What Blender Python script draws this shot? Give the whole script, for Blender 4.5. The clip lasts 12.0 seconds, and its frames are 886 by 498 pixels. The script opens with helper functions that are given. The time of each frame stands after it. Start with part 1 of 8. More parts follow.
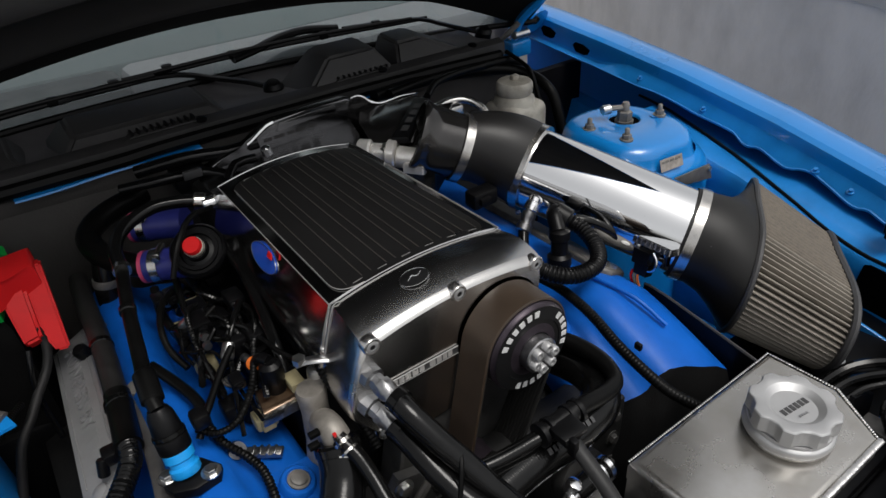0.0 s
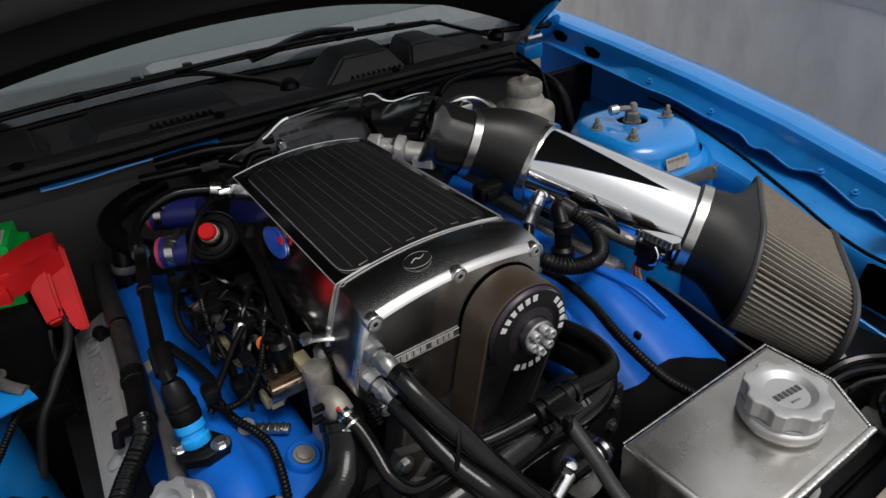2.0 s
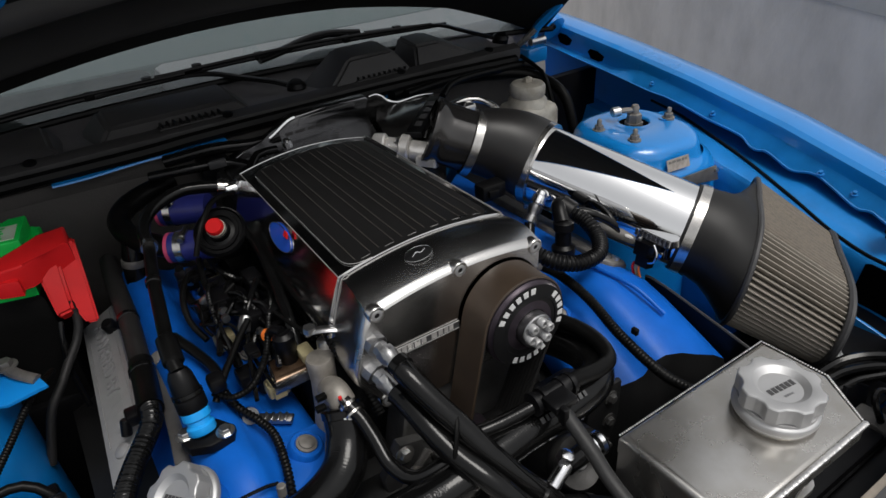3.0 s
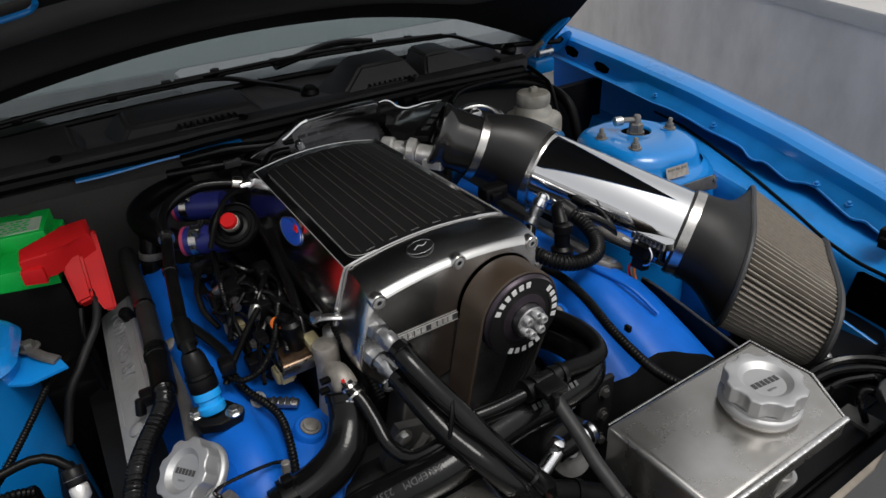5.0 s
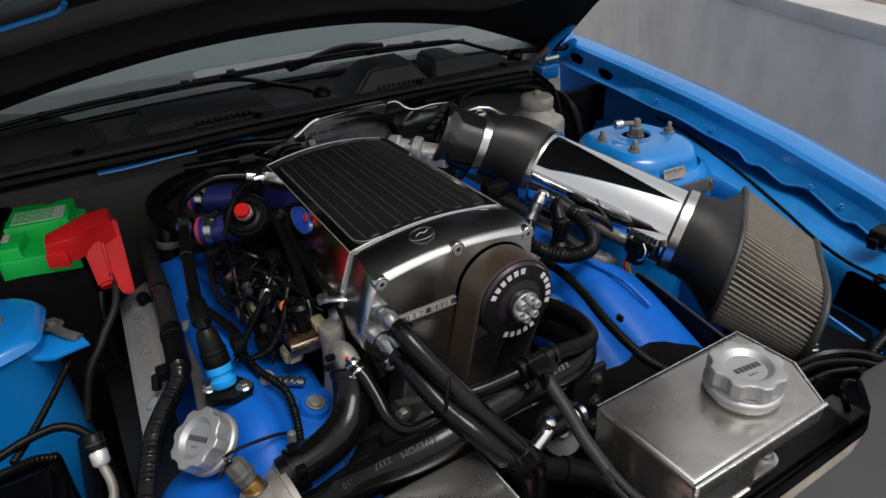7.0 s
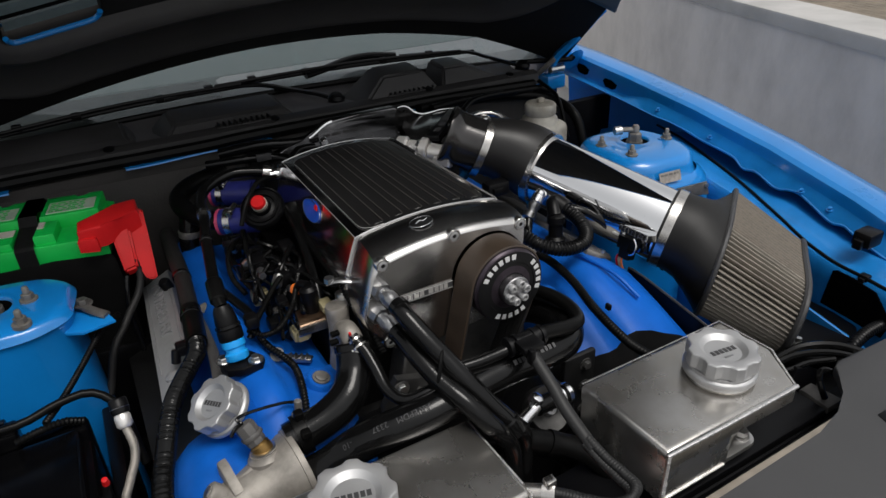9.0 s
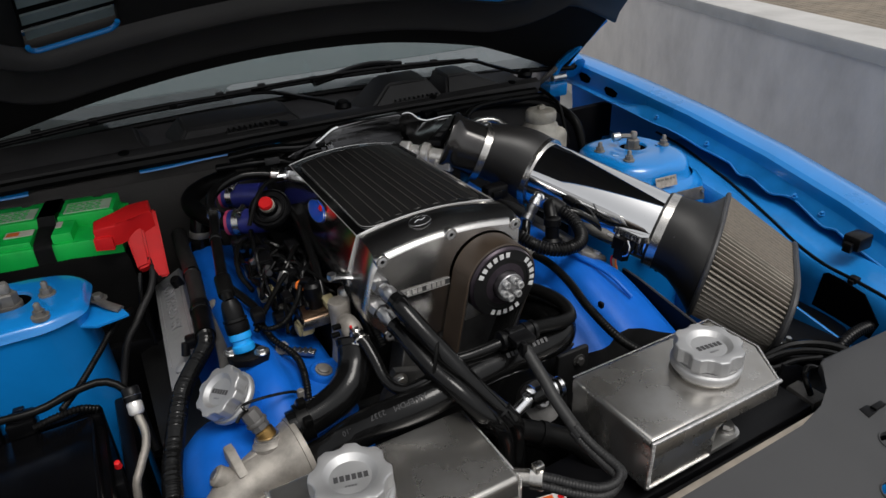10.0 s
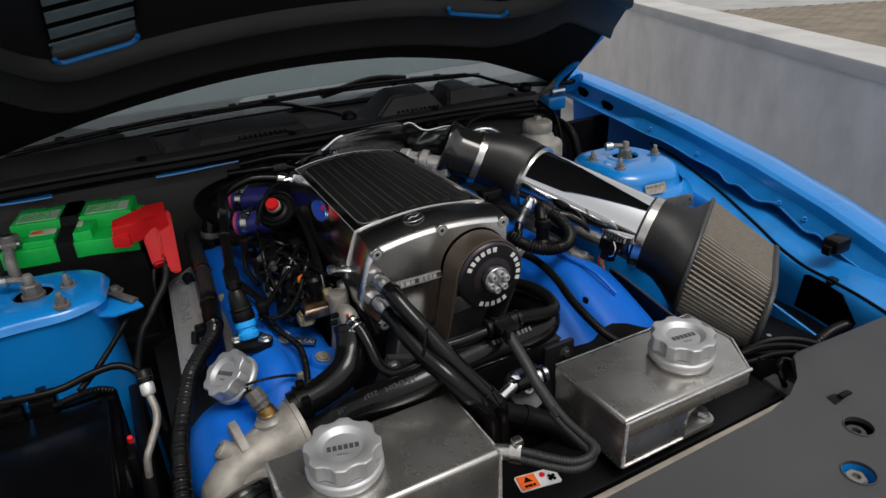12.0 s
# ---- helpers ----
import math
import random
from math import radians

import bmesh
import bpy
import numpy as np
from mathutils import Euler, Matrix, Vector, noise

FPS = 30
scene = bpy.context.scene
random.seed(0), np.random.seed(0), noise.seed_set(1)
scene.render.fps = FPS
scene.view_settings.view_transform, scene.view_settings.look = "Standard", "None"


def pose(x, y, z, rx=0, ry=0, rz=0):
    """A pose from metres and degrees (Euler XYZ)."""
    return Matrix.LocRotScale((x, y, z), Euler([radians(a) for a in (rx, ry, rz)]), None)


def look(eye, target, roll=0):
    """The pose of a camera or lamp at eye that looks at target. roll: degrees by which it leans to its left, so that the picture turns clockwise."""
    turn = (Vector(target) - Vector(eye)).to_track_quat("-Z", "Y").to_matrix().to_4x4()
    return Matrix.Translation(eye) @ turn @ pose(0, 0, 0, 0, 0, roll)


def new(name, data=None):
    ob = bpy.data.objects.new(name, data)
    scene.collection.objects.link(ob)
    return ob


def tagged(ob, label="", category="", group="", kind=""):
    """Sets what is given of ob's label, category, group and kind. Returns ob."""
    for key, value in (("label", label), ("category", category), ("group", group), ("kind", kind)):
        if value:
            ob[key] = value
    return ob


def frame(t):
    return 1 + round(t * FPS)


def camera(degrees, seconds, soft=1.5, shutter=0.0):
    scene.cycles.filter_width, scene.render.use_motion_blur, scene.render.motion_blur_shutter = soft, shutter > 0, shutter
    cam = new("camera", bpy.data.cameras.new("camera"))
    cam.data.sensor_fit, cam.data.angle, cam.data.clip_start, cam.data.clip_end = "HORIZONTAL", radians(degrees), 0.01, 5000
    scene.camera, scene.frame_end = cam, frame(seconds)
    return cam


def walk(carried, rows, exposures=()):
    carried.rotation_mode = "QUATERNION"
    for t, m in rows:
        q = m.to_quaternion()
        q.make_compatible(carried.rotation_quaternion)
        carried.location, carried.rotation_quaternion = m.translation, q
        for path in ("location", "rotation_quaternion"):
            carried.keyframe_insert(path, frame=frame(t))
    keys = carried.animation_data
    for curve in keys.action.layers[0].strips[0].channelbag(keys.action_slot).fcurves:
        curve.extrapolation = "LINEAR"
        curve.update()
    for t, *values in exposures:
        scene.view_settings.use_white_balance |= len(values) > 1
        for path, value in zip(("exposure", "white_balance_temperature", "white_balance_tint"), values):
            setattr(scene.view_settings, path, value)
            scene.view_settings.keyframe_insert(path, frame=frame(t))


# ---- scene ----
cam = camera(68.56, 12.0)
PATH = [
    (0, (-0.26252, -0.36260, 1.26326), (0.21267, 0.32638, 0.71599), -3.669),
    (0.5, (-0.26525, -0.37042, 1.26148), (0.20772, 0.32313, 0.71806), -3.644),
    (1, (-0.26765, -0.37850, 1.26003), (0.20171, 0.32012, 0.72001), -3.637),
    (1.5, (-0.26912, -0.38589, 1.25724), (0.19571, 0.31830, 0.72054), -3.700),
    (2, (-0.27083, -0.39448, 1.25650), (0.18888, 0.31470, 0.72195), -3.729),
    (2.5, (-0.27329, -0.40268, 1.25563), (0.18312, 0.31094, 0.72417), -3.721),
    (3, (-0.27642, -0.41140, 1.25592), (0.17793, 0.30593, 0.72771), -3.643),
    (5, (-0.28964, -0.44785, 1.25840), (0.15769, 0.28565, 0.74666), -2.993),
    (5.5, (-0.29316, -0.45689, 1.25902), (0.15175, 0.27981, 0.74978), -2.891),
    (6, (-0.29760, -0.46560, 1.25854), (0.14619, 0.27349, 0.75180), -2.704),
    (6.5, (-0.30167, -0.47746, 1.25837), (0.13993, 0.26542, 0.75527), -2.636),
    (7, (-0.30535, -0.49082, 1.25858), (0.13359, 0.25633, 0.75948), -2.564),
    (9, (-0.32007, -0.55620, 1.25889), (0.10295, 0.21312, 0.78014), -2.486),
    (9.5, (-0.32253, -0.57532, 1.26135), (0.09537, 0.20035, 0.78838), -2.568),
    (10, (-0.32550, -0.59444, 1.26339), (0.08840, 0.18754, 0.79736), -2.602),
    (10.5, (-0.32801, -0.61376, 1.26476), (0.08293, 0.17426, 0.80632), -2.645),
    (11, (-0.33027, -0.63123, 1.26548), (0.07888, 0.16129, 0.81325), -2.637),
    (11.5, (-0.33230, -0.64700, 1.26386), (0.07515, 0.15011, 0.81821), -2.624),
    (12, (-0.33292, -0.66111, 1.26205), (0.07148, 0.14063, 0.82194), -2.736),
]
walk(cam, [(t, look(eye, target, roll)) for t, eye, target, roll in PATH])

# ---- daylight: overcast sky, one wide soft sun ----
world = bpy.data.worlds.new("overcast_sky")
scene.world = world
world.use_nodes = True
wn = world.node_tree.nodes
wl = world.node_tree.links
wn.clear()
w_out = wn.new("ShaderNodeOutputWorld")
w_bg = wn.new("ShaderNodeBackground")
w_sky = wn.new("ShaderNodeTexSky")
w_sky.sky_type = "NISHITA"
w_sky.sun_disc = False
w_sky.sun_elevation = radians(67)
w_sky.sun_rotation = radians(167)
w_sky.dust_density = 4.0
w_sky.air_density = 1.0
w_hsv = wn.new("ShaderNodeHueSaturation")
w_hsv.inputs["Saturation"].default_value = 0.10
wl.new(w_sky.outputs[0], w_hsv.inputs["Color"])
wl.new(w_hsv.outputs[0], w_bg.inputs["Color"])
w_bg.inputs["Strength"].default_value = 0.135
wl.new(w_bg.outputs[0], w_out.inputs[0])

sun_data = bpy.data.lights.new("sun", "SUN")
sun_data.energy = 1.5
sun_data.angle = radians(25)
sun_data.color = (1.0, 0.96, 0.9)
sun = new("sun", sun_data)
sun.matrix_world = look((0.6, -2.6, 7.0), (0, 0, 0.8))
scene.view_settings.exposure = 0.0


# ---- materials ----
def mat(name, col, rough=0.5, metal=0.0, var=0.15, scale=25.0, fine=400.0, bump=0.15, depth=0.0004,
        rvar=0.12, coat=0.0, stretch=(1, 1, 1), dirt=None, spec=0.5):
    m = bpy.data.materials.new(name)
    m.use_nodes = True
    nt = m.node_tree
    nodes, links = nt.nodes, nt.links
    b = nodes["Principled BSDF"]
    tc = nodes.new("ShaderNodeTexCoord")
    mp = nodes.new("ShaderNodeMapping")
    mp.inputs["Scale"].default_value = stretch
    links.new(tc.outputs["Object"], mp.inputs["Vector"])
    n1 = nodes.new("ShaderNodeTexNoise")
    n1.inputs["Scale"].default_value = scale
    n1.inputs["Detail"].default_value = 6
    n1.inputs["Roughness"].default_value = 0.6
    n2 = nodes.new("ShaderNodeTexNoise")
    n2.inputs["Scale"].default_value = fine
    n2.inputs["Detail"].default_value = 3
    links.new(mp.outputs[0], n1.inputs["Vector"])
    links.new(mp.outputs[0], n2.inputs["Vector"])
    ramp = nodes.new("ShaderNodeValToRGB")
    lo = [max(0.0, c * (1 - var)) for c in col]
    hi = [min(1.0, c * (1 + var)) for c in col]
    if dirt:
        lo = list(dirt)
    ramp.color_ramp.elements[0].color = (*lo, 1)
    ramp.color_ramp.elements[1].color = (*hi, 1)
    ramp.color_ramp.elements[0].position = 0.32
    ramp.color_ramp.elements[1].position = 0.62
    links.new(n1.outputs["Fac"], ramp.inputs["Fac"])
    links.new(ramp.outputs[0], b.inputs["Base Color"])
    mr = nodes.new("ShaderNodeMapRange")
    mr.inputs["From Min"].default_value = 0.3
    mr.inputs["From Max"].default_value = 0.7
    mr.inputs["To Min"].default_value = max(0.02, rough - rvar * rough)
    mr.inputs["To Max"].default_value = min(1.0, rough + rvar * rough)
    links.new(n1.outputs["Fac"], mr.inputs["Value"])
    links.new(mr.outputs[0], b.inputs["Roughness"])
    b.inputs["Metallic"].default_value = metal
    b.inputs["Coat Weight"].default_value = coat
    b.inputs["Coat Roughness"].default_value = 0.06
    b.inputs["Specular IOR Level"].default_value = spec
    if bump > 0:
        bp = nodes.new("ShaderNodeBump")
        bp.inputs["Strength"].default_value = bump
        bp.inputs["Distance"].default_value = depth
        links.new(n2.outputs["Fac"], bp.inputs["Height"])
        links.new(bp.outputs[0], b.inputs["Normal"])
    return m


M_BLUE = mat("bright_blue_paint", (0.005, 0.200, 0.58), 0.30, 0.0, 0.07, 9, 38, 0.10, 0.0012, coat=0.8, spec=0.4)
# Darker, duller copy of the body blue for the inner panels.
M_BLUE_TRIM = mat("blue_paint_darker", (0.005, 0.170, 0.49), 0.42, 0.0, 0.14, 18, 700, 0.08, 0.0003, coat=0.5)
M_COVER_BLUE = mat("blue_wrinkle_coat", (0.004, 0.098, 0.45), 0.42, 0.0, 0.16, 14, 900, 0.25, 0.0004, spec=0.22)
M_DKBLUE = mat("dark_blue_silicone", (0.020, 0.025, 0.17), 0.4, 0.0, 0.12, 30, 500, 0.1)
M_CLIPBLUE = mat("bright_blue_plastic", (0.01, 0.30, 0.75), 0.35, 0.0, 0.06, 60, 500, 0.05)
M_POLISH = mat("polished_aluminium", (0.71, 0.695, 0.675), 0.24, 1.0, 0.05, 9, 240, 0.05, 0.0002, rvar=0.2)
M_CASE = mat("mirror_polished_case", (0.60, 0.595, 0.59), 0.13, 1.0, 0.05, 14, 160, 0.03, 0.0001, rvar=0.3)
M_DKCHROME = mat("dark_polished_casting", (0.20, 0.20, 0.205), 0.22, 1.0, 0.12, 16, 200, 0.04, 0.0002, rvar=0.35)
M_FIT = mat("grey_metal_fitting", (0.34, 0.34, 0.345), 0.34, 1.0, 0.2, 120, 700, 0.1)
M_STRIP = mat("dull_bare_strip", (0.27, 0.235, 0.195), 0.5, 0.35, 0.18, 30, 500, 0.1)
M_LINE = mat("bare_machined_line", (0.34, 0.335, 0.33), 0.45, 0.4, 0.08, 60, 900, 0.05)
M_SLEEVE = mat("woven_sleeve_grey", (0.016, 0.016, 0.0165), 0.5, 0.0, 0.25, 300, 900, 0.4, 0.0004, spec=0.35)
M_TOP = mat("gloss_black_lid", (0.0100, 0.0098, 0.0100), 0.30, 0.0, 0.12, 14, 600, 0.05, 0.0001, spec=0.45)
M_RIB = mat("worn_groove_edge", (0.075, 0.068, 0.062), 0.4, 0.3, 0.3, 80, 600, 0.1)
M_FLANGE = mat("bright_cast_flange", (0.78, 0.76, 0.73), 0.26, 0.55, 0.15, 40, 700, 0.2, 0.0003)
M_EDGE = mat("machined_edge", (0.86, 0.86, 0.87), 0.22, 1.0, 0.05, 60, 900, 0.05)
M_CHROME = mat("chrome", (0.96, 0.96, 0.96), 0.035, 1.0, 0.02, 8, 60, 0.02, 0.0002, rvar=0.3)
M_STEEL = mat("clamp_steel", (0.62, 0.60, 0.57), 0.24, 1.0, 0.12, 60, 500, 0.06)
M_BOLT = mat("zinc_bolt", (0.58, 0.58, 0.57), 0.32, 1.0, 0.15, 150, 900, 0.1)
M_BRUSH = mat("brushed_tank_aluminium", (0.575, 0.565, 0.55), 0.28, 0.93, 0.05, 14, 500, 0.06, 0.0002, rvar=0.12, dirt=(0.47, 0.447, 0.41))
M_WELD = mat("weld_bead", (0.70, 0.69, 0.68), 0.30, 1.0, 0.12, 200, 900, 0.3)
M_CAP = mat("anodised_cap", (0.47, 0.47, 0.475), 0.52, 0.78, 0.05, 30, 900, 0.06, rvar=0.15)
M_COVERP = mat("polished_cover_band", (0.62, 0.615, 0.61), 0.20, 1.0, 0.05, 12, 300, 0.04, 0.0001, rvar=0.15)
M_TBODY = mat("dark_throttle_casting", (0.065, 0.063, 0.062), 0.13, 0.8, 0.2, 20, 200, 0.05, 0.0003, rvar=0.4)
M_CAST = mat("cast_aluminium", (0.245, 0.226, 0.202), 0.50, 0.4, 0.32, 40, 900, 0.4, 0.0005)
M_SENSOR = mat("grey_sensor_plastic", (0.075, 0.072, 0.07), 0.5, 0.0, 0.2, 60, 700, 0.2, 0.0003)
M_CASTBK = mat("grey_cast_bracket", (0.11, 0.105, 0.10), 0.5, 0.4, 0.3, 40, 700, 0.5, 0.0006)
M_CAST_D = mat("dark_cast_block", (0.050, 0.049, 0.048), 0.5, 0.4, 0.35, 40, 700, 0.5, 0.0008)
# Black that paints shade into slots, holes and openings.
M_CAVITY_SHADE = mat("painted_cavity_shade", (0.0025, 0.0025, 0.003), 0.95, 0.0, 0.2, 20, 300, 0.1, spec=0.0)
M_RUBBER = mat("black_rubber", (0.004, 0.004, 0.0041), 0.11, 0.0, 0.3, 50, 520, 0.22, 0.0004, rvar=0.30, spec=0.27)
M_RUBBER_M = mat("matt_rubber", (0.0035, 0.0035, 0.0035), 0.34, 0.0, 0.25, 40, 700, 0.2, 0.0003, spec=0.11)
M_COUPLER = mat("silicone_coupler", (0.0135, 0.0128, 0.0128), 0.42, 0.0, 0.15, 14, 300, 0.1, spec=0.35)
M_LOOM = mat("charcoal_braided_loom", (0.013, 0.0126, 0.0126), 0.55, 0.0, 0.2, 60, 700, 0.35, 0.0005, spec=0.35)
M_STRAP = mat("black_webbing", (0.006, 0.006, 0.0062), 0.75, 0.0, 0.2, 60, 900, 0.4, 0.0004)
M_WRAP = mat("black_fabric_wrap", (0.0046, 0.0045, 0.0045), 0.85, 0.0, 0.25, 25, 500, 0.5, 0.0008, spec=0.1)
M_PLASTIC = mat("black_plastic", (0.0035, 0.0035, 0.004), 0.36, 0.0, 0.2, 40, 900, 0.25, 0.0003, spec=0.2)
M_COWL = mat("cowl_plastic", (0.034, 0.033, 0.0335), 0.50, 0.0, 0.2, 15, 700, 0.25, 0.0004, spec=0.35)
# Tray colour set paler than the cowl ledge and blocks.
M_COWLTRAY = mat("pale_cowl_tray", (0.095, 0.091, 0.094), 0.55, 0.0, 0.25, 15, 700, 0.25, 0.0004, spec=0.35)
M_SHEET = mat("black_sheet", (0.0026, 0.0026, 0.0032), 0.42, 0.0, 0.2, 12, 500, 0.05, spec=0.16)
M_RADCOV = mat("grained_cover_plastic", (0.041, 0.041, 0.043), 0.50, 0.0, 0.10, 10, 1200, 0.4, 0.0004)
M_BELT = mat("belt_back", (0.040, 0.027, 0.018), 0.42, 0.0, 0.2, 30, 800, 0.2, stretch=(1, 1, 1))
M_BELT_RIB = mat("belt_ribs", (0.010, 0.010, 0.010), 0.6, 0.0, 0.2, 60, 800, 0.2)
M_PULLEY = mat("pulley_anodised", (0.042, 0.033, 0.042), 0.38, 0.6, 0.25, 60, 300, 0.15)
M_PULLEY_BLK = mat("pulley_ring_black", (0.006, 0.006, 0.0065), 0.5, 0.0, 0.1, 60, 600, 0.05, spec=0.25)
M_WHITE = mat("white_print", (0.62, 0.62, 0.62), 0.5, 0.0, 0.1, 300, 900, 0.0)
M_PRINTBLUE = mat("pale_blue_print", (0.22, 0.28, 0.52), 0.5, 0.0, 0.1, 300, 900, 0.0)
M_PRINT = mat("grey_print", (0.034, 0.034, 0.036), 0.5, 0.0, 0.2, 300, 900, 0.0)
M_ENGRAVE = mat("engraved_print", (0.05, 0.05, 0.052), 0.55, 0.2, 0.1, 300, 900, 0.0)
M_PLEAT = mat("filter_pleats", (0.235, 0.212, 0.180), 0.75, 0.0, 0.14, 25, 900, 0.3, 0.0005)
M_MESH = mat("filter_gauze_dusty", (0.118, 0.101, 0.082), 0.8, 0.0, 0.20, 160, 1500, 0.6, 0.0008)
M_FRUB = mat("filter_rubber", (0.0075, 0.0072, 0.0072), 0.5, 0.0, 0.15, 30, 600, 0.1, spec=0.35)
M_RED = mat("red_plastic", (0.60, 0.012, 0.014), 0.45, 0.0, 0.10, 20, 500, 0.08, spec=0.2)
M_GREEN = mat("green_plastic", (0.004, 0.52, 0.075), 0.40, 0.0, 0.10, 20, 500, 0.1)
M_LABEL = mat("pale_label", (0.42, 0.52, 0.40), 0.5, 0.0, 0.12, 60, 900, 0.0)
M_PAPER = mat("paper_label", (0.55, 0.50, 0.46), 0.55, 0.0, 0.15, 80, 900, 0.0)
M_DUSTPAPER = mat("worn_silver_label", (0.34, 0.31, 0.28), 0.5, 0.2, 0.25, 120, 900, 0.1)
M_ORANGE = mat("orange_label", (0.75, 0.12, 0.015), 0.45, 0.0, 0.05, 60, 900, 0.0)
M_OFFWHITE = mat("aged_white_plastic", (0.42, 0.40, 0.35), 0.45, 0.0, 0.2, 25, 500, 0.15, dirt=(0.22, 0.195, 0.155))
M_YELLOW = mat("yellowed_connector", (0.30, 0.26, 0.15), 0.45, 0.0, 0.15, 60, 500, 0.1)
M_BRASS = mat("brass", (0.34, 0.21, 0.075), 0.42, 1.0, 0.15, 100, 500, 0.1)
M_BRONZE = mat("dull_bronze", (0.26, 0.17, 0.11), 0.4, 1.0, 0.2, 60, 500, 0.1)
M_COIL = mat("satin_grey_coil_cover", (0.25, 0.25, 0.255), 0.45, 0.3, 0.10, 20, 900, 0.3, 0.0004)
M_FIREWALL = mat("firewall_mat", (0.033, 0.0305, 0.029), 0.85, 0.0, 0.25, 14, 350, 0.5, 0.001)
M_HOODLINER = mat("hood_underside_black", (0.0165, 0.0160, 0.0160), 0.85, 0.0, 0.15, 8, 700, 0.1, spec=0.05)
M_HOODBAND = mat("hood_frame_satin", (0.034, 0.033, 0.033), 0.42, 0.0, 0.12, 6, 700, 0.1, spec=0.4)
M_BLOCK = mat("dark_engine_block", (0.0065, 0.0065, 0.0068), 0.55, 0.3, 0.3, 30, 500, 0.4, 0.001)
M_CONCRETE = mat("barrier_concrete", (0.635, 0.60, 0.575), 0.85, 0.0, 0.12, 5.0, 90, 0.35, 0.002, stretch=(1, 1, 0.7))
M_GROUND = mat("ground_concrete", (0.30, 0.30, 0.295), 0.9, 0.0, 0.15, 1.5, 60, 0.3, 0.003)
M_CONCRETE_T = mat("barrier_coping", (0.42, 0.41, 0.40), 0.85, 0.0, 0.12, 5, 60, 0.3, 0.002)
M_ASPHALT = mat("asphalt", (0.05, 0.05, 0.052), 0.9, 0.0, 0.25, 3, 160, 0.6, 0.004)
M_PAVER = mat("tan_paver", (0.185, 0.155, 0.12), 0.85, 0.0, 0.25, 3.5, 120, 0.4, 0.003)
# Teal-grey of the slats includes skylight coming through the vents.
M_SLAT = mat("vent_slat_grey", (0.11, 0.14, 0.145), 0.5, 0.0, 0.15, 30, 500, 0.1)
M_PINK = mat("red_hose_lining", (0.45, 0.05, 0.12), 0.5, 0.0, 0.1, 60, 500, 0.1)
M_ORPLASTIC = mat("orange_plastic", (0.70, 0.16, 0.02), 0.4, 0.0, 0.1, 60, 500, 0.1)
M_OVAL = mat("badge_blue", (0.014, 0.085, 0.50), 0.4, 0.0, 0.05, 60, 500, 0.0, coat=0.1, spec=0.3)
M_DUST = mat("dusty_bracket", (0.20, 0.19, 0.175), 0.6, 0.4, 0.3, 40, 500, 0.4)

# Dashboard colours carry the grey and teal reflected in the windscreen.
M_DASH = mat("grey_dashboard", (0.180, 0.168, 0.180), 0.95, 0.0, 0.03, 6, 600, 0.1)
M_DASH_T = mat("teal_reflection_tone", (0.076, 0.086, 0.090), 0.95, 0.0, 0.03, 6, 600, 0.1)
M_FUSE = mat("gloss_black_box", (0.002, 0.002, 0.0024), 0.2, 0.0, 0.2, 20, 300, 0.04, 0.0002, spec=0.14)

M_GLASS = bpy.data.materials.new("windscreen_glass")
M_GLASS.use_nodes = True
_n, _l = M_GLASS.node_tree.nodes, M_GLASS.node_tree.links
_n.clear()
_o = _n.new("ShaderNodeOutputMaterial")
_mx = _n.new("ShaderNodeMixShader")
_tr = _n.new("ShaderNodeBsdfTransparent")
_tr.inputs["Color"].default_value = (0.78, 0.86, 0.85, 1)
_gl = _n.new("ShaderNodeBsdfGlossy")
_gl.inputs["Roughness"].default_value = 0.05
_gl.inputs["Color"].default_value = (0.95, 0.97, 1.0, 1)
_mx.inputs[0].default_value = 0.14
_l.new(_tr.outputs[0], _mx.inputs[1])
_l.new(_gl.outputs[0], _mx.inputs[2])
_l.new(_mx.outputs[0], _o.inputs[0])


# ---- mesh helpers ----
ORIGIN = {}


def thing(name, base, label, category, group="", kind=""):
    ob = new(name)
    ob.empty_display_size = 0.02
    ob.location = base
    ORIGIN[ob.name] = Vector(base)
    return tagged(ob, label, category, group, kind)


def part(name, bm, material, parent, label="", sharp=40):
    root = parent
    while root.parent:
        root = root.parent
    o = ORIGIN[root.name]
    bmesh.ops.translate(bm, verts=bm.verts, vec=-o)
    bmesh.ops.recalc_face_normals(bm, faces=bm.faces)
    me = bpy.data.meshes.new(name)
    bm.to_mesh(me)
    bm.free()
    me.materials.append(material)
    me.shade_smooth()
    me.set_sharp_from_angle(angle=radians(sharp))
    ob = new(name, me)
    ob.parent = parent
    if label:
        ob["label"] = label
    return ob


def twin(ob, dx=0.0, dy=0.0, dz=0.0, parent=None, turn=None, about=None):
    """Another object on the same mesh, shifted."""
    o = new(ob.name.split(".")[0], ob.data)
    o.parent = parent or ob.parent
    if turn is not None:
        root = o.parent
        while root.parent:
            root = root.parent
        c = Vector(about) - ORIGIN[root.name]
        o.matrix_basis = Matrix.Translation((dx, dy, dz)) @ Matrix.Translation(c) @ turn @ Matrix.Translation(-c)
    else:
        o.location = (dx, dy, dz)
    return o


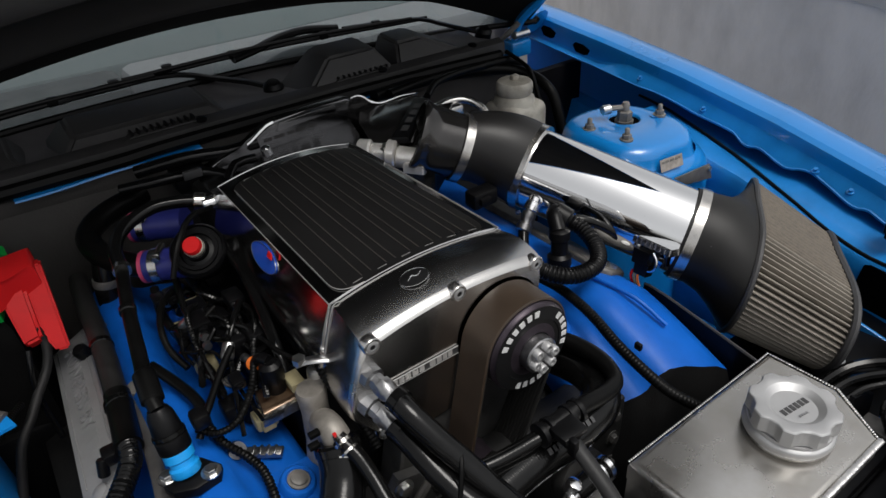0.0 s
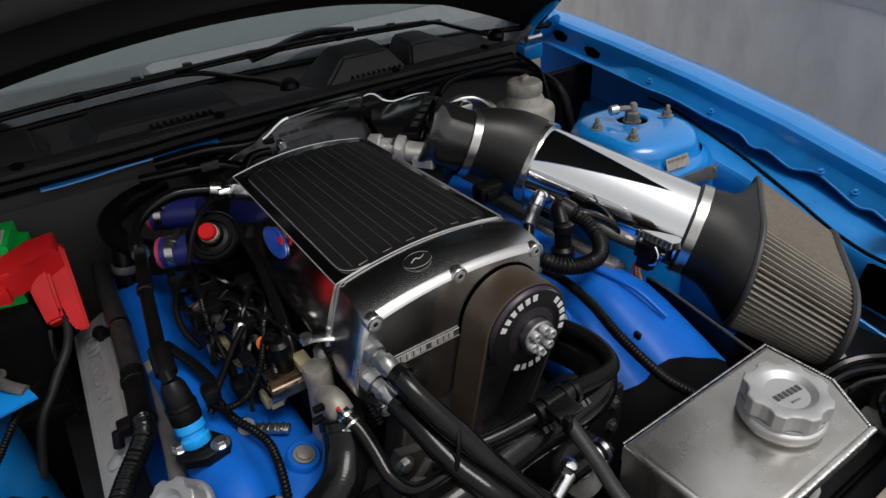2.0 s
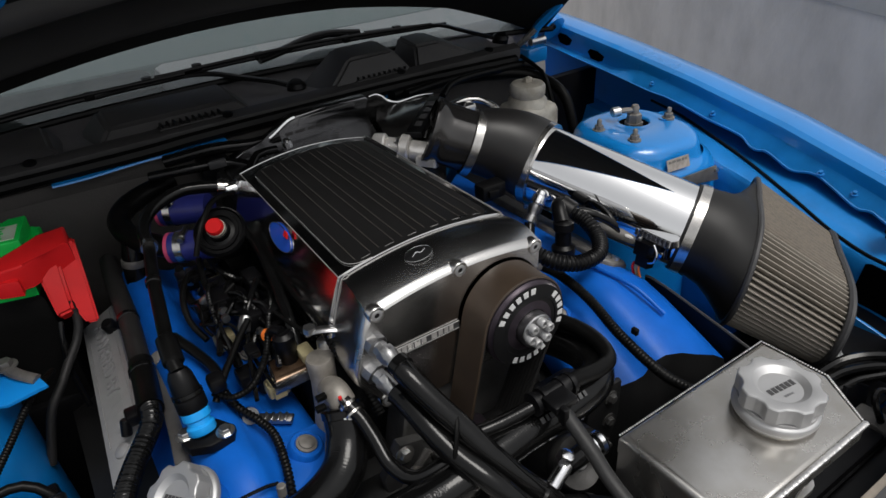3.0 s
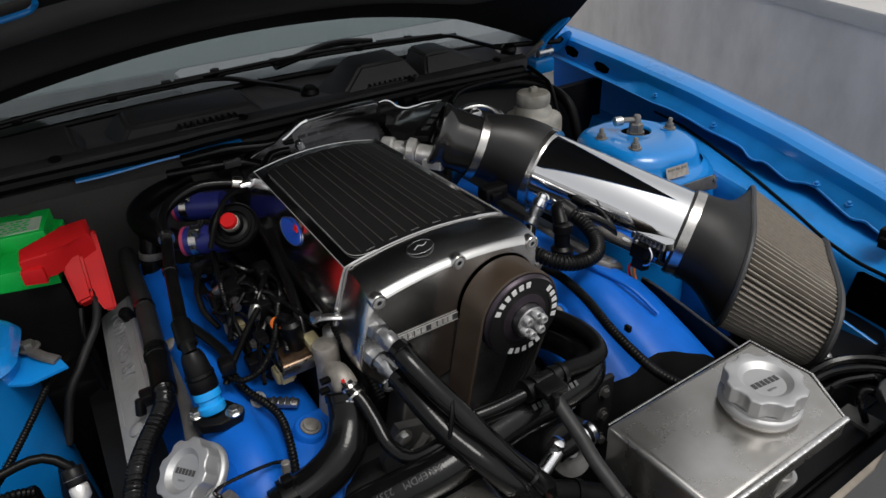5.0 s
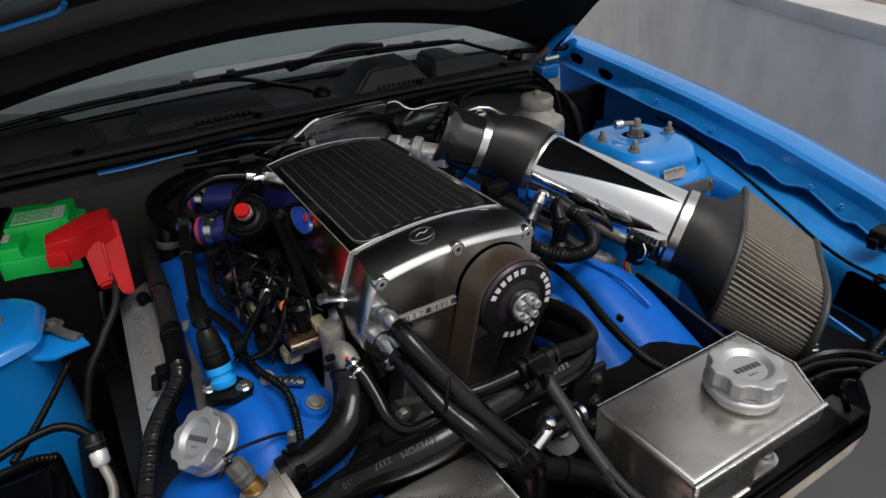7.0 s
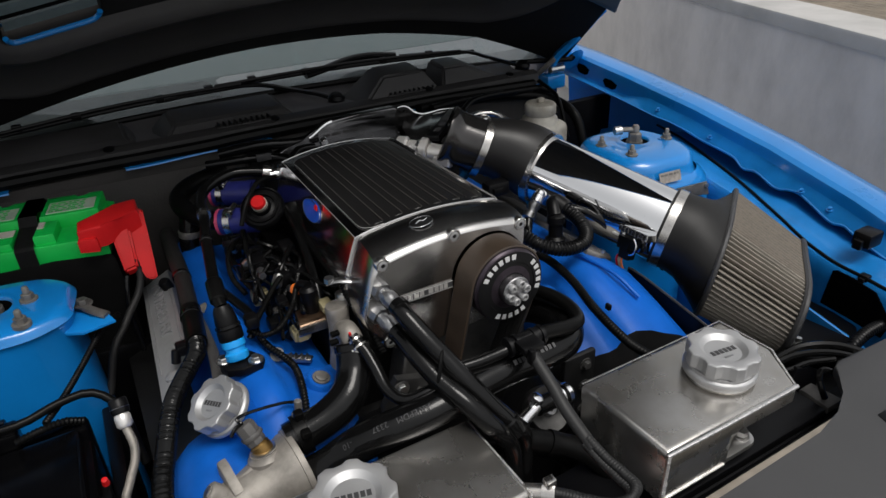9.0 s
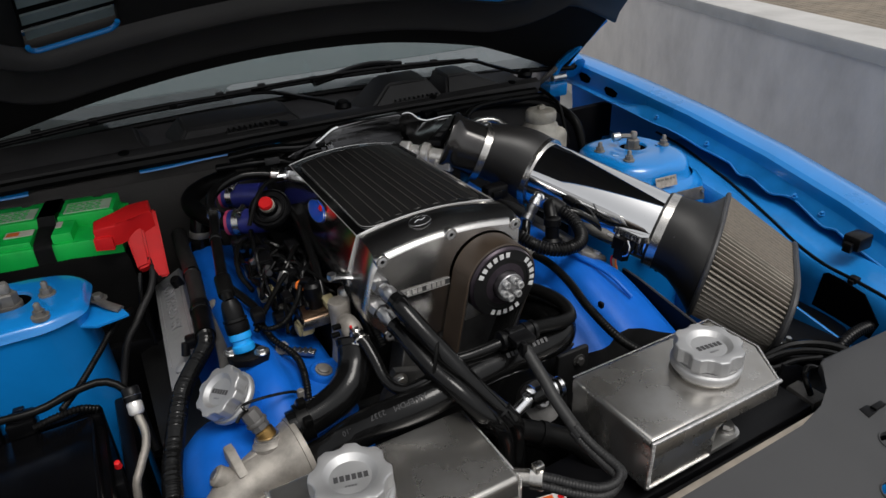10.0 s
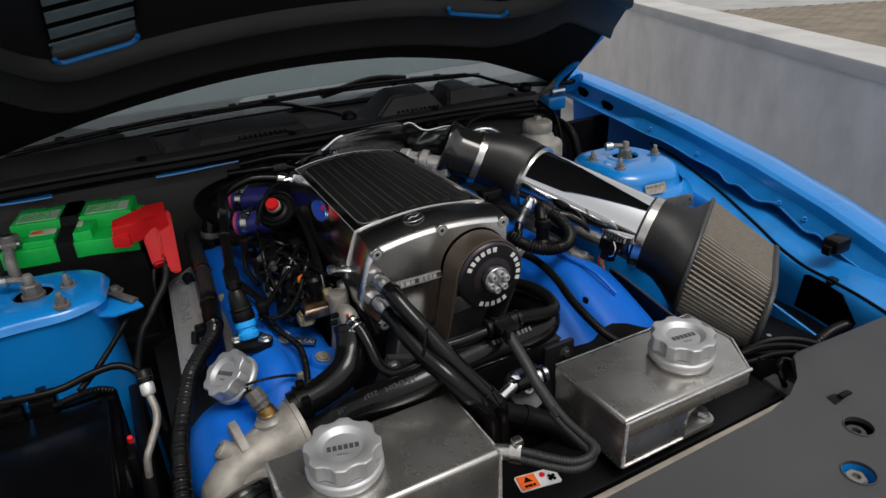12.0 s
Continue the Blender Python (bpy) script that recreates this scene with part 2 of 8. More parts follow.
def box(x0, x1, y0, y1, z0, z1, bev=0.0, seg=2):
    bm = bmesh.new()
    vs = [bm.verts.new((x, y, z)) for z in (z0, z1) for y in (y0, y1) for x in (x0, x1)]
    for f in ((0, 2, 3, 1), (4, 5, 7, 6), (0, 1, 5, 4), (2, 6, 7, 3), (0, 4, 6, 2), (1, 3, 7, 5)):
        bm.faces.new([vs[i] for i in f])
    if bev:
        bmesh.ops.bevel(bm, geom=list(bm.edges), offset=bev, segments=seg, affect="EDGES", profile=0.5)
    return bm


def frame_of(axis):
    a = Vector(axis).normalized()
    u = a.cross(Vector((0, 0, 1)))
    if u.length < 1e-3:
        u = Vector((1, 0, 0))
    u.normalize()
    return a, u, a.cross(u)


def prism(poly, origin, ux, uy, depth, bev=0.0, seg=2):
    """A flat outline (a list of 2D points) in the plane of ux and uy, pulled along their normal by depth."""
    ux, uy = Vector(ux).normalized(), Vector(uy).normalized()
    nz = ux.cross(uy)
    o = Vector(origin)
    bm = bmesh.new()
    a = [bm.verts.new(o + ux * p[0] + uy * p[1]) for p in poly]
    b = [bm.verts.new(o + ux * p[0] + uy * p[1] + nz * depth) for p in poly]
    bm.faces.new(a[::-1])
    top = bm.faces.new(b)
    k = len(poly)
    for i in range(k):
        bm.faces.new((a[i], a[(i + 1) % k], b[(i + 1) % k], b[i]))
    if bev:
        bmesh.ops.bevel(bm, geom=list(top.edges), offset=bev, segments=seg, affect="EDGES", profile=0.5)
    return bm


def lathe(profile, origin, axis, n=32, lobes=0, lobe_depth=0.0, lobe_from=0.0):
    """Spin (radius, height) round an axis; lobes press scallops into radii above lobe_from."""
    a, u, v = frame_of(axis)
    o = Vector(origin)
    bm = bmesh.new()
    rings = []
    for r, h in profile:
        if r < 1e-6:
            rings.append([bm.verts.new(o + a * h)])
            continue
        ring = []
        for i in range(n):
            t = 2 * math.pi * i / n
            rr = r
            if lobes and r > lobe_from:
                c = 0.5 + 0.5 * math.cos(lobes * t)
                rr = r - lobe_depth * min(1.0, max(0.0, (c - 0.28) / 0.60)) ** 0.75
            ring.append(bm.verts.new(o + a * h + u * (rr * math.cos(t)) + v * (rr * math.sin(t))))
        rings.append(ring)
    for p, q in zip(rings, rings[1:]):
        if len(p) == 1 and len(q) == 1:
            continue
        if len(p) == 1:
            for i in range(n):
                bm.faces.new((p[0], q[i], q[(i + 1) % n]))
        elif len(q) == 1:
            for i in range(n):
                bm.faces.new((p[i], p[(i + 1) % n], q[0]))
        else:
            for i in range(n):
                bm.faces.new((p[i], p[(i + 1) % n], q[(i + 1) % n], q[i]))
    for ring in (rings[0], rings[-1]):
        if len(ring) > 1:
            bm.faces.new(ring)
    return bm


def rod(a, b, r, n=14, bev=0.0):
    a, b = Vector(a), Vector(b)
    L = (b - a).length
    e = min(bev, r * 0.5)
    return lathe([(r - e, 0), (r, e), (r, L - e), (r - e, L)] if e else [(r, 0), (r, L)], a, b - a, n)


def spline(pts, step):
    P = [Vector(p) for p in pts]
    P = [P[0] * 2 - P[1]] + P + [P[-1] * 2 - P[-2]]
    out = []
    for i in range(1, len(P) - 2):
        p0, p1, p2, p3 = P[i - 1:i + 3]
        k = max(2, int((p2 - p1).length / step))
        for j in range(k):
            t = j / k
            out.append(0.5 * ((2 * p1) + (p2 - p0) * t + (2 * p0 - 5 * p1 + 4 * p2 - p3) * t * t
                              + (3 * p1 - p0 - 3 * p2 + p3) * t ** 3))
    out.append(P[-2])
    return out


def tube(pts, r, n=12, step=0.008, rib=None, flat=1.0, ends=True, r1=None):
    """A hose along a smooth line. rib: (pitch, depth) of its corrugation."""
    if rib:
        step = rib[0] / 4
    line = spline(pts, step)
    bm = bmesh.new()
    tang = [(line[min(i + 1, len(line) - 1)] - line[max(i - 1, 0)]).normalized() for i in range(len(line))]
    u = tang[0].cross(Vector((0, 0, 1)))
    if u.length < 1e-3:
        u = Vector((1, 0, 0))
    u.normalize()
    rings, dist = [], 0.0
    for i, (p, t) in enumerate(zip(line, tang)):
        u = (u - t * u.dot(t)).normalized()
        v = t.cross(u)
        if i:
            dist += (p - line[i - 1]).length
        f = i / (len(line) - 1)
        rr = r if r1 is None else r + (r1 - r) * f
        if rib:
            rr *= 1.0 - rib[1] * (0.5 + 0.5 * math.cos(2 * math.pi * dist / rib[0]))
        rings.append([bm.verts.new(p + u * (rr * math.cos(2 * math.pi * k / n)) + v * (flat * rr * math.sin(2 * math.pi * k / n)))
                      for k in range(n)])
    for a, b in zip(rings, rings[1:]):
        for k in range(n):
            bm.faces.new((a[k], a[(k + 1) % n], b[(k + 1) % n], b[k]))
    if ends:
        bm.faces.new(rings[0])
        bm.faces.new(rings[-1])
    return bm


def loft(sections, closed=False, cap=False):
    """Skin a list of rows of points, each with the same count."""
    bm = bmesh.new()
    rows = [[bm.verts.new(p) for p in s] for s in sections]
    k = len(rows[0])
    for a, b in zip(rows, rows[1:]):
        for i in range(k if closed else k - 1):
            bm.faces.new((a[i], a[(i + 1) % k], b[(i + 1) % k], b[i]))
    if cap and closed:
        bm.faces.new(rows[0])
        bm.faces.new(rows[-1])
    return bm


def join(*bms):
    out = bms[0]
    for b in bms[1:]:
        me = bpy.data.meshes.new("tmp")
        b.to_mesh(me)
        b.free()
        out.from_mesh(me)
        bpy.data.meshes.remove(me)
    return out


def hexbolt(at, axis, r, h, parent, material=None, washer=True, name="bolt"):
    a = Vector(axis).normalized()
    bm = lathe([(r, 0), (r, h * 0.85), (r * 0.85, h), (0, h)], at, a, 6)
    if washer:
        bm = join(bm, lathe([(r * 1.5, 0), (r * 1.5, h * 0.22), (0, h * 0.22)], at, a, 16))
    return part(name, bm, material or M_BOLT, parent)


def socket_bolt(at, axis, r, h, parent, material=None):
    a = Vector(axis).normalized()
    bm = lathe([(r, 0), (r, h * 0.8), (r * 0.85, h), (r * 0.5, h), (r * 0.45, h * 0.45), (0, h * 0.45)], at, a, 18)
    return part("bolt", bm, material or M_BOLT, parent)


def band(at, axis, r, width, parent, material=None, name="hose_clamp", screw=None):
    """A clamp band round a hose, with its screw housing."""
    a = Vector(axis).normalized()
    bm = lathe([(r, -width / 2), (r + 0.0012, -width / 2), (r + 0.0012, width / 2), (r, width / 2)], at, a, 40)
    if screw:
        s = Vector(screw).normalized()
        c = Vector(at) + s * (r + 0.003)
        t = a.cross(s).normalized()
        bm = join(bm, rod(c - t * 0.012, c + t * 0.012, 0.0042, 10, 0.001), rod(c + t * 0.012, c + t * 0.017, 0.0052, 6, 0.001))
    return part(name, bm, material or M_STEEL, parent)


def bars(parent, at, ux, uy, widths, height, material, gap=0.3, name="print_bar", lift=0.0004):
    """Plain bars in a row in place of writing."""
    ux, uy = Vector(ux).normalized(), Vector(uy).normalized()
    bm = bmesh.new()
    x = 0.0
    for w in widths:
        bm = join(bm, prism([(x, 0), (x + w, 0), (x + w, height), (x, height)], at, ux, uy, lift))
        x += w * (1 + gap)
    return part(name, bm, material, parent)


# ---- setting: ground, barrier, pavement ----
def flat_sheet(name, x0, x1, y0, y1, z, material, label, category):
    root = thing(name, (0, 0, z), label, category, kind="structure")
    bm = box(x0, x1, y0, y1, z - 0.3, z)
    part(name + "_surface", bm, material, root)
    return root


# Ground is out of view, made pale to throw light back into the bay.
flat_sheet("ground", -400, 400, -400, 400, 0.0, M_GROUND, "pale grey concrete ground under and around the car", "ground")

WALL_A, WALL_B = Vector((0.61, -2.3, 0)), Vector((4.49, 7.4, 0))


def barrier_wall():
    root = thing("barrier_wall", (2, 0.6, 0), "low grey concrete barrier wall with paler coping", "wall", kind="structure")
    d = (WALL_B - WALL_A).normalized()
    nrm = Vector((d.y, -d.x, 0))
    L = (WALL_B - WALL_A).length
    part("wall_panel", prism([(0, -5), (0.19, -5), (0.19, L), (0, L)], WALL_A, nrm, d, 0.80, 0.0), M_CONCRETE, root)
    part("coping", prism([(-0.012, -5), (0.20, -5), (0.20, L), (-0.012, L)], WALL_A + Vector((0, 0, 0.802)), nrm, d, 0.05, 0.012), M_CONCRETE_T, root)


barrier_wall()


def brick_pavement():
    root = thing("pavement", (5, 3, 0), "tan brick pavement beyond the barrier wall", "pavement", kind="structure")
    d = (WALL_B - WALL_A).normalized()
    nrm = Vector((d.y, -d.x, 0))
    o = WALL_A + nrm * 0.25
    part("bed", prism([(0, -5), (10, -5), (10, 10.6), (0, 10.6)], o, nrm, d, 0.05), M_ASPHALT, root)
    base = prism([(0, 0), (0.092, 0), (0.092, 0.192), (0, 0.192)], o + Vector((0, 0, 0.05)) + d * 4.5 + nrm * 2.2, nrm, d, 0.022, 0.004, 1)
    first = part("brick", base, M_PAVER, root)
    rng = random.Random(4)
    for i in range(38):
        for j in range(8):
            if i or j:
                off = d * (i * 0.2 + (0.1 if j % 2 else 0)) + nrm * (j * 0.1)
                twin(first, off.x, off.y, rng.uniform(-0.002, 0.002))
    bm = bmesh.new()
    for i in range(-25, 52):
        for j in range(0, 98):
            if 22 <= j < 30 and 22 <= i < 60:
                continue
            c = o + d * (i * 0.2 + (0.1 if j % 2 else 0)) + nrm * (j * 0.1)
            q = [bm.verts.new(c + d * a + nrm * b + Vector((0, 0, 0.07))) for a, b in ((0, 0), (0.192, 0), (0.192, 0.092), (0, 0.092))]
            r = [bm.verts.new(c + d * a + nrm * b + Vector((0, 0, 0.05))) for a, b in ((0, 0), (0.192, 0), (0.192, 0.092), (0, 0.092))]
            bm.faces.new(q)
            for k in range(4):
                bm.faces.new((q[k], r[k], r[(k + 1) % 4], q[(k + 1) % 4]))
    tagged(part("far_bricks", bm, M_PAVER, root), kind="stuff")


brick_pavement()

# ---- body of the car ----
FY = [-0.80, -0.45, -0.20, -0.06, 0.12, 0.32, 0.52, 0.72, 0.95]
FX = [0.500, 0.570, 0.622, 0.650, 0.682, 0.700, 0.716, 0.738, 0.760]   # inner flange
FZ = [0.562, 0.684, 0.756, 0.782, 0.807, 0.833, 0.852, 0.864, 0.872]


def fender(side):
    """Front wing with its inner flange and apron; side +1 or -1."""
    root = thing("front_fender", (0.8 * side, 0.1, 0.35), "bright blue painted front fender with bare inner flange", "fender", "front fenders")
    prof = [(0.215, -0.42), (0.205, -0.16), (0.192, -0.045), (0.154, 0.006), (0.118, 0.030), (0.084, 0.036), (0.056, 0.0325), (0.0475, 0.027),
            (0.0465, 0.021), (0.0460, 0.010), (0.0450, -0.012)]
    shelf = {0.021: 0.0225, 0.010: 0.016, -0.012: 0.0085, -0.0155: 0.0045, -0.0150: -0.002}
    inner = [(0.0450, -0.012), (0.0430, -0.0155), (0.038, -0.0150), (0.031, -0.0125), (0.029, -0.0135), (0.0292, -0.0165), (0.048, -0.0190), (0.100, -0.0240)]
    apron = [(0.100, -0.045), (0.050, -0.0405), (0.024, -0.0395), (0.006, -0.0385), (-0.016, -0.0385), (-0.031, -0.0400), (-0.036, -0.046), (-0.038, -0.066), (-0.040, -0.105), (-0.044, -0.20), (-0.048, -0.42)]
    # tongues and notches pressed along the edge of the flange: offset towards the wing, by y
    TY = (-0.80, -0.30, -0.12, -0.098, -0.070, -0.062, -0.046, -0.030, 0.000, 0.030, 0.043, 0.056, 0.066, 0.078, 0.092, 0.118, 0.132, 0.146, 0.158, 0.180, 0.21, 0.26, 0.30, 0.36, 0.40, 0.47, 0.60, 0.95)
    TX = (0.002, 0.002, 0.001, 0.002, 0.006, 0.008, -0.005, -0.003, 0.006, 0.014, 0.012, 0.004, -0.006, -0.010, -0.008, -0.002, 0.000, -0.011, -0.010, 0.005, 0.005, 0.001, 0.003, 0.003, -0.003, -0.004, -0.006, -0.006)
    ys = np.linspace(FY[0], FY[-1], 220)
    LY, LZ = (-0.32, -0.25, -0.20, -0.15, -0.10, -0.07), (0.050, 0.038, 0.026, 0.016, 0.004, 0.0)   # the apron rises towards the nose

    def rows(sec, wave=0.0):
        out = []
        for y in ys:
            up = min(1.0, max(0.0, (0.52 - y) / 0.08)) if sec is not apron else 0.0
            x, z = np.interp(y, FY, FX), np.interp(y, FY, FZ)
            w = wave * float(np.interp(y, TY, TX))
            if sec is apron:
                z += float(np.interp(y, LY, LZ))
            g = (0, 0.1, 0.5, 1, 1, 1, 0.6, 0) if wave else (0,) * 12
            out.append([(side * (x + a + 0.42 * w * g[k]), y, z + b + 0.46 * w * g[k] + up * (shelf.get(b, b) - b) + (0.010 * min(1.0, max(0.0, (0.12 - y) / 0.08)) if sec is apron and k < 3 else 0.0)) for k, (a, b) in enumerate(sec)])
        return out
    part("outer_panel", loft(rows(prof)), M_BLUE, root, sharp=24)
    part("inner_flange", loft(rows(inner, 1.0)), M_BLUE_TRIM, root, sharp=24)
    sink = [[Vector(p) - Vector((0, 0, 0.16 * min(1.0, max(0.0, (p[1] - 0.36) / 0.05)) * (1.0 if i > 1 else 0.5))) for i, p in enumerate(r)] for r in rows(apron)]
    part("apron", loft(sink), M_BLUE_TRIM, root)
    seal = [(side * (np.interp(y, FY, FX) + np.interp(y, (-0.42, -0.10, -0.035, 0.03, 0.114, 0.17, 0.244, 0.33), (-0.030, -0.027, -0.024, -0.011, 0.003, 0.0166, 0.029, 0.040))), y,
             np.interp(y, FY, FZ) + np.interp(y, (-0.42, -0.03, 0.03, 0.11, 0.17), (-0.0385, -0.0375, -0.0365, -0.0355, -0.0365)) + np.interp(y, LY, LZ)) for y in np.linspace(-0.42, 0.40, 40)]
    part("rubber_seal", tube(seal, 0.0026, 8, 0.02), M_RUBBER_M, root)
    y = -0.150
    x, z = side * (np.interp(y, FY, FX) - 0.0278), np.interp(y, FY, FZ) - 0.0220
    part("seal_clip", join(box(x - 0.006, x + 0.006, y - 0.007, y + 0.007, z - 0.004, z + 0.006, 0.002), box(x - 0.010, x - 0.004, y - 0.004, y + 0.004, z - 0.008, z + 0.002, 0.001)), M_PLASTIC, root, "small black clip on the seal")
    return root


fender_r = fender(1)
fender_l = fender(-1)


def fender_details():
    # slots painted as shade, studs and rubber bumper on the visible wing's flange
    for y, l, h in ((0.685, 0.050, 0.022), (0.575, 0.052, 0.020)):
        x, z = np.interp(y, FY, FX), np.interp(y, FY, FZ)
        bm = prism([(-l * 0.42, -h * 0.30), (-l * 0.20, -h * 0.5), (l * 0.30, -h * 0.46), (l * 0.5, h * 0.1), (l * 0.36, h * 0.45), (-l * 0.10, h * 0.5), (-l * 0.5, h * 0.22)], (x + 0.0458, y, z + (0.004 if y > 0.6 else -0.002)), (0.09, 1, 0.06), (0.02, 0, 1), -0.0020, 0.0)
        part("slot_shade", bm, M_CAVITY_SHADE, fender_r, "dark patch shading a slot in the blue flange")
    for y in (0.40, 0.25, 0.03, -0.03, -0.21):
        x, z = np.interp(y, FY, FX), np.interp(y, FY, FZ)
        part("stud", lathe([(0.006, 0), (0.006, 0.002), (0.003, 0.002), (0.003, 0.006), (0, 0.006)], (x + 0.0385, y, z - 0.0040), (-0.4, 0, 1), 12), M_BLUE_TRIM, fender_r)
    x, z = np.interp(-0.116, FY, FX), np.interp(-0.116, FY, FZ)
    root = thing("hood_bumper", (x + 0.012, -0.116, z), "black rubber hood stop on the fender flange", "bumper")
    part("block", box(x - 0.005, x + 0.03, -0.130, -0.102, z - 0.002, z + 0.022, 0.004), M_PLASTIC, root)
    part("foot", box(x - 0.012, x - 0.002, -0.122, -0.108, z - 0.004, z + 0.012, 0.002), M_PLASTIC, root)


fender_details()


def lower_tub():
    """Dark floor, rails and firewall that close the bay."""
    root = thing("engine_bay_tub", (0, 0, 0.25), "dark lower engine bay with frame rails", "car body")
    part("floor_pan", box(-0.62, 0.62, -0.55, 0.62, 0.25, 0.28), M_BLOCK, root)
    for s in (-1, 1):
        part("frame_rail", box(min(s * 0.40, s * 0.62), max(s * 0.40, s * 0.62), -0.60, 0.60, 0.40, 0.50, 0.01), M_BLUE_TRIM if s > 0 else M_BLOCK, root)
    part("firewall", box(-0.75, 0.56, 0.575, 0.60, 0.25, 0.885, 0.004), M_FIREWALL, root, "dark felt covered firewall")
    # Closure is coloured black to stand in for the shadow on it.
    part("side_closure", box(0.56, 0.80, 0.60, 0.62, 0.25, 0.82, 0.004), M_SHEET, root)
    # Added black panel fills what is only a dark gap.
    part("added_dark_filler", box(-0.402, -0.385, -0.25, 0.22, 0.30, 0.70, 0.004), M_SHEET, root)
    # soft insulating mat that bulges on the firewall
    rows = []
    for i in range(25):
        x = -0.72 + i * 0.045
        b = 0.012 * math.sin(x * 9.0) + 0.010 * noise.noise((x * 6, 0, 0))
        rows.append([(x, 0.56 + b, 0.872), (x, 0.548 + b, 0.86), (x, 0.540 + b * 1.6, 0.80), (x, 0.545 + b, 0.72), (x, 0.55, 0.50)])
    part("insulation_mat", loft(rows), M_FIREWALL, root)
    for xa, xb in ((-0.285, -0.040), (0.20, 0.50), (-0.58, -0.45)):
        rowsb = []
        for i in range(20):
            x = xa + (xb - xa) * i / 19
            w = 0.004 * math.sin(x * 31)
            rowsb.append([(x, 0.562 + w, 0.8855), (x, 0.563 + w, 0.8878), (x, 0.566 + w, 0.8885), (x, 0.60, 0.8885)])
        part("cowl_flange", loft(rowsb), M_BLUE, root, "thin blue painted cowl flange")
    part("flange_seal", tube([(-0.64, 0.576, 0.896), (-0.40, 0.574, 0.898), (-0.17, 0.572, 0.897), (-0.05, 0.574, 0.899), (0.30, 0.572, 0.898), (0.54, 0.570, 0.892)], 0.010, 8, 0.03), M_RUBBER_M, root)


lower_tub()


def engine_block():
    root = thing("engine_block", (0, 0.2, 0.30), "dark V8 engine block between the valve covers", "engine")
    part("block", box(-0.15, 0.15, -0.02, 0.45, 0.30, 0.70, 0.02), M_BLOCK, root)
    part("front_cover", box(-0.17, 0.19, -0.045, 0.0, 0.45, 0.735, 0.015), M_BLOCK, root)
    part("intake_valley", box(-0.13, 0.13, 0.04, 0.44, 0.69, 0.785, 0.012), M_BLOCK, root)
    for s in (-1, 1):
        part("cylinder_head", prism([(0.10, 0.60), (0.33, 0.55), (0.36, 0.66), (0.16, 0.745)] if s > 0 else [(-0.16, 0.745), (-0.36, 0.66), (-0.33, 0.55), (-0.10, 0.60)],
                                    (0, 0.45, 0), (1, 0, 0), (0, 0, 1), 0.46, 0.008), M_BLOCK, root)


engine_block()

HOOD_DEG = 37.0


def hood_edge(x):
    """Rear edge of the raised hood."""
    return Vector((x, 0.80 - 0.11 * (x / 0.75) ** 2, 1.003 - 0.195 * (x - 0.02) ** 2))


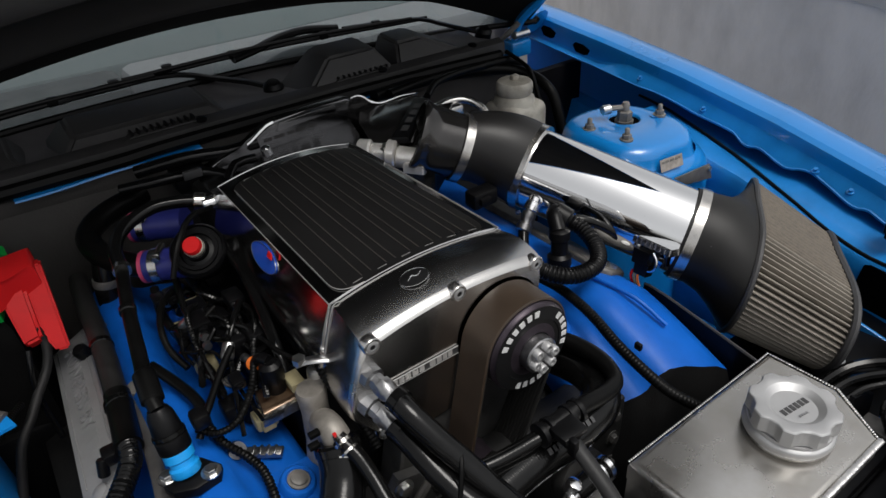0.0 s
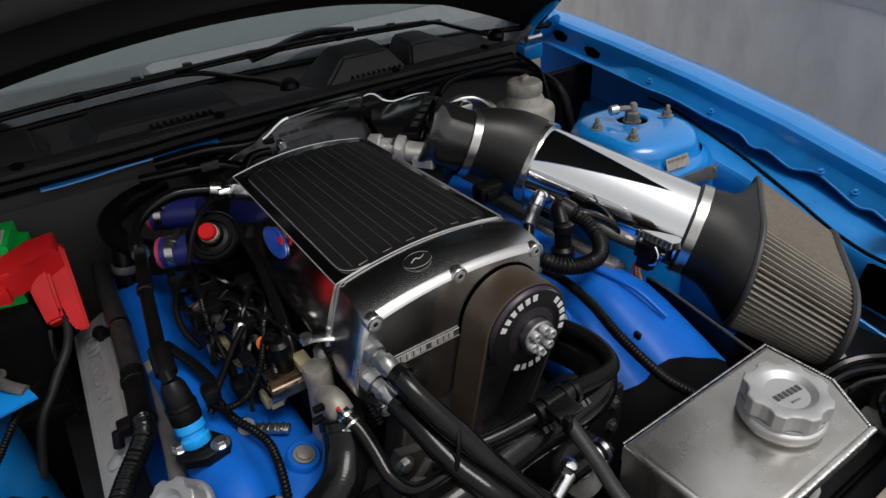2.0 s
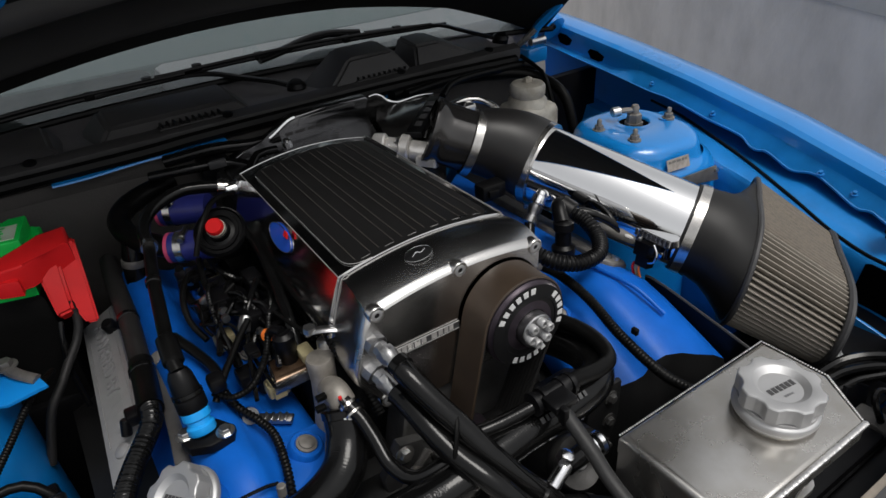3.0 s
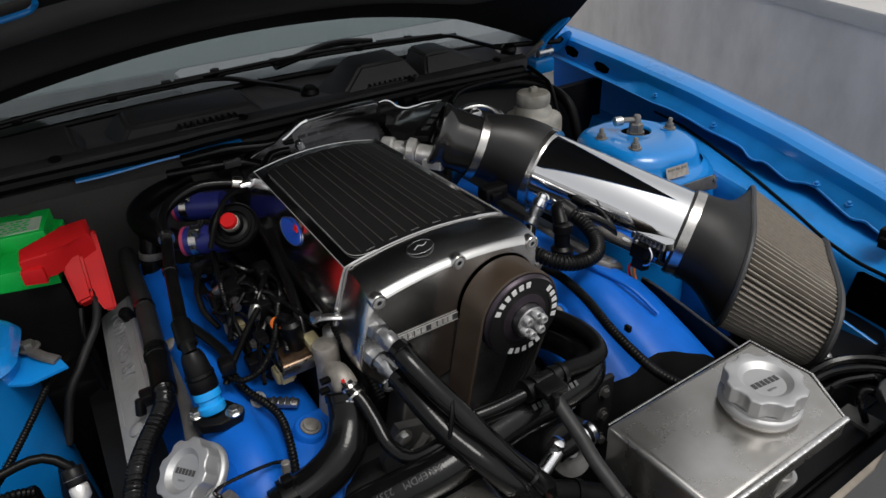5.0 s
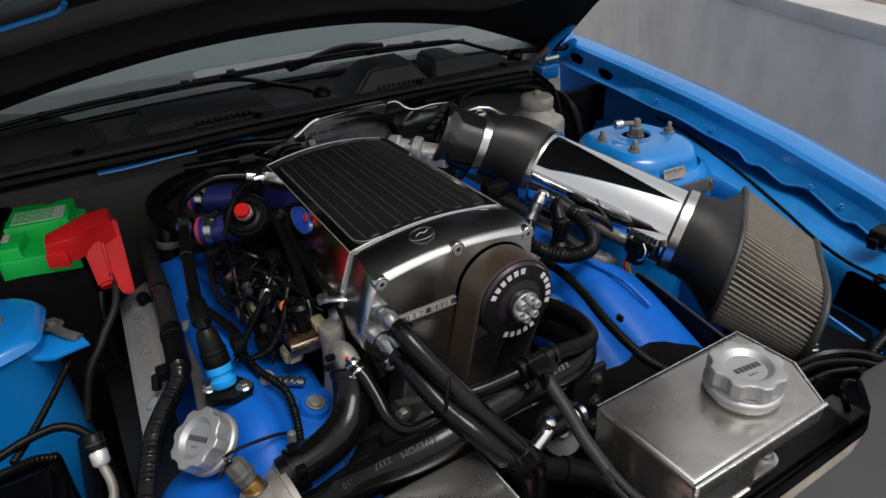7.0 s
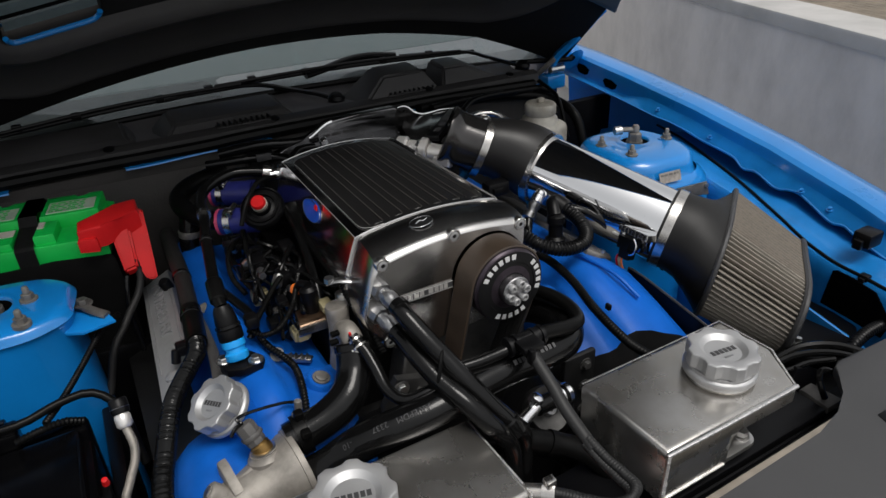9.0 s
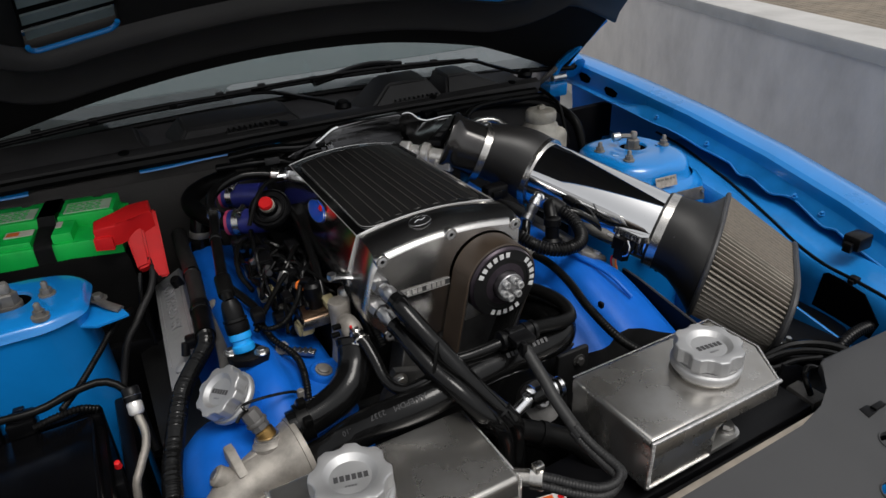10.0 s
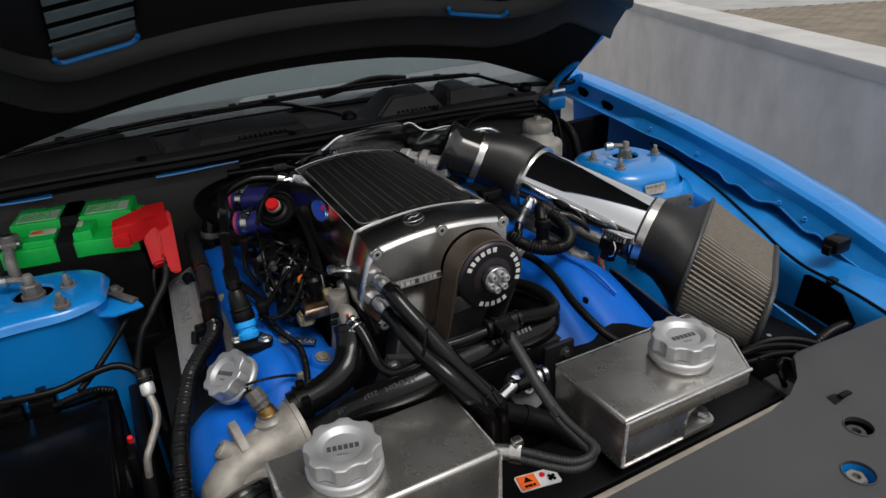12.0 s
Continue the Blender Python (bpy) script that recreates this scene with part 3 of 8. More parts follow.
def hood():
    root = thing("hood", (0, 0.78, 0.95), "open blue hood seen from below, black underside with two louvred vents", "hood")
    ca, sa = math.cos(radians(HOOD_DEG)), math.sin(radians(HOOD_DEG))
    along, nrm = Vector((0, -ca, sa)), Vector((0, -sa, -ca))   # nrm points down to the engine
    HW = 0.735
    SX = (-0.735, -0.44, -0.22, 0.02, 0.28, 0.5, 0.66, 0.735)
    SS = (-0.055, -0.042, -0.024, 0.0, 0.024, 0.026, -0.012, -0.035)

    def at(x, s, d):
        e = hood_edge(x)
        f = max(0.0, s / 0.97)
        e = e.lerp(Vector((x, 0.80, 1.003 - 0.05 * x * x)), min(1.0, f * 0.55))
        # Unseen front corners are drawn in so the chrome pipe mirrors more sky.
        s = s - 0.15 * max(0.0, f - 0.5) * (x / HW) ** 2
        s = s + float(np.interp(x, SX, SS)) * max(0.0, 1.0 - max(0.0, s - 0.3) / 0.5)
        return Vector((x * (1 - 0.13 * f - 0.24 * max(0.0, f - 0.5)), e.y, e.z)) + along * s + nrm * d

    xs = [i / 40 * HW for i in range(-40, 41)]

    def low(x):
        """Distance of the stamped band from the rear edge."""
        return 0.092 + 0.16 * min(1.0, max(0.0, (abs(x - 0.05) - 0.40) / 0.16)) ** 2

    def strip(ss, ds):
        return loft([[at(x, s, d) for x in xs] for s, d in zip(ss, ds)])
    # outer skin, open above the vents
    V = ((-0.405, -0.262), (0.335, 0.472))
    ls0, ls1 = 0.229, 0.485
    xk = sorted(xs + [v for ab in V for v in ab])

    def skin():
        ss = [(-0.012, -0.012), (0.0, -0.03), (ls0, -0.038), (ls1, -0.044), (0.75, -0.042), (0.95, -0.03), (0.97, -0.01)]
        bm = bmesh.new()
        rows = [[bm.verts.new(at(x, s, d)) for x in xk] for s, d in ss]
        for i in range(len(rows) - 1):
            for k in range(len(xk) - 1):
                m = 0.5 * (xk[k] + xk[k + 1])
                if i == 2 and any(p < m < q for p, q in V):
                    continue
                bm.faces.new((rows[i][k], rows[i][k + 1], rows[i + 1][k + 1], rows[i + 1][k]))
        return bm
    part("outer_skin", skin(), M_BLUE, root, "bright blue outer skin")
    band_rows = [[at(x, s, d) for x in xs] for s, d in ((-0.012, -0.012), (-0.004, 0.0), (0.02, 0.003))]
    part("rear_rim", loft(band_rows + [[at(x, low(x) - 0.020, 0.004) for x in xs], [at(x, low(x) - 0.008, 0.007) for x in xs]]), M_HOODLINER, root)
    prof = ((-0.008, 0.007), (-0.003, 0.020), (0.002, 0.026), (0.008, 0.027), (0.014, 0.024), (0.030, 0.018), (0.085, 0.012), (0.096, 0.017), (0.104, 0.020), (0.112, 0.017), (0.121, 0.005), (0.130, -0.006))
    part("frame_band", loft([[at(x, low(x) + a, d) for x in xs] for a, d in prof]), M_HOODBAND, root, "satin black stamped hood frame")
    # inner panel with two openings for the louvres
    part_rows = ((0.25, -0.008), (0.30, -0.010), (ls1, -0.010), (0.70, -0.008), (0.92, 0.004), (0.97, -0.010))
    for a, b in ((-HW, V[0][0]), (V[0][1], V[1][0]), (V[1][1], HW)):
        xx = [a + (b - a) * k / 16 for k in range(17)]
        rows = [[at(x, low(x) + 0.130, -0.006) for x in xx]] + [[at(x, max(s, low(x) + 0.131 + 0.01 * j), d) for x in xx] for j, (s, d) in enumerate(part_rows)]
        part("inner_panel", loft(rows), M_HOODLINER, root)
    for a, b in V:
        rows = [[at(a + (b - a) * k / 4, s, d) for k in range(5)] for s, d in ((ls1, -0.010), (0.70, -0.008), (0.92, 0.004), (0.97, -0.010))]
        part("inner_panel", loft(rows), M_HOODLINER, root)
        e0 = ls0 if a < 0 else ls0 - 0.024
        vent = part("louvre_frame", loft([[at(x, s, d) for x, s in ((a, e0 - 0.003), (b, e0 - 0.003), (b, ls1), (a, ls1))] for d in (-0.004, -0.034)], closed=True), M_HOODLINER, root, "black vent opening")
        lip = [at(x, s, -0.001 if a < 0 else 0.019) for x, s in ((a + 0.003, e0 + 0.020), (a + 0.004, e0 + 0.013), (a + 0.010, e0 + 0.005), (a + 0.022, e0 + 0.001), (0.5 * (a + b), e0), (b - 0.022, e0 + 0.001), (b - 0.010, e0 + 0.005), (b - 0.004, e0 + 0.013), (b - 0.003, e0 + 0.020))]
        part("vent_lip", tube(lip, 0.0042, 8, 0.006), M_BLUE, vent, "blue rounded vent lip")
        # Added black screen darkens the gaps, cut short so daylight reaches the lip.
        part("added_baffle", loft([[at(x, s, -0.030) for x in (a, b)] for s in (e0 + 0.020, ls1)]), M_HOODLINER, vent)
        for k in range(6):
            s0 = e0 + 0.026 + k * 0.040
            bm = loft([[at(a + 0.004, s0, -0.008), at(b - 0.004, s0, -0.008)], [at(a + 0.004, s0 + 0.016, -0.012), at(b - 0.004, s0 + 0.016, -0.012)],
                       [at(a + 0.004, s0 + 0.017, -0.015), at(b - 0.004, s0 + 0.017, -0.015)], [at(a + 0.004, s0 + 0.001, -0.011), at(b - 0.004, s0 + 0.001, -0.011)]], closed=False)
            part("slat", bm, M_SLAT, vent, "grey louvre slat")
    # side edges
    for sgn in (-1, 1):
        bm = loft([[at(sgn * HW, s, d) for d in (-0.03, 0.0, 0.004)] for s in (-0.012, 0.05, 0.10, 0.2, 0.4, 0.7, 0.9, 0.97)])
        part("side_edge", bm, M_BLUE, root)
    bm = loft([[at(x, 0.97, -0.03), at(x, 0.975, 0.0), at(x, 0.96, 0.006)] for x in xs])
    part("front_edge", bm, M_BLUE, root)
    # hinge arms
    for sgn in (-1, 1):
        h = thing("hinge_assembly", (sgn * 0.72, 0.70, 0.86), "blue painted steel hood hinge arm", "hinge", "hood hinges")
        part("arm", tube([(sgn * 0.672, 0.68, 0.872), (sgn * 0.684, 0.672, 0.912), (sgn * 0.716, 0.65, 0.950), (sgn * 0.752, 0.64, 0.985), (sgn * 0.762, 0.635, 0.998), (sgn * 0.778, 0.625, 1.016)], 0.017, 8, 0.008, flat=0.55), M_BLUE, h)
        part("mount_plate", box(sgn * 0.672 - 0.025, sgn * 0.672 + 0.03, 0.655, 0.72, 0.840, 0.874, 0.006), M_BLUE, h)
        part("link", tube([(sgn * 0.645, 0.70, 0.868), (sgn * 0.652, 0.675, 0.89), (sgn * 0.668, 0.66, 0.912)], 0.010, 8, 0.006, flat=0.6), M_DUST, h)
        part("pivot", rod((sgn * 0.66, 0.665, 0.885), (sgn * 0.70, 0.665, 0.885), 0.008, 12, 0.001), M_BOLT, h)


hood()


def windscreen():
    root = thing("windscreen", (0, 0.8, 0.90), "sloping tinted car windscreen reflecting grey sky", "windscreen")
    rows = []
    for j in range(8):
        s = j / 7
        rows.append([(x, 0.775 - 0.09 * (x / 0.75) ** 2 + s * 0.80, 0.915 - 0.02 * (x / 0.75) ** 2 + s * 0.40 - 0.03 * s * (x / 0.75) ** 2) for x in np.linspace(-0.74, 0.74, 25)])
    bm = loft(rows)
    bmesh.ops.solidify(bm, geom=list(bm.faces), thickness=0.005)
    g = part("glass", bm, M_GLASS, root)
    part("lower_seal", tube([(x, 0.772 - 0.09 * (x / 0.75) ** 2, 0.916 - 0.02 * (x / 0.75) ** 2) for x in np.linspace(-0.74, 0.74, 13)], 0.006, 8, 0.03), M_RUBBER_M, root)
    for sx in (-1, 1):
        part("side_seal", tube([(sx * 0.745, 0.775 - 0.09 + q * 0.80, 0.897 + q * 0.37) for q in (0, 0.5, 1)], 0.007, 8, 0.1), M_RUBBER_M, root)
    g.visible_shadow = False
    c = thing("cabin", (0, 1.6, 0.3), "dark car cabin and dashboard behind the windscreen", "car cabin")
    # Dash is split into pale, dark and teal parts to imitate reflections.
    part("dashboard", box(-0.05, 0.775, 0.80, 0.99, 0.60, 0.918, 0.02), M_DASH, c)
    part("darker_dash_half", box(-0.70, -0.054, 0.84, 0.99, 0.60, 0.916, 0.02), M_COWL, c)
    part("dash_reflection_strip", box(-0.70, 0.775, 0.992, 1.40, 0.60, 0.918, 0.01), M_DASH_T, c)
    part("seat_wall", box(-0.75, 0.75, 2.2, 2.25, 0.3, 1.30, 0.02), M_PLASTIC, c)
    part("roof", box(-0.65, 0.65, 1.58, 2.9, 1.32, 1.36, 0.02), M_BLUE, c)
    part("floor", box(-0.75, 0.75, 0.62, 3.0, 0.28, 0.32, 0.01), M_PLASTIC, c)
    for s in (-1, 1):
        part("pillar", tube([(s * 0.76, 0.70, 0.89), (s * 0.72, 1.1, 1.12), (s * 0.66, 1.60, 1.33)], 0.03, 10, 0.05), M_BLUE, c)
        part("door_side", box(min(s * 0.78, s * 0.86), max(s * 0.78, s * 0.86), 0.86, 2.6, 0.25, 0.93, 0.03), M_BLUE, c)


windscreen()


def cowl():
    root = thing("cowl_panel", (0, 0.66, 0.86), "black moulded plastic cowl panel below the windscreen", "cowl panel")
    xs = np.linspace(-0.66, 0.565, 49)
    rows = []
    for x in xs:
        c = (x / 0.75) ** 2
        rows.append([(x, 0.590 - 0.01 * c, 0.885), (x, 0.592 - 0.01 * c, 0.908), (x, 0.612 - 0.015 * c, 0.914), (x, 0.640 - 0.02 * c, 0.905), (x, 0.70 - 0.05 * c, 0.900), (x, 0.785 - 0.09 * c, 0.912)])
    part("front_ledge", loft([r[:4] for r in rows]), M_COWL, root)
    part("tray", loft([r[3:] for r in rows]), M_COWLTRAY, root, "pale grey cowl tray")

    def block(x0, x1, xt0, xt1, y0, y1, z, name="raised_block"):
        bm = bmesh.new()
        lo = [bm.verts.new(p) for p in ((x0, y0, 0.895), (x1, y0, 0.895), (x1, y1, 0.90), (x0, y1, 0.90))]
        hi = [bm.verts.new(p) for p in ((xt0, y0 + 0.03, z), (xt1, y0 + 0.03, z), (xt1, y1 - 0.006, z + 0.006), (xt0, y1 - 0.006, z + 0.006))]
        bm.faces.new(hi)
        for i in range(4):
            bm.faces.new((lo[i], lo[(i + 1) % 4], hi[(i + 1) % 4], hi[i]))
        bmesh.ops.bevel(bm, geom=list(bm.edges), offset=0.005, segments=2, affect="EDGES")
        b = part(name, bm, M_COWL, root)
        return b
    block(-0.62, -0.250, -0.60, -0.268, 0.600, 0.72, 0.922)
    block(-0.222, 0.035, -0.190, 0.005, 0.600, 0.72, 0.926)
    block(0.145, 0.338, 0.212, 0.300, 0.596, 0.70, 0.948)
    block(0.334, 0.510, 0.350, 0.402, 0.600, 0.70, 0.944)
    # grille ribs on two of the blocks
    for x0, x1, n in ((-0.12, -0.03, 10), (0.215, 0.31, 10)):
        gp = box(x0 - 0.004, x1 + 0.004, 0.60, 0.624, 0.9125, 0.9145, 0.001)
        plate = part("vent_plate", gp, M_COWL, root)
        first = None
        for k in range(n):
            x = x0 + (x1 - x0) * k / (n - 1)
            if first is None:
                first = part("grille_rib", box(x, x + 0.003, 0.604, 0.622, 0.9145, 0.919, 0.0), M_PLASTIC, plate)
                fx = x
            else:
                twin(first, x - fx)
    for x in (-0.30, -0.02, 0.30, 0.50):
        part("push_clip", lathe([(0.009, 0), (0.009, 0.002), (0.006, 0.004), (0, 0.004)], (x, 0.603, 0.912), (0, -0.2, 1), 16), M_PLASTIC, root)


cowl()


def wiper(pivot, arm, blade, bridge, text):
    root = thing("wiper", pivot, text, "wiper", "windscreen wipers")
    part("arm", tube([pivot] + arm, 0.0072, 8, 0.015, flat=0.6), M_PLASTIC, root)
    a, b = Vector(blade[0]), Vector(blade[1])
    part("blade", tube([a, a.lerp(b, 0.5) + Vector((0, 0.010, 0.004)), b], 0.0048, 8, 0.02, flat=0.9), M_PLASTIC, root)
    part("blade_spine", tube([a.lerp(b, 0.06) + Vector((0, -0.004, 0.006)), a.lerp(b, 0.5) + Vector((0, 0.004, 0.012)), b.lerp(a, 0.06) + Vector((0, -0.004, 0.006))], 0.0034, 8, 0.02), M_PLASTIC, root)
    for f in (0.18, 0.36, 0.64, 0.82):
        p = a.lerp(b, f) + Vector((0, 0.006, 0.004))
        part("blade_claw", box(p.x - 0.008, p.x + 0.008, p.y - 0.006, p.y + 0.006, p.z - 0.004, p.z + 0.010, 0.002), M_PLASTIC, root)
    if bridge:
        part("blade_bridge", tube(bridge, 0.0105, 10, 0.01, flat=0.7), M_PLASTIC, root)
    part("hub", lathe([(0.017, -0.012), (0.017, 0.006), (0.011, 0.012), (0, 0.013)], pivot, (0, -0.3, 1), 18), M_PLASTIC, root)


wiper((0.128, 0.676, 0.905), [(0.100, 0.700, 0.916), (0.055, 0.742, 0.924), (0.015, 0.774, 0.932), (-0.030, 0.784, 0.936), (-0.10, 0.786, 0.937), (-0.18, 0.778, 0.934)], ((-0.52, 0.742, 0.922), (0.000, 0.786, 0.936)),
      None, "black windscreen wiper resting on the glass")
wiper((0.590, 0.680, 0.902), [(0.555, 0.702, 0.914), (0.520, 0.738, 0.926), (0.495, 0.764, 0.934), (0.42, 0.776, 0.940), (0.33, 0.786, 0.944)], ((-0.118, 0.792, 0.937), (0.510, 0.764, 0.934)),
      [(0.105, 0.782, 0.936), (0.150, 0.788, 0.942), (0.210, 0.802, 0.950), (0.260, 0.804, 0.952), (0.320, 0.790, 0.946)], "black windscreen wiper with a bulky bridge")


def strut_tower(cx, cy, cz, s, hole, studs, half, deep=1.0):
    """A pressed dome with rounded corners, dished round the strut nut; hole and studs are plan positions."""
    root = thing("strut_tower", (cx, cy, cz - 0.4), "glossy blue domed strut tower with three studs", "strut tower", "strut towers")
    hx, hy = hole
    ax, ay = half
    n = 80

    def ring(f, h, grow=0.0, ripple=0.0):
        out = []
        for k in range(n):
            t = 2 * math.pi * k / n
            c, q = math.cos(t), math.sin(t)
            e = 2.0 / 2.7
            x = (ax * f + grow) * math.copysign(abs(c) ** e, c)
            y = (ay * f + grow) * math.copysign(abs(q) ** e, q)
            w = ripple * (math.sin(5 * t + 0.7) + 0.6 * math.sin(9 * t))
            out.append(Vector((cx + s * (x + w * c), cy + y + w * q, cz + h - 0.045 * (s * x if s > 0 else 0.0) * 0.5 - 0.06 * max(0.0, -y - 0.03))))
        return out

    def dish(r, h):
        return [Vector((hx + s * r * math.cos(2 * math.pi * k / n), hy + r * math.sin(2 * math.pi * k / n), cz + h)) for k in range(n)]
    rows = [dish(0.0235, -0.020), dish(0.0250, -0.004), dish(0.0275, -0.0018), dish(0.0330, -0.0030), dish(0.0400, -0.0005)]
    rim = ring(0.80, -0.001)
    rows += [[a.lerp(b, 0.5) for a, b in zip(dish(0.045, 0.0012), rim)], rim, ring(0.90, -0.004 * deep), ring(0.955, -0.0105 * deep, 0, 0.0008), ring(0.985, -0.0190 * deep, 0, 0.0014), ring(1.0, -0.0290 * deep, 0, 0.0020),
             ring(1.005, -0.0290 * deep - 0.0045, 0.0022, 0.0020), ring(1.0, -0.0290 * deep - 0.006, 0.0004, 0.0016), ring(0.985, -0.0290 * deep - 0.014, -0.001, 0.0008), ring(1.0, -0.10, 0.0), ring(1.02, -0.20, 0.002), ring(1.05, -0.40, 0.006)]
    part("dome", loft(rows, closed=True), M_BLUE, root, sharp=55)
    # Floor of the hole is coloured black as its shade.
    part("hole_shade", lathe([(0.0262, -0.0195), (0.0255, -0.006), (0.0225, -0.008), (0.018, -0.0095), (0, -0.0095)], (hx, hy, cz), (0, 0, 1), 32), M_CAVITY_SHADE, root, "black floor painting shade into the strut opening")
    part("strut_nut", join(lathe([(0.0150, -0.010), (0.0150, -0.004), (0, -0.004)], (hx, hy, cz), (0, 0, 1), 20),
                           lathe([(0.0125, -0.004), (0.0125, 0.010), (0.0105, 0.012), (0, 0.012)], (hx, hy, cz), (0, 0, 1), 6),
                           lathe([(0.0070, 0.012), (0.0070, 0.022), (0.0050, 0.026), (0, 0.026)], (hx, hy, cz), (0, 0, 1), 12)), M_DUST, root, "weathered strut nut")
    for x, y in studs:
        part("stud_nut", join(lathe([(0.0105, -0.003), (0.0105, 0.002), (0, 0.002)], (x, y, cz), (0, 0, 1), 16), lathe([(0.0072, 0.002), (0.0072, 0.009), (0, 0.009)], (x, y, cz), (0, 0, 1), 6),
                              lathe([(0.0040, 0.009), (0.0040, 0.017), (0.0028, 0.019), (0, 0.019)], (x, y, cz), (0, 0, 1), 10)), M_DUST, root, "weathered stud with nut")
    # weld seam down the wall and two pressed dimples
    wall = ring(1.0, -0.0290 * deep - 0.007, 0.0012)
    low = ring(1.0, -0.16, 0.0016)
    k = 70
    part("seam_bead", tube([wall[k], wall[k].lerp(low[k - 1], 0.3), wall[k].lerp(low[k - 2], 0.7), low[k - 2]], 0.0017, 6, 0.01), M_BLUE, root)
    part("dimple", lathe([(0.0090, 0.0012), (0.0075, -0.0004), (0, -0.001)], (hx + s * 0.040, hy - 0.030, cz - 0.0005), (0.05, -0.05, 1), 20), M_BLUE_TRIM, root)
    # bleed screw lying across the nut
    part("wire_stub", tube([(hx, hy, cz + 0.017), (hx - 0.016, hy + 0.008, cz + 0.018), (hx - 0.026, hy + 0.012, cz + 0.018)], 0.0048, 8, 0.006), M_DUST, root)
    part("stub_head", rod((hx - 0.024, hy + 0.011, cz + 0.018), (hx - 0.038, hy + 0.016, cz + 0.017), 0.0080, 10, 0.001), M_BOLT, root)
    return root


tower_r = strut_tower(0.550, 0.268, 0.842, 1, (0.566, 0.288), ((0.488, 0.293), (0.499, 0.227), (0.613, 0.255)), (0.094, 0.096))
tower_l = strut_tower(-0.500, 0.288, 0.840, -1, (-0.484, 0.300), ((-0.4395, 0.290), (-0.4475, 0.234), (-0.545, 0.292)), (0.108, 0.072), 0.28)


def tower_extras():
    # label and flat black plate on the visible face of the tower, ear with bracket on the other
    a = thing("tower_label", (0.533, 0.172, 0.80), "worn silver paper label stuck to the strut tower", "label")
    lx, ly = Vector((1, -0.15, 0.04)).normalized(), Vector((-0.02, 0.30, 0.95)).normalized()
    lo = Vector((0.512, 0.1665, 0.8030))
    part("label_sheet", prism([(0, 0), (0.044, 0), (0.044, 0.019), (0, 0.019)], lo, lx, ly, 0.001), M_DUSTPAPER, a)
    bars(a, lo + lx * 0.003 + ly * 0.013 - Vector((0, 0.0014, 0)), lx, ly, [0.005, 0.007, 0.008, 0.005, 0.004], 0.0036, M_DUST)
    p = thing("tower_plate", (0.59, 0.150, 0.76), "small dark steel plate bolted below the strut tower", "plate")
    part("plate", prism([(0, 0.019), (0.087, 0.015), (0.094, -0.011), (0.023, 0.0)], (0.523, 0.149, 0.777), (1, 0, 0), (0, 0.12, 1), 0.003, 0.0008), M_CASTBK, p)
    part("plate_bolt", lathe([(0.004, 0), (0.004, 0.003), (0, 0.003)], (0.607, 0.1465, 0.786), (0, -0.9, 0.2), 8), M_BOLT, p)
    rows = []
    for g, z in ((-0.002, 0.804), (0.006, 0.796), (0.012, 0.784), (0.016, 0.766), (0.018, 0.74), (0.019, 0.68)):
        rows.append([(0.556 + (0.098 + g * 1.6) * math.copysign(abs(math.cos(t)) ** 0.74, math.cos(t)), 0.262 + (0.094 + g) * math.copysign(abs(math.sin(t)) ** 0.74, math.sin(t)), z) for t in np.linspace(-0.62 * math.pi, 0.12 * math.pi, 40)])
    part("tower_skirt", loft(rows), M_BLUE, tower_r, "rounded skirt below the dome")
    e = thing("tower_ear", (-0.385, 0.27, 0.79), "blue sheet ear on the strut tower with a weathered bracket", "bracket")
    part("ear", prism([(0, 0), (0.06, -0.035), (0.098, -0.030), (0.09, -0.005), (0.05, 0.045), (0.0, 0.065)], (-0.452, 0.262, 0.806), (1, 0, 0.04), (0, 1, 0.06), 0.004, 0.001), M_BLUE, e)
    part("bracket", tube([(-0.415, 0.325, 0.812), (-0.395, 0.295, 0.818), (-0.378, 0.262, 0.818), (-0.362, 0.245, 0.814)], 0.0065, 8, 0.006, flat=0.6), M_CASTBK, e)
    for q in ((-0.412, 0.318, 0.814), (-0.385, 0.278, 0.82)):
        hexbolt(q, (0, 0, 1), 0.0075, 0.008, e, M_CASTBK)


tower_extras()


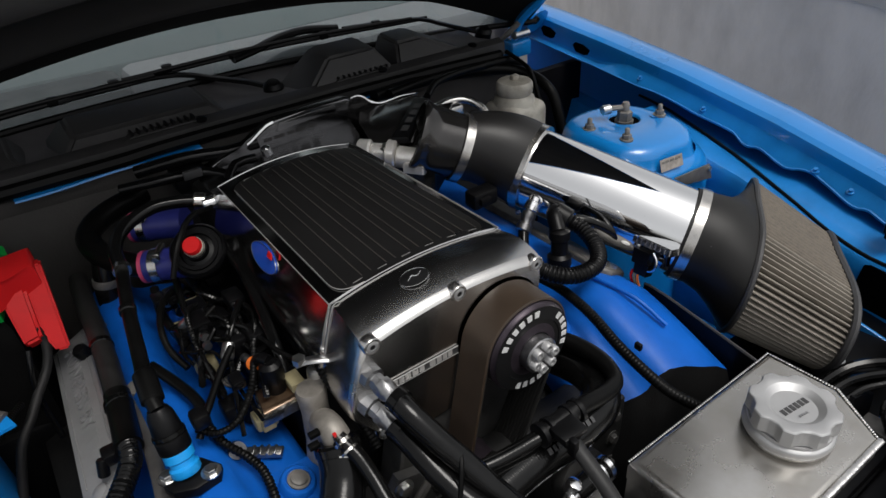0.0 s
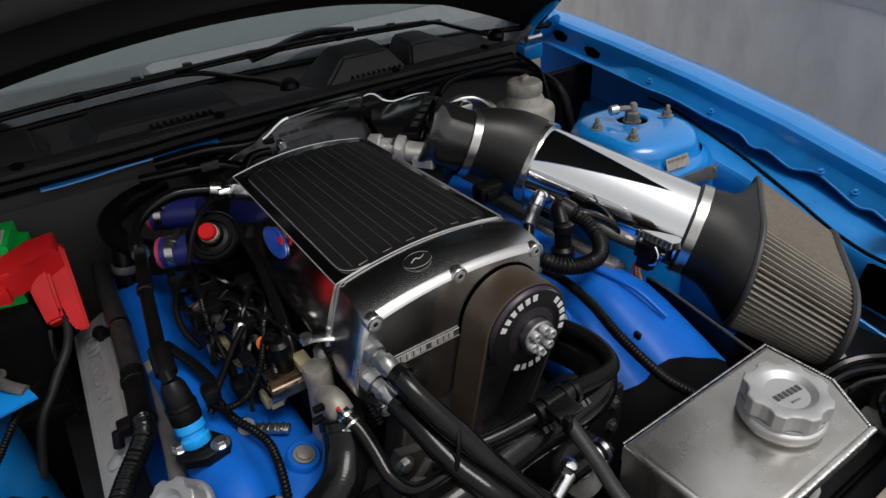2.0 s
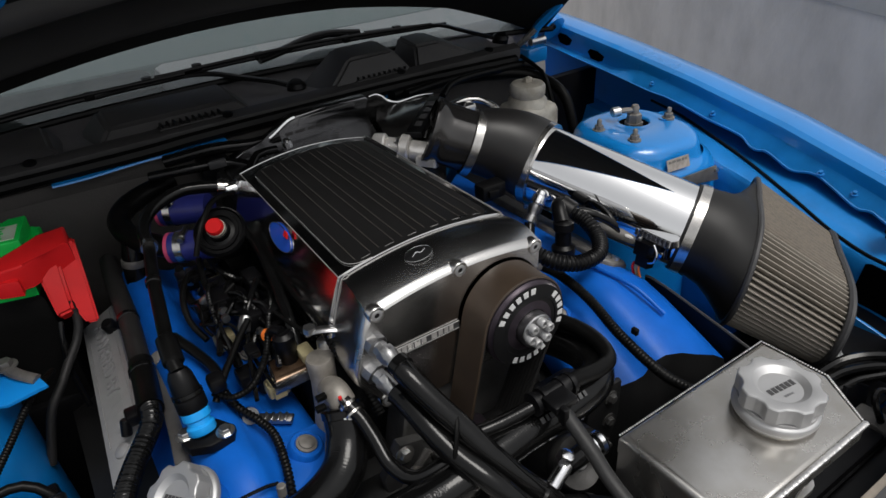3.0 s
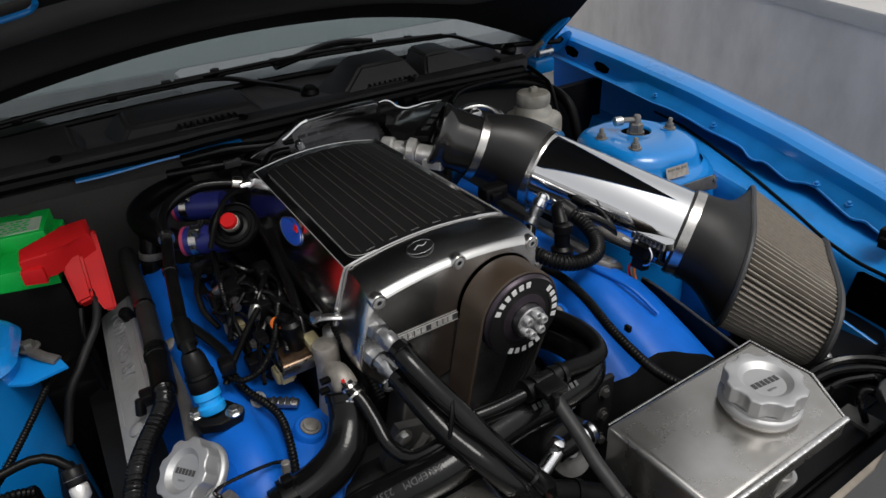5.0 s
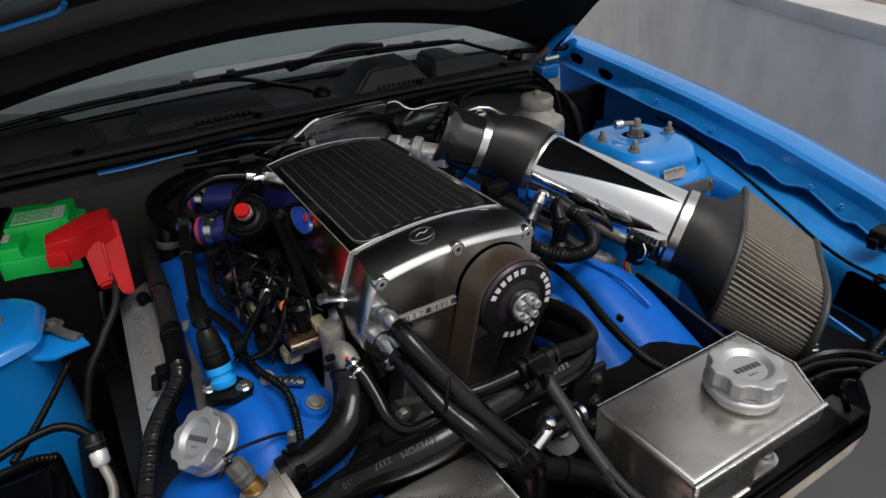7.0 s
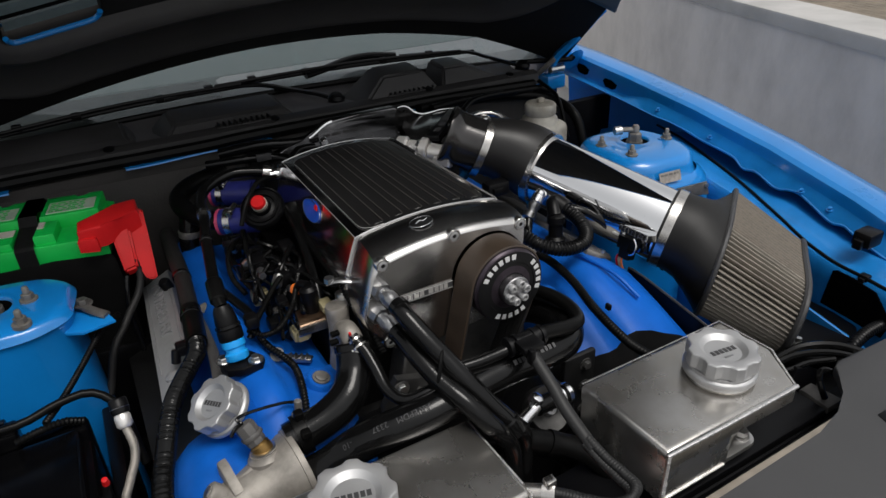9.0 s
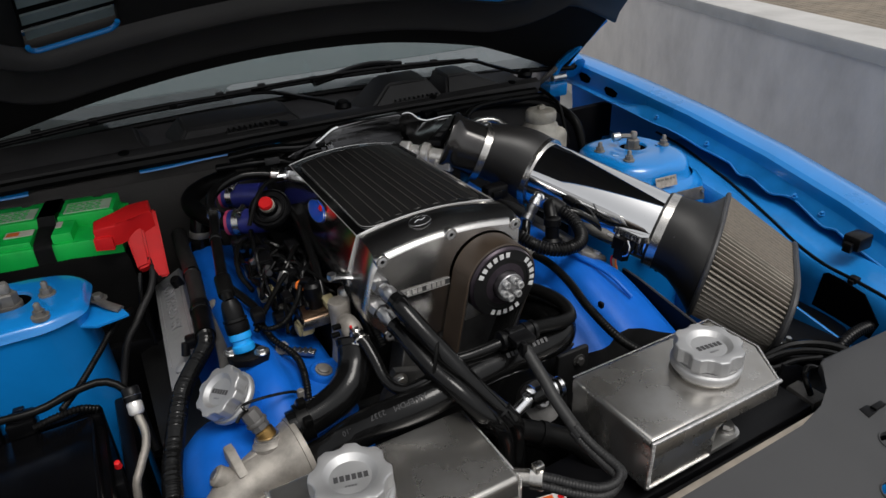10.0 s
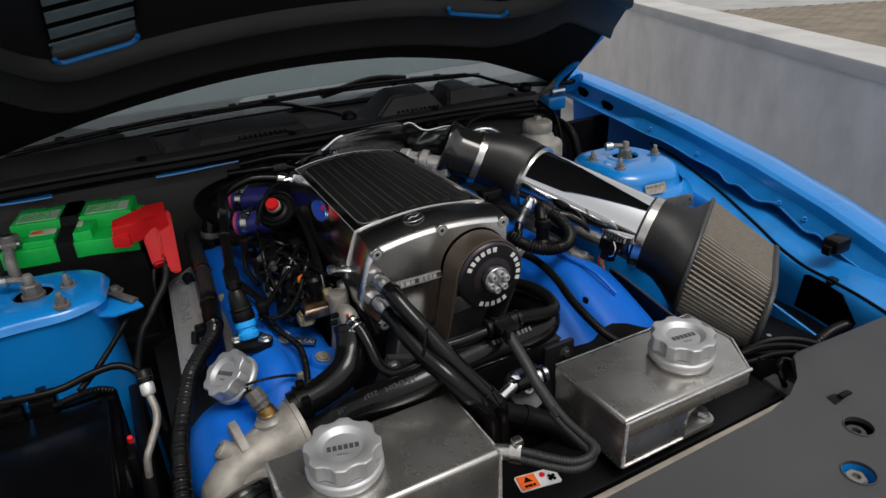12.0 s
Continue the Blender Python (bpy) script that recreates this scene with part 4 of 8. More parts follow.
def radiator_cover():
    root = thing("radiator_cover", (0.2, -0.45, 0.70), "dark grey grained plastic radiator cover panel", "cover panel")
    bm = prism([(-0.56, -0.26), (0.56, -0.26), (0.62, -0.10), (0.62, 0.145), (0.575, 0.146), (0.390, 0.157), (0.376, 0.152), (0.345, 0.118), (0.312, 0.103),
                (0.266, 0.097), (-0.56, 0.095)], (0, -0.40, 0.728), (1, 0, 0.012), (0, 1, 0.02), 0.010, 0.003)
    panel = part("panel", bm, M_RADCOV, root)
    holes = ((0.326, -0.369, 0.0155), (0.262, -0.410, 0.0165))
    for x, y, r in holes:
        cut = bpy.data.objects.new("cutter", bpy.data.meshes.new("cutter"))
        cb = lathe([(0, -0.05), (r, -0.05), (r, 0.05), (0, 0.05)], Vector((x, y, 0.735)) - ORIGIN[root.name], (0, 0, 1), 32)
        bmesh.ops.recalc_face_normals(cb, faces=cb.faces)
        cb.to_mesh(cut.data)
        cb.free()
        scene.collection.objects.link(cut)
        md = panel.modifiers.new("hole", "BOOLEAN")
        md.operation = "DIFFERENCE"
        md.object = cut
        cut.location = root.location
        dg = bpy.context.evaluated_depsgraph_get()
        me = bpy.data.meshes.new_from_object(panel.evaluated_get(dg))
        panel.modifiers.clear()
        panel.data = me
        bpy.data.objects.remove(cut)
    for i, (x, y, r) in enumerate(holes):
        # First cup is black in place of shade, the second body blue.
        part("recess_cup", loft([[(x + q * math.cos(t), y + q * math.sin(t), z) for t in np.linspace(0, 2 * math.pi, 28, endpoint=False)] for q, z in ((r * 1.0, 0.7375), (r * 0.95, 0.722), (r * 0.90, 0.716), (r * 0.3, 0.715))], closed=True), M_BLUE if i else M_CAVITY_SHADE, root)
        part("rim_ring", tube([(x + r * math.cos(t), y + r * math.sin(t), 0.7385 + 0.02 * (y + r * math.sin(t) + 0.40) + 0.012 * x) for t in np.linspace(0, 2 * math.pi, 33)], 0.0009, 6, 0.004), M_RADCOV, root)
        part("plug", lathe([(0.0112, 0), (0.0112, 0.018), (0.0098, 0.020), (0.0050, 0.020), (0.0045, 0.015), (0, 0.015)], (x - 0.001, y + 0.001, 0.716), (0, 0, 1), 6 if i else 20), M_DUST if i else M_RADCOV, root)
    part("clip_slot", prism([(0, 0), (0.022, 0.002), (0.018, 0.014), (0.004, 0.014)], (0.336, -0.334, 0.7405), (1, 0, 0), (0, 1, 0), 0.004, 0.001), M_SHEET, root)
    part("clip_tongue", prism([(0.012, -0.004), (0.030, -0.004), (0.030, 0.003), (0.012, 0.003)], (0.340, -0.328, 0.7445), (1, 0, 0), (0, 1, 0), 0.003, 0.001), M_SHEET, root)
    sup = thing("core_support", (0.1, -0.28, 0.40), "black radiator support with a bare metal edge strip", "radiator support")
    part("beam", box(-0.60, 0.40, -0.330, -0.265, 0.45, 0.690, 0.006), M_SHEET, sup)
    part("edge_strip", prism([(-0.45, -0.0), (0.308, 0.0), (0.314, 0.009), (-0.45, 0.009)], (0, -0.3045, 0.722), (1, 0, 0.012), (0, 1, 0), 0.016, 0.002), M_STRIP, sup, "bare aluminium edge strip")
    part("shroud", box(-0.60, 0.52, -0.265, -0.235, 0.40, 0.685, 0.004), M_SHEET, sup)
    part("shelf", box(-0.60, 0.36, -0.262, -0.17, 0.684, 0.697, 0.003), M_SHEET, sup)


radiator_cover()


# ---- supercharger ----
def crown(x, edge=0.9255, top=0.9372, half=0.094):
    return edge + (top - edge) * (1 - (x / half) ** 2)


def arc_print(root, c, ux, uz, r, h, a0, spec, material):
    """Plain blocks set round an arc in place of lettering. spec: widths in degrees, gaps between."""
    a = a0
    for w, g in spec:
        pts = []
        for k in range(4):
            t = radians(a - w * k / 3)
            pts.append((r * math.sin(t), r * math.cos(t)))
        for k in range(3, -1, -1):
            t = radians(a - w * k / 3)
            pts.append(((r + h) * math.sin(t), (r + h) * math.cos(t)))
        part("print_bar", prism([(-p[0], p[1]) for p in pts], c, ux, uz, 0.0006), material, root)
        a -= w + g


def supercharger():
    root = thing("supercharger", (0, 0.18, 0.79), "large polished supercharger with ribbed black lid", "supercharger")
    n = 24

    def taper(y):
        """The case narrows towards the back."""
        return 1.025 - 0.065 * max(0.0, y - 0.055) / 0.28

    def top_at(x, y, up=0.0):
        return (x * taper(y), y, crown(x) + up)

    def section(y, inset=0.0, low=0.785):
        k = taper(y)
        top = [((0.0925 - inset) * (1 - 2 * i / n), crown((0.0925 - inset) * (1 - 2 * i / n)) - inset) for i in range(n + 1)]
        pts = [(0.080 - inset, low), (0.088 - inset, 0.82), (0.0945 - inset, 0.900), (0.0944 - inset, 0.916 - inset), (0.0938 - inset, 0.922 - inset)]
        pts += top + [(-0.0940 + inset, 0.9215 - inset), (-0.0975 + inset, 0.913 - inset), (-0.1020 + inset, 0.900), (-0.1090 + inset, 0.880), (-0.1120 + inset, 0.866), (-0.1120 + inset, 0.852), (-0.106 + inset, 0.835), (-0.092 + inset, low)]
        return [(x * k, y, z) for x, z in pts]
    part("case", loft([section(0.3470, 0.013), section(0.3460, 0.007), section(0.3430, 0.002), section(0.337), section(0.058), section(0.055, 0.004)], closed=True, cap=True), M_CASE, root, "mirror polished metal case")
    # black lid with fine lengthwise grooves, rounded at its front corners
    HL = 0.0815
    ys = (0.0553, 0.0565, 0.059, 0.063, 0.069, 0.078, 0.15, 0.24, 0.310, 0.316, 0.320, 0.322)
    ins = (0.024, 0.017, 0.010, 0.005, 0.0015, 0.0, 0.0, 0.0, 0.0, 0.002, 0.006, 0.012)
    lid = part("lid", loft([[top_at(x, y, 0.0012) for x in np.linspace(-HL + d, HL - d, 25)] for y, d in zip(ys, ins)]), M_TOP, root, "gloss black lid with fine grooves")
    for i in range(12):
        x = -0.0690 + i * 0.01255 + (0.0016 if i % 2 else -0.0016)
        part("rib", loft([[top_at(x - 0.00045, y, 0.0012), top_at(x - 0.00025, y, 0.0019), top_at(x + 0.00025, y, 0.0019), top_at(x + 0.00045, y, 0.0012)] for y in (0.064, 0.15, 0.24, 0.316)]), M_RIB, lid)
    for i in range(11):
        x0 = -0.0690 + i * 0.01255 + 0.003
        if i % 2 == 0:
            for y in (0.0605, 0.3185):
                part("rib_edge", loft([[top_at(x, yy, 0.0019) for x in (x0, x0 + 0.005, x0 + 0.0095)] for yy in (y, y + 0.0010)]), M_LINE, lid, "bright machined tick")
    for d in (-1, 1):
        edge = [top_at(d * 0.0925, y, 0.0004) for y in (0.056, 0.12, 0.20, 0.28, 0.338)]
        part("lid_edge", tube(edge, 0.0006, 6, 0.05), M_LINE, root, "thin machined lid edge")
    line = [top_at(-HL, y, 0.0014) for y in (0.31, 0.2, 0.10, 0.078)] + [top_at(-HL + d, y, 0.0014) for y, d in ((0.069, 0.0015), (0.063, 0.005), (0.059, 0.010), (0.0565, 0.017), (0.0556, 0.024))]
    part("lid_line", tube(line, 0.00045, 6, 0.02), M_LINE, root, "thin bright line round the lid")
    part("back_rim", tube([(x * taper(0.343), 0.3440, crown(x) - 0.0022) for x in np.linspace(-0.092, 0.092, 17)], 0.0012, 8, 0.02), M_CASE, root, "bright rear rim")
    part("rear_corner_rim", tube([top_at(0.092, y, 0.0) for y in (0.344, 0.335, 0.320, 0.290, 0.26)], 0.0016, 8, 0.01), M_EDGE, root, "bright rear corner")
    # front cover: black upper band, bright rims, polished face

    def rim(y, grow, drop=0.0):
        k = 1.0 - 0.05 * max(0.0, y) / 0.055
        top = [((0.098 + grow) * k * (1 - 2 * i / n), crown((0.098 + grow) * (1 - 2 * i / n), 0.9255, 0.9368, 0.098 + grow) + grow - drop) for i in range(n + 1)]
        pts = [(0.060, 0.800 - grow), (0.088 + grow, 0.812), (0.094 + grow, 0.84), (0.098 + grow, 0.90)] + top
        f = 1.0 - 0.045 * max(0.0, y) / 0.055
        pts += [(-(0.1060 + grow) * f, 0.903), (-(0.1135 + grow) * f, 0.880), (-(0.1185 + grow) * f, 0.860), (-(0.1185 + grow) * f, 0.850), (-(0.1130 + grow) * f, 0.840), (-(0.1030 + grow) * f, 0.826), (-(0.0950 + grow) * f, 0.815), (-0.084, 0.803 - grow), (-0.055, 0.793 - grow)]
        return [(x, y, z) for x, z in pts]
    part("front_cover", loft([rim(0.0545, -0.0012), rim(0.0541, 0.0), rim(0.046, 0.0002, -0.0010), rim(0.038, 0.0004, -0.0017), rim(0.030, 0.0004, -0.0018), rim(0.023, 0.0003, -0.0012), rim(0.017, 0.0001, -0.0001), rim(0.011, -0.0003, 0.0012), rim(0.006, -0.0008, 0.0024), rim(0.0034, -0.0012, 0.0030)], closed=True, cap=True), M_COVERP, root, "mirror polished cover band")
    part("cover_line", tube([(x, 0.0525, z + 0.0006) for x, _, z in rim(0.05, 0.0)[3:-7]], 0.0005, 6, 0.02), M_LINE, root, "thin bright line")
    part("face_chamfer", loft([rim(0.0036, -0.0011, 0.0030), rim(0.0012, -0.0015, 0.0036), rim(-0.0014, -0.0023, 0.0044), rim(-0.0032, -0.0035, 0.0050), rim(-0.0040, -0.0048, 0.0052)], closed=True), M_POLISH, root, "bright rounded cover edge")
    part("face_plate", loft([rim(0.003, -0.0044, 0.0052), rim(-0.0040, -0.0046, 0.0052)], closed=True, cap=True), M_POLISH, root, "polished aluminium front plate")
    for x, z in ((-0.090, 0.9175), (-0.002, 0.9272), (0.088, 0.9168), (-0.089, 0.818)):
        part("bolt_pad", lathe([(0.0082, -0.008), (0.0082, 0.0006), (0.0076, 0.0014), (0.0066, 0.0014), (0.0063, -0.0006), (0, -0.0006)], (x, -0.0040, z), (0, -1, 0), 28), M_POLISH, root, "ringed counterbore")
        socket_bolt((x, -0.0036, z), (0, -1, 0), 0.0054, 0.0022, root, M_CAP)
        # Black disc darkens each socket in place of its own shade.
        part("socket_shade", lathe([(0.0029, 0), (0.0029, 0.0003), (0, 0.0003)], (x, -0.0047, z), (0, -1, 0), 6), M_PULLEY_BLK, root, "black disc as shade in the hex socket")
    # oval badge on the cover band
    bz = crown(-0.025, 0.9245, 0.9365, 0.097) + 0.0022
    part("oval_badge", prism([(0.0135 * math.cos(t), 0.0105 * math.sin(t)) for t in np.linspace(0, 2 * math.pi, 28, endpoint=False)], (-0.026, 0.027, bz), (1, 0, 0.12), (0, 1, 0), 0.0018, 0.0006), M_PULLEY_BLK, root)
    part("badge_ring", tube([(-0.026 + 0.0138 * math.cos(t), 0.027 + 0.0108 * math.sin(t), bz + 0.0012 + 0.12 * 0.0138 * math.cos(t)) for t in np.linspace(0, 2 * math.pi, 29)], 0.0004, 6, 0.003), M_EDGE, root)
    part("badge_mark", tube([(-0.034, 0.025, bz + 0.0014), (-0.027, 0.029, bz + 0.0022), (-0.024, 0.026, bz + 0.0024), (-0.018, 0.029, bz + 0.0030)], 0.0009, 6, 0.002), M_EDGE, root)
    # blue oval on the side of the case
    bc, bn = Vector((-0.0982, 0.191, 0.9080)), Vector((0.37, 0, 0.93)).normalized()
    part("side_badge", prism([(0.030 * math.cos(t), 0.0125 * math.sin(t)) for t in np.linspace(0, 2 * math.pi, 36, endpoint=False)], bc, (0, -1, 0.0), bn, 0.0022, 0.0005), M_OVAL, root, "blue oval side badge")
    part("badge_rim", tube([bc + Vector((0, -1, 0)) * (0.0298 * math.cos(t)) + bn * (0.0123 * math.sin(t)) + Vector((-0.0020, 0, 0.0008)) for t in np.linspace(0, 2 * math.pi, 37)], 0.0005, 6, 0.003), M_FIT, root)
    bars(root, bc + Vector((-0.0022, 0.019, -0.003)), (0, -1, 0), bn, [0.006, 0.004, 0.005, 0.003, 0.006], 0.006, M_PRINTBLUE, 0.35)
    part("badge_tail", prism([(0, 0), (0.010, 0.0), (0.008, 0.006), (0.001, 0.006)], bc + Vector((-0.0010, -0.012, 0.008)), (0, -1, 0), bn, 0.0012), M_RED, root, "small red mark")
    # name strip on the face, plain
    part("name_strip", prism([(0, 0), (0.073, 0), (0.073, 0.0085), (0, 0.0085)], (-0.0795, -0.0044, 0.8635), (1, 0, 0), (0, 0, 1), 0.0008, 0.0), M_ENGRAVE, root)
    for z in (0.8635, 0.8716):
        part("strip_line", box(-0.0795, -0.0065, -0.0060, -0.0050, z, z + 0.0006), M_LINE, root)
    bars(root, (-0.077, -0.0053, 0.8650), (1, 0, 0), (0, 0, 1), [0.0055, 0.005, 0.006, 0.006, 0.005], 0.0060, M_FLANGE, 0.25)
    bars(root, (-0.038, -0.0053, 0.8650), (1, 0, 0), (0, 0, 1), [0.006, 0.005, 0.0045, 0.0045], 0.0060, M_FLANGE, 0.30)
    # bright corner casting at the back
    part("corner_lug", join(box(-0.0965, -0.074, 0.330, 0.352, 0.892, 0.922, 0.006), rod((-0.110, 0.344, 0.908), (-0.088, 0.344, 0.908), 0.0085, 12, 0.001)), M_EDGE, root, "bright corner casting")
    # drive pulley
    px, pz = 0.0435, 0.8690
    pul = part("pulley", lathe([(0.0435, 0.005), (0.0450, 0.006), (0.0450, 0.044), (0.0430, 0.046), (0.0425, 0.048), (0.0310, 0.0495), (0.0300, 0.0485), (0.0200, 0.0515),
                                (0.0185, 0.0515), (0.0185, 0.0490), (0, 0.0490)], (px, 0.0, pz), (0, -1, 0), 64), M_PULLEY, root, "dark anodised drive pulley")
    part("pulley_ring", lathe([(0.0425, 0.0484), (0.0428, 0.0490), (0.0312, 0.0505), (0.0310, 0.0496)], (px, 0.0, pz), (0, -1, 0), 64), M_PULLEY_BLK, pul, "black ring with plain white marks")
    c = (px, -0.0496, pz)
    sp = [(8.0, 5.2)] * 6
    arc_print(pul, c, (1, 0, 0), (0, 0, 1), 0.0345, 0.0062, 65, sp, M_WHITE)
    arc_print(pul, c, (1, 0, 0), (0, 0, 1), 0.0345, 0.0062, -48, [(7.8, 5.6)] * 5, M_WHITE)
    arc_print(pul, c, (1, 0, 0), (0, 0, 1), 0.0345, 0.0062, -150, [(7.8, 5.6)] * 5, M_WHITE)
    part("hub", lathe([(0.0175, 0.049), (0.0175, 0.060), (0.0165, 0.061), (0, 0.061)], (px, 0, pz), (0, -1, 0), 40), M_FIT, pul, "grey hub plate")
    for k in range(6):
        t = radians(60 * k + 15)
        socket_bolt((px + 0.0110 * math.cos(t), -0.061, pz + 0.0110 * math.sin(t)), (0, -1, 0), 0.0047, 0.0062, pul, M_CAP)
    part("nose_boss", lathe([(0.052, -0.004), (0.050, 0.004), (0, 0.004)], (px, 0.0, pz), (0, -1, 0), 48), M_POLISH, root)
    # lower casting and idler below the nose
    part("lower_casting", prism([(-0.09, 0.70), (0.11, 0.70), (0.10, 0.80), (0.05, 0.83), (-0.03, 0.81), (-0.07, 0.795)], (0, 0.03, 0), (1, 0, 0), (0, 0, 1), 0.03, 0.006), M_CAST_D, root, "grey cast housing")
    return root


supercharger()


def drive_belt():
    root = thing("drive_belt", (0.02, -0.025, 0.70), "wide worn brown-black drive belt on the pulley", "drive belt")
    c1, r1 = (0.0435, 0.869), 0.0462
    c2, r2 = (-0.004, 0.715), 0.030
    dx, dz = c2[0] - c1[0], c2[1] - c1[1]
    L = math.hypot(dx, dz)
    base = math.atan2(dz, dx)
    off = math.acos((r1 - r2) / L)
    pts = []
    a0, a1 = base + off, base - off + 2 * math.pi
    for k in range(25):
        t = a0 + (a1 - a0) * k / 24
        pts.append((c1[0] + r1 * math.cos(t), c1[1] + r1 * math.sin(t)))
    for k in range(13):
        t = (base - off) + 2 * off * k / 12
        pts.append((c2[0] + r2 * math.cos(t), c2[1] + r2 * math.sin(t)))
    # finer steps on the straight runs
    full = []
    for p, q in zip(pts, pts[1:] + pts[:1]):
        m = max(1, int(math.hypot(q[0] - p[0], q[1] - p[1]) / 0.01))
        full += [(p[0] + (q[0] - p[0]) * j / m, p[1] + (q[1] - p[1]) * j / m) for j in range(m)]

    def ring(d, y):
        out = []
        k = len(full)
        for i in range(k):
            tx, tz = full[(i + 1) % k][0] - full[i - 1][0], full[(i + 1) % k][1] - full[i - 1][1]
            l = math.hypot(tx, tz)
            out.append((full[i][0] + d * tz / l, y, full[i][1] - d * tx / l))
        return out
    y0, y1 = -0.043, -0.006
    part("belt_back", loft([ring(0.0, y0), ring(0.0018, y0 + 0.001), ring(0.0018, y1 - 0.001), ring(0.0, y1)], closed=True), M_BELT, root, "smooth brown belt back")
    rows = []
    for k in range(10):
        ya = y0 + (y1 - y0) * k / 10
        yb = y0 + (y1 - y0) * (k + 1) / 10
        rows += [ring(-0.0001, ya), ring(-0.0022, ya + 0.0010), ring(-0.0022, yb - 0.0010), ring(-0.0001, yb)]
    part("belt_ribs", loft(rows, closed=True), M_BELT_RIB, root, "black ribbed belt underside")
    p = thing("lower_pulley", (c2[0], -0.025, c2[1]), "dark lower belt pulley", "pulley")
    part("rim", lathe([(r2 - 0.003, 0.005), (r2 - 0.003, 0.043), (0.02, 0.043), (0, 0.040)], (c2[0], 0, c2[1]), (0, -1, 0), 40), M_PULLEY, p)


drive_belt()

# ---- intake tract ----
A_C, A_AX = Vector((0.2065, 0.272, 0.9080)), Vector((0.085, -0.055, -0.042)).normalized()
B_C, B_AX = Vector((0.2955, 0.218, 0.8645)), Vector((0.085, -0.190, -0.045)).normalized()
C_C, C_AX = Vector((0.376, 0.026, 0.8175)), Vector((0.10, -0.170, -0.045)).normalized()
R_C, R_AX = Vector((0.404, -0.038, 0.805)), Vector((0.16, -0.138, -0.050)).normalized()
E_C = Vector((0.489, -0.122, 0.742))


def ring_at(c, ax, r, n=40):
    _, u, v = frame_of(ax)
    return [c + u * (r * math.cos(2 * math.pi * k / n)) + v * (r * math.sin(2 * math.pi * k / n)) for k in range(n)]


def intake():
    pipe = thing("intake_pipe", (0.33, 0.12, 0.79), "chrome intake pipe between rubber couplers", "intake pipe")
    part("pipe", loft([ring_at(B_C.lerp(C_C, t) , B_AX.lerp(C_AX, t), r) for t, r in ((-0.12, 0.0555), (0.3, 0.0557), (0.7, 0.0558), (1.12, 0.0558))], closed=True), M_CHROME, pipe, "mirror chrome tube")
    # sensor flange with housing on the lower side
    u, v = Vector((0, -0.999, 0.045)), Vector((-0.25, 0, -0.968))
    n = u.cross(v).normalized()
    q = Vector((0.3085, 0.054, 0.8325))
    part("sensor_flange", join(prism([(0.002, 0), (0.056, 0), (0.056, 0.010), (0.002, 0.010)], q, u, v, 0.034, 0.002), prism([(0.004, 0.010), (0.048, 0.010), (0.044, 0.030), (0.010, 0.030)], q + n * 0.006, u, v, 0.030, 0.003)), M_CHROME, pipe, "bright cast sensor flange")
    for k in range(8):
        part("flange_ridge", prism([(0.003 + 0.0067 * k, 0.001), (0.0075 + 0.0067 * k, 0.001), (0.0075 + 0.0067 * k, 0.009), (0.003 + 0.0067 * k, 0.009)], q - n * 0.0025, u, v, 0.0030, 0.0008), M_EDGE, pipe, "bright cast ridge")
    part("sensor_body", join(prism([(0.010, 0.014), (0.034, 0.014), (0.032, 0.032), (0.012, 0.032)], q - n * 0.006, u, v, 0.016, 0.003), prism([(0.014, 0.030), (0.034, 0.030), (0.034, 0.046), (0.016, 0.046)], q - n * 0.002, u, v, 0.016, 0.003)), M_PLASTIC, pipe, "black air sensor")
    part("sensor_clip", tube([q + u * 0.036 + v * 0.012 - n * 0.003, q + u * 0.044 + v * 0.020 - n * 0.004, q + u * 0.043 + v * 0.032 - n * 0.004, q + u * 0.036 + v * 0.036 - n * 0.004], 0.0016, 8, 0.003), M_EDGE, pipe, "bright wire clip")
    part("flange_screw", lathe([(0.0045, 0), (0.0045, 0.004), (0.003, 0.005), (0, 0.005)], q + u * 0.008 + v * 0.014 + n * 0.005, -n, 12), M_EDGE, pipe)
    for k, m in enumerate((M_RED, M_YELLOW, M_ORPLASTIC)):
        part("sensor_lead", tube([q + u * (0.014 + 0.004 * k) + v * 0.044, q + u * (0.013 + 0.005 * k) + v * 0.052, q + u * (0.016 + 0.005 * k) + v * 0.062 + n * 0.004], 0.0017, 6, 0.004), m, pipe)
    cp = thing("intake_coupler", (0.25, 0.24, 0.84), "black silicone reducer coupler", "coupler")
    secs = []
    for t in np.linspace(0, 1, 12):
        c = A_C + (B_C - A_C) * t + Vector((0.003, 0.010, 0.008)) * (4 * t * (1 - t))
        ax = A_AX.lerp(B_AX, t)
        secs.append(ring_at(c, ax, 0.0455 + (0.0590 - 0.0455) * (3 * t * t - 2 * t ** 3)))
    part("sleeve", loft(secs, closed=True), M_COUPLER, cp)
    band(A_C + A_AX * 0.006, A_AX, 0.0458, 0.011, cp, screw=(0.3, 0.2, -0.9))
    band(B_C - B_AX * 0.003, B_AX, 0.0596, 0.012, cp, screw=(-0.3, 0.0, -0.95))
    # filter neck and flat-topped conical filter share one outline
    fn, fu = Vector((0.5627, -0.8095, -0.1678)), Vector((0.821, 0.571, 0.0))
    fw = fu.cross(fn)
    ring = [(0.131, -0.031), (0.06, -0.036), (0.0, -0.038), (-0.03, -0.031), (-0.055, -0.014), (-0.070, 0.013), (-0.071, 0.045), (-0.060, 0.078), (-0.03, 0.106), (0.03, 0.120), (0.10, 0.112), (0.135, 0.08), (0.142, 0.02)]
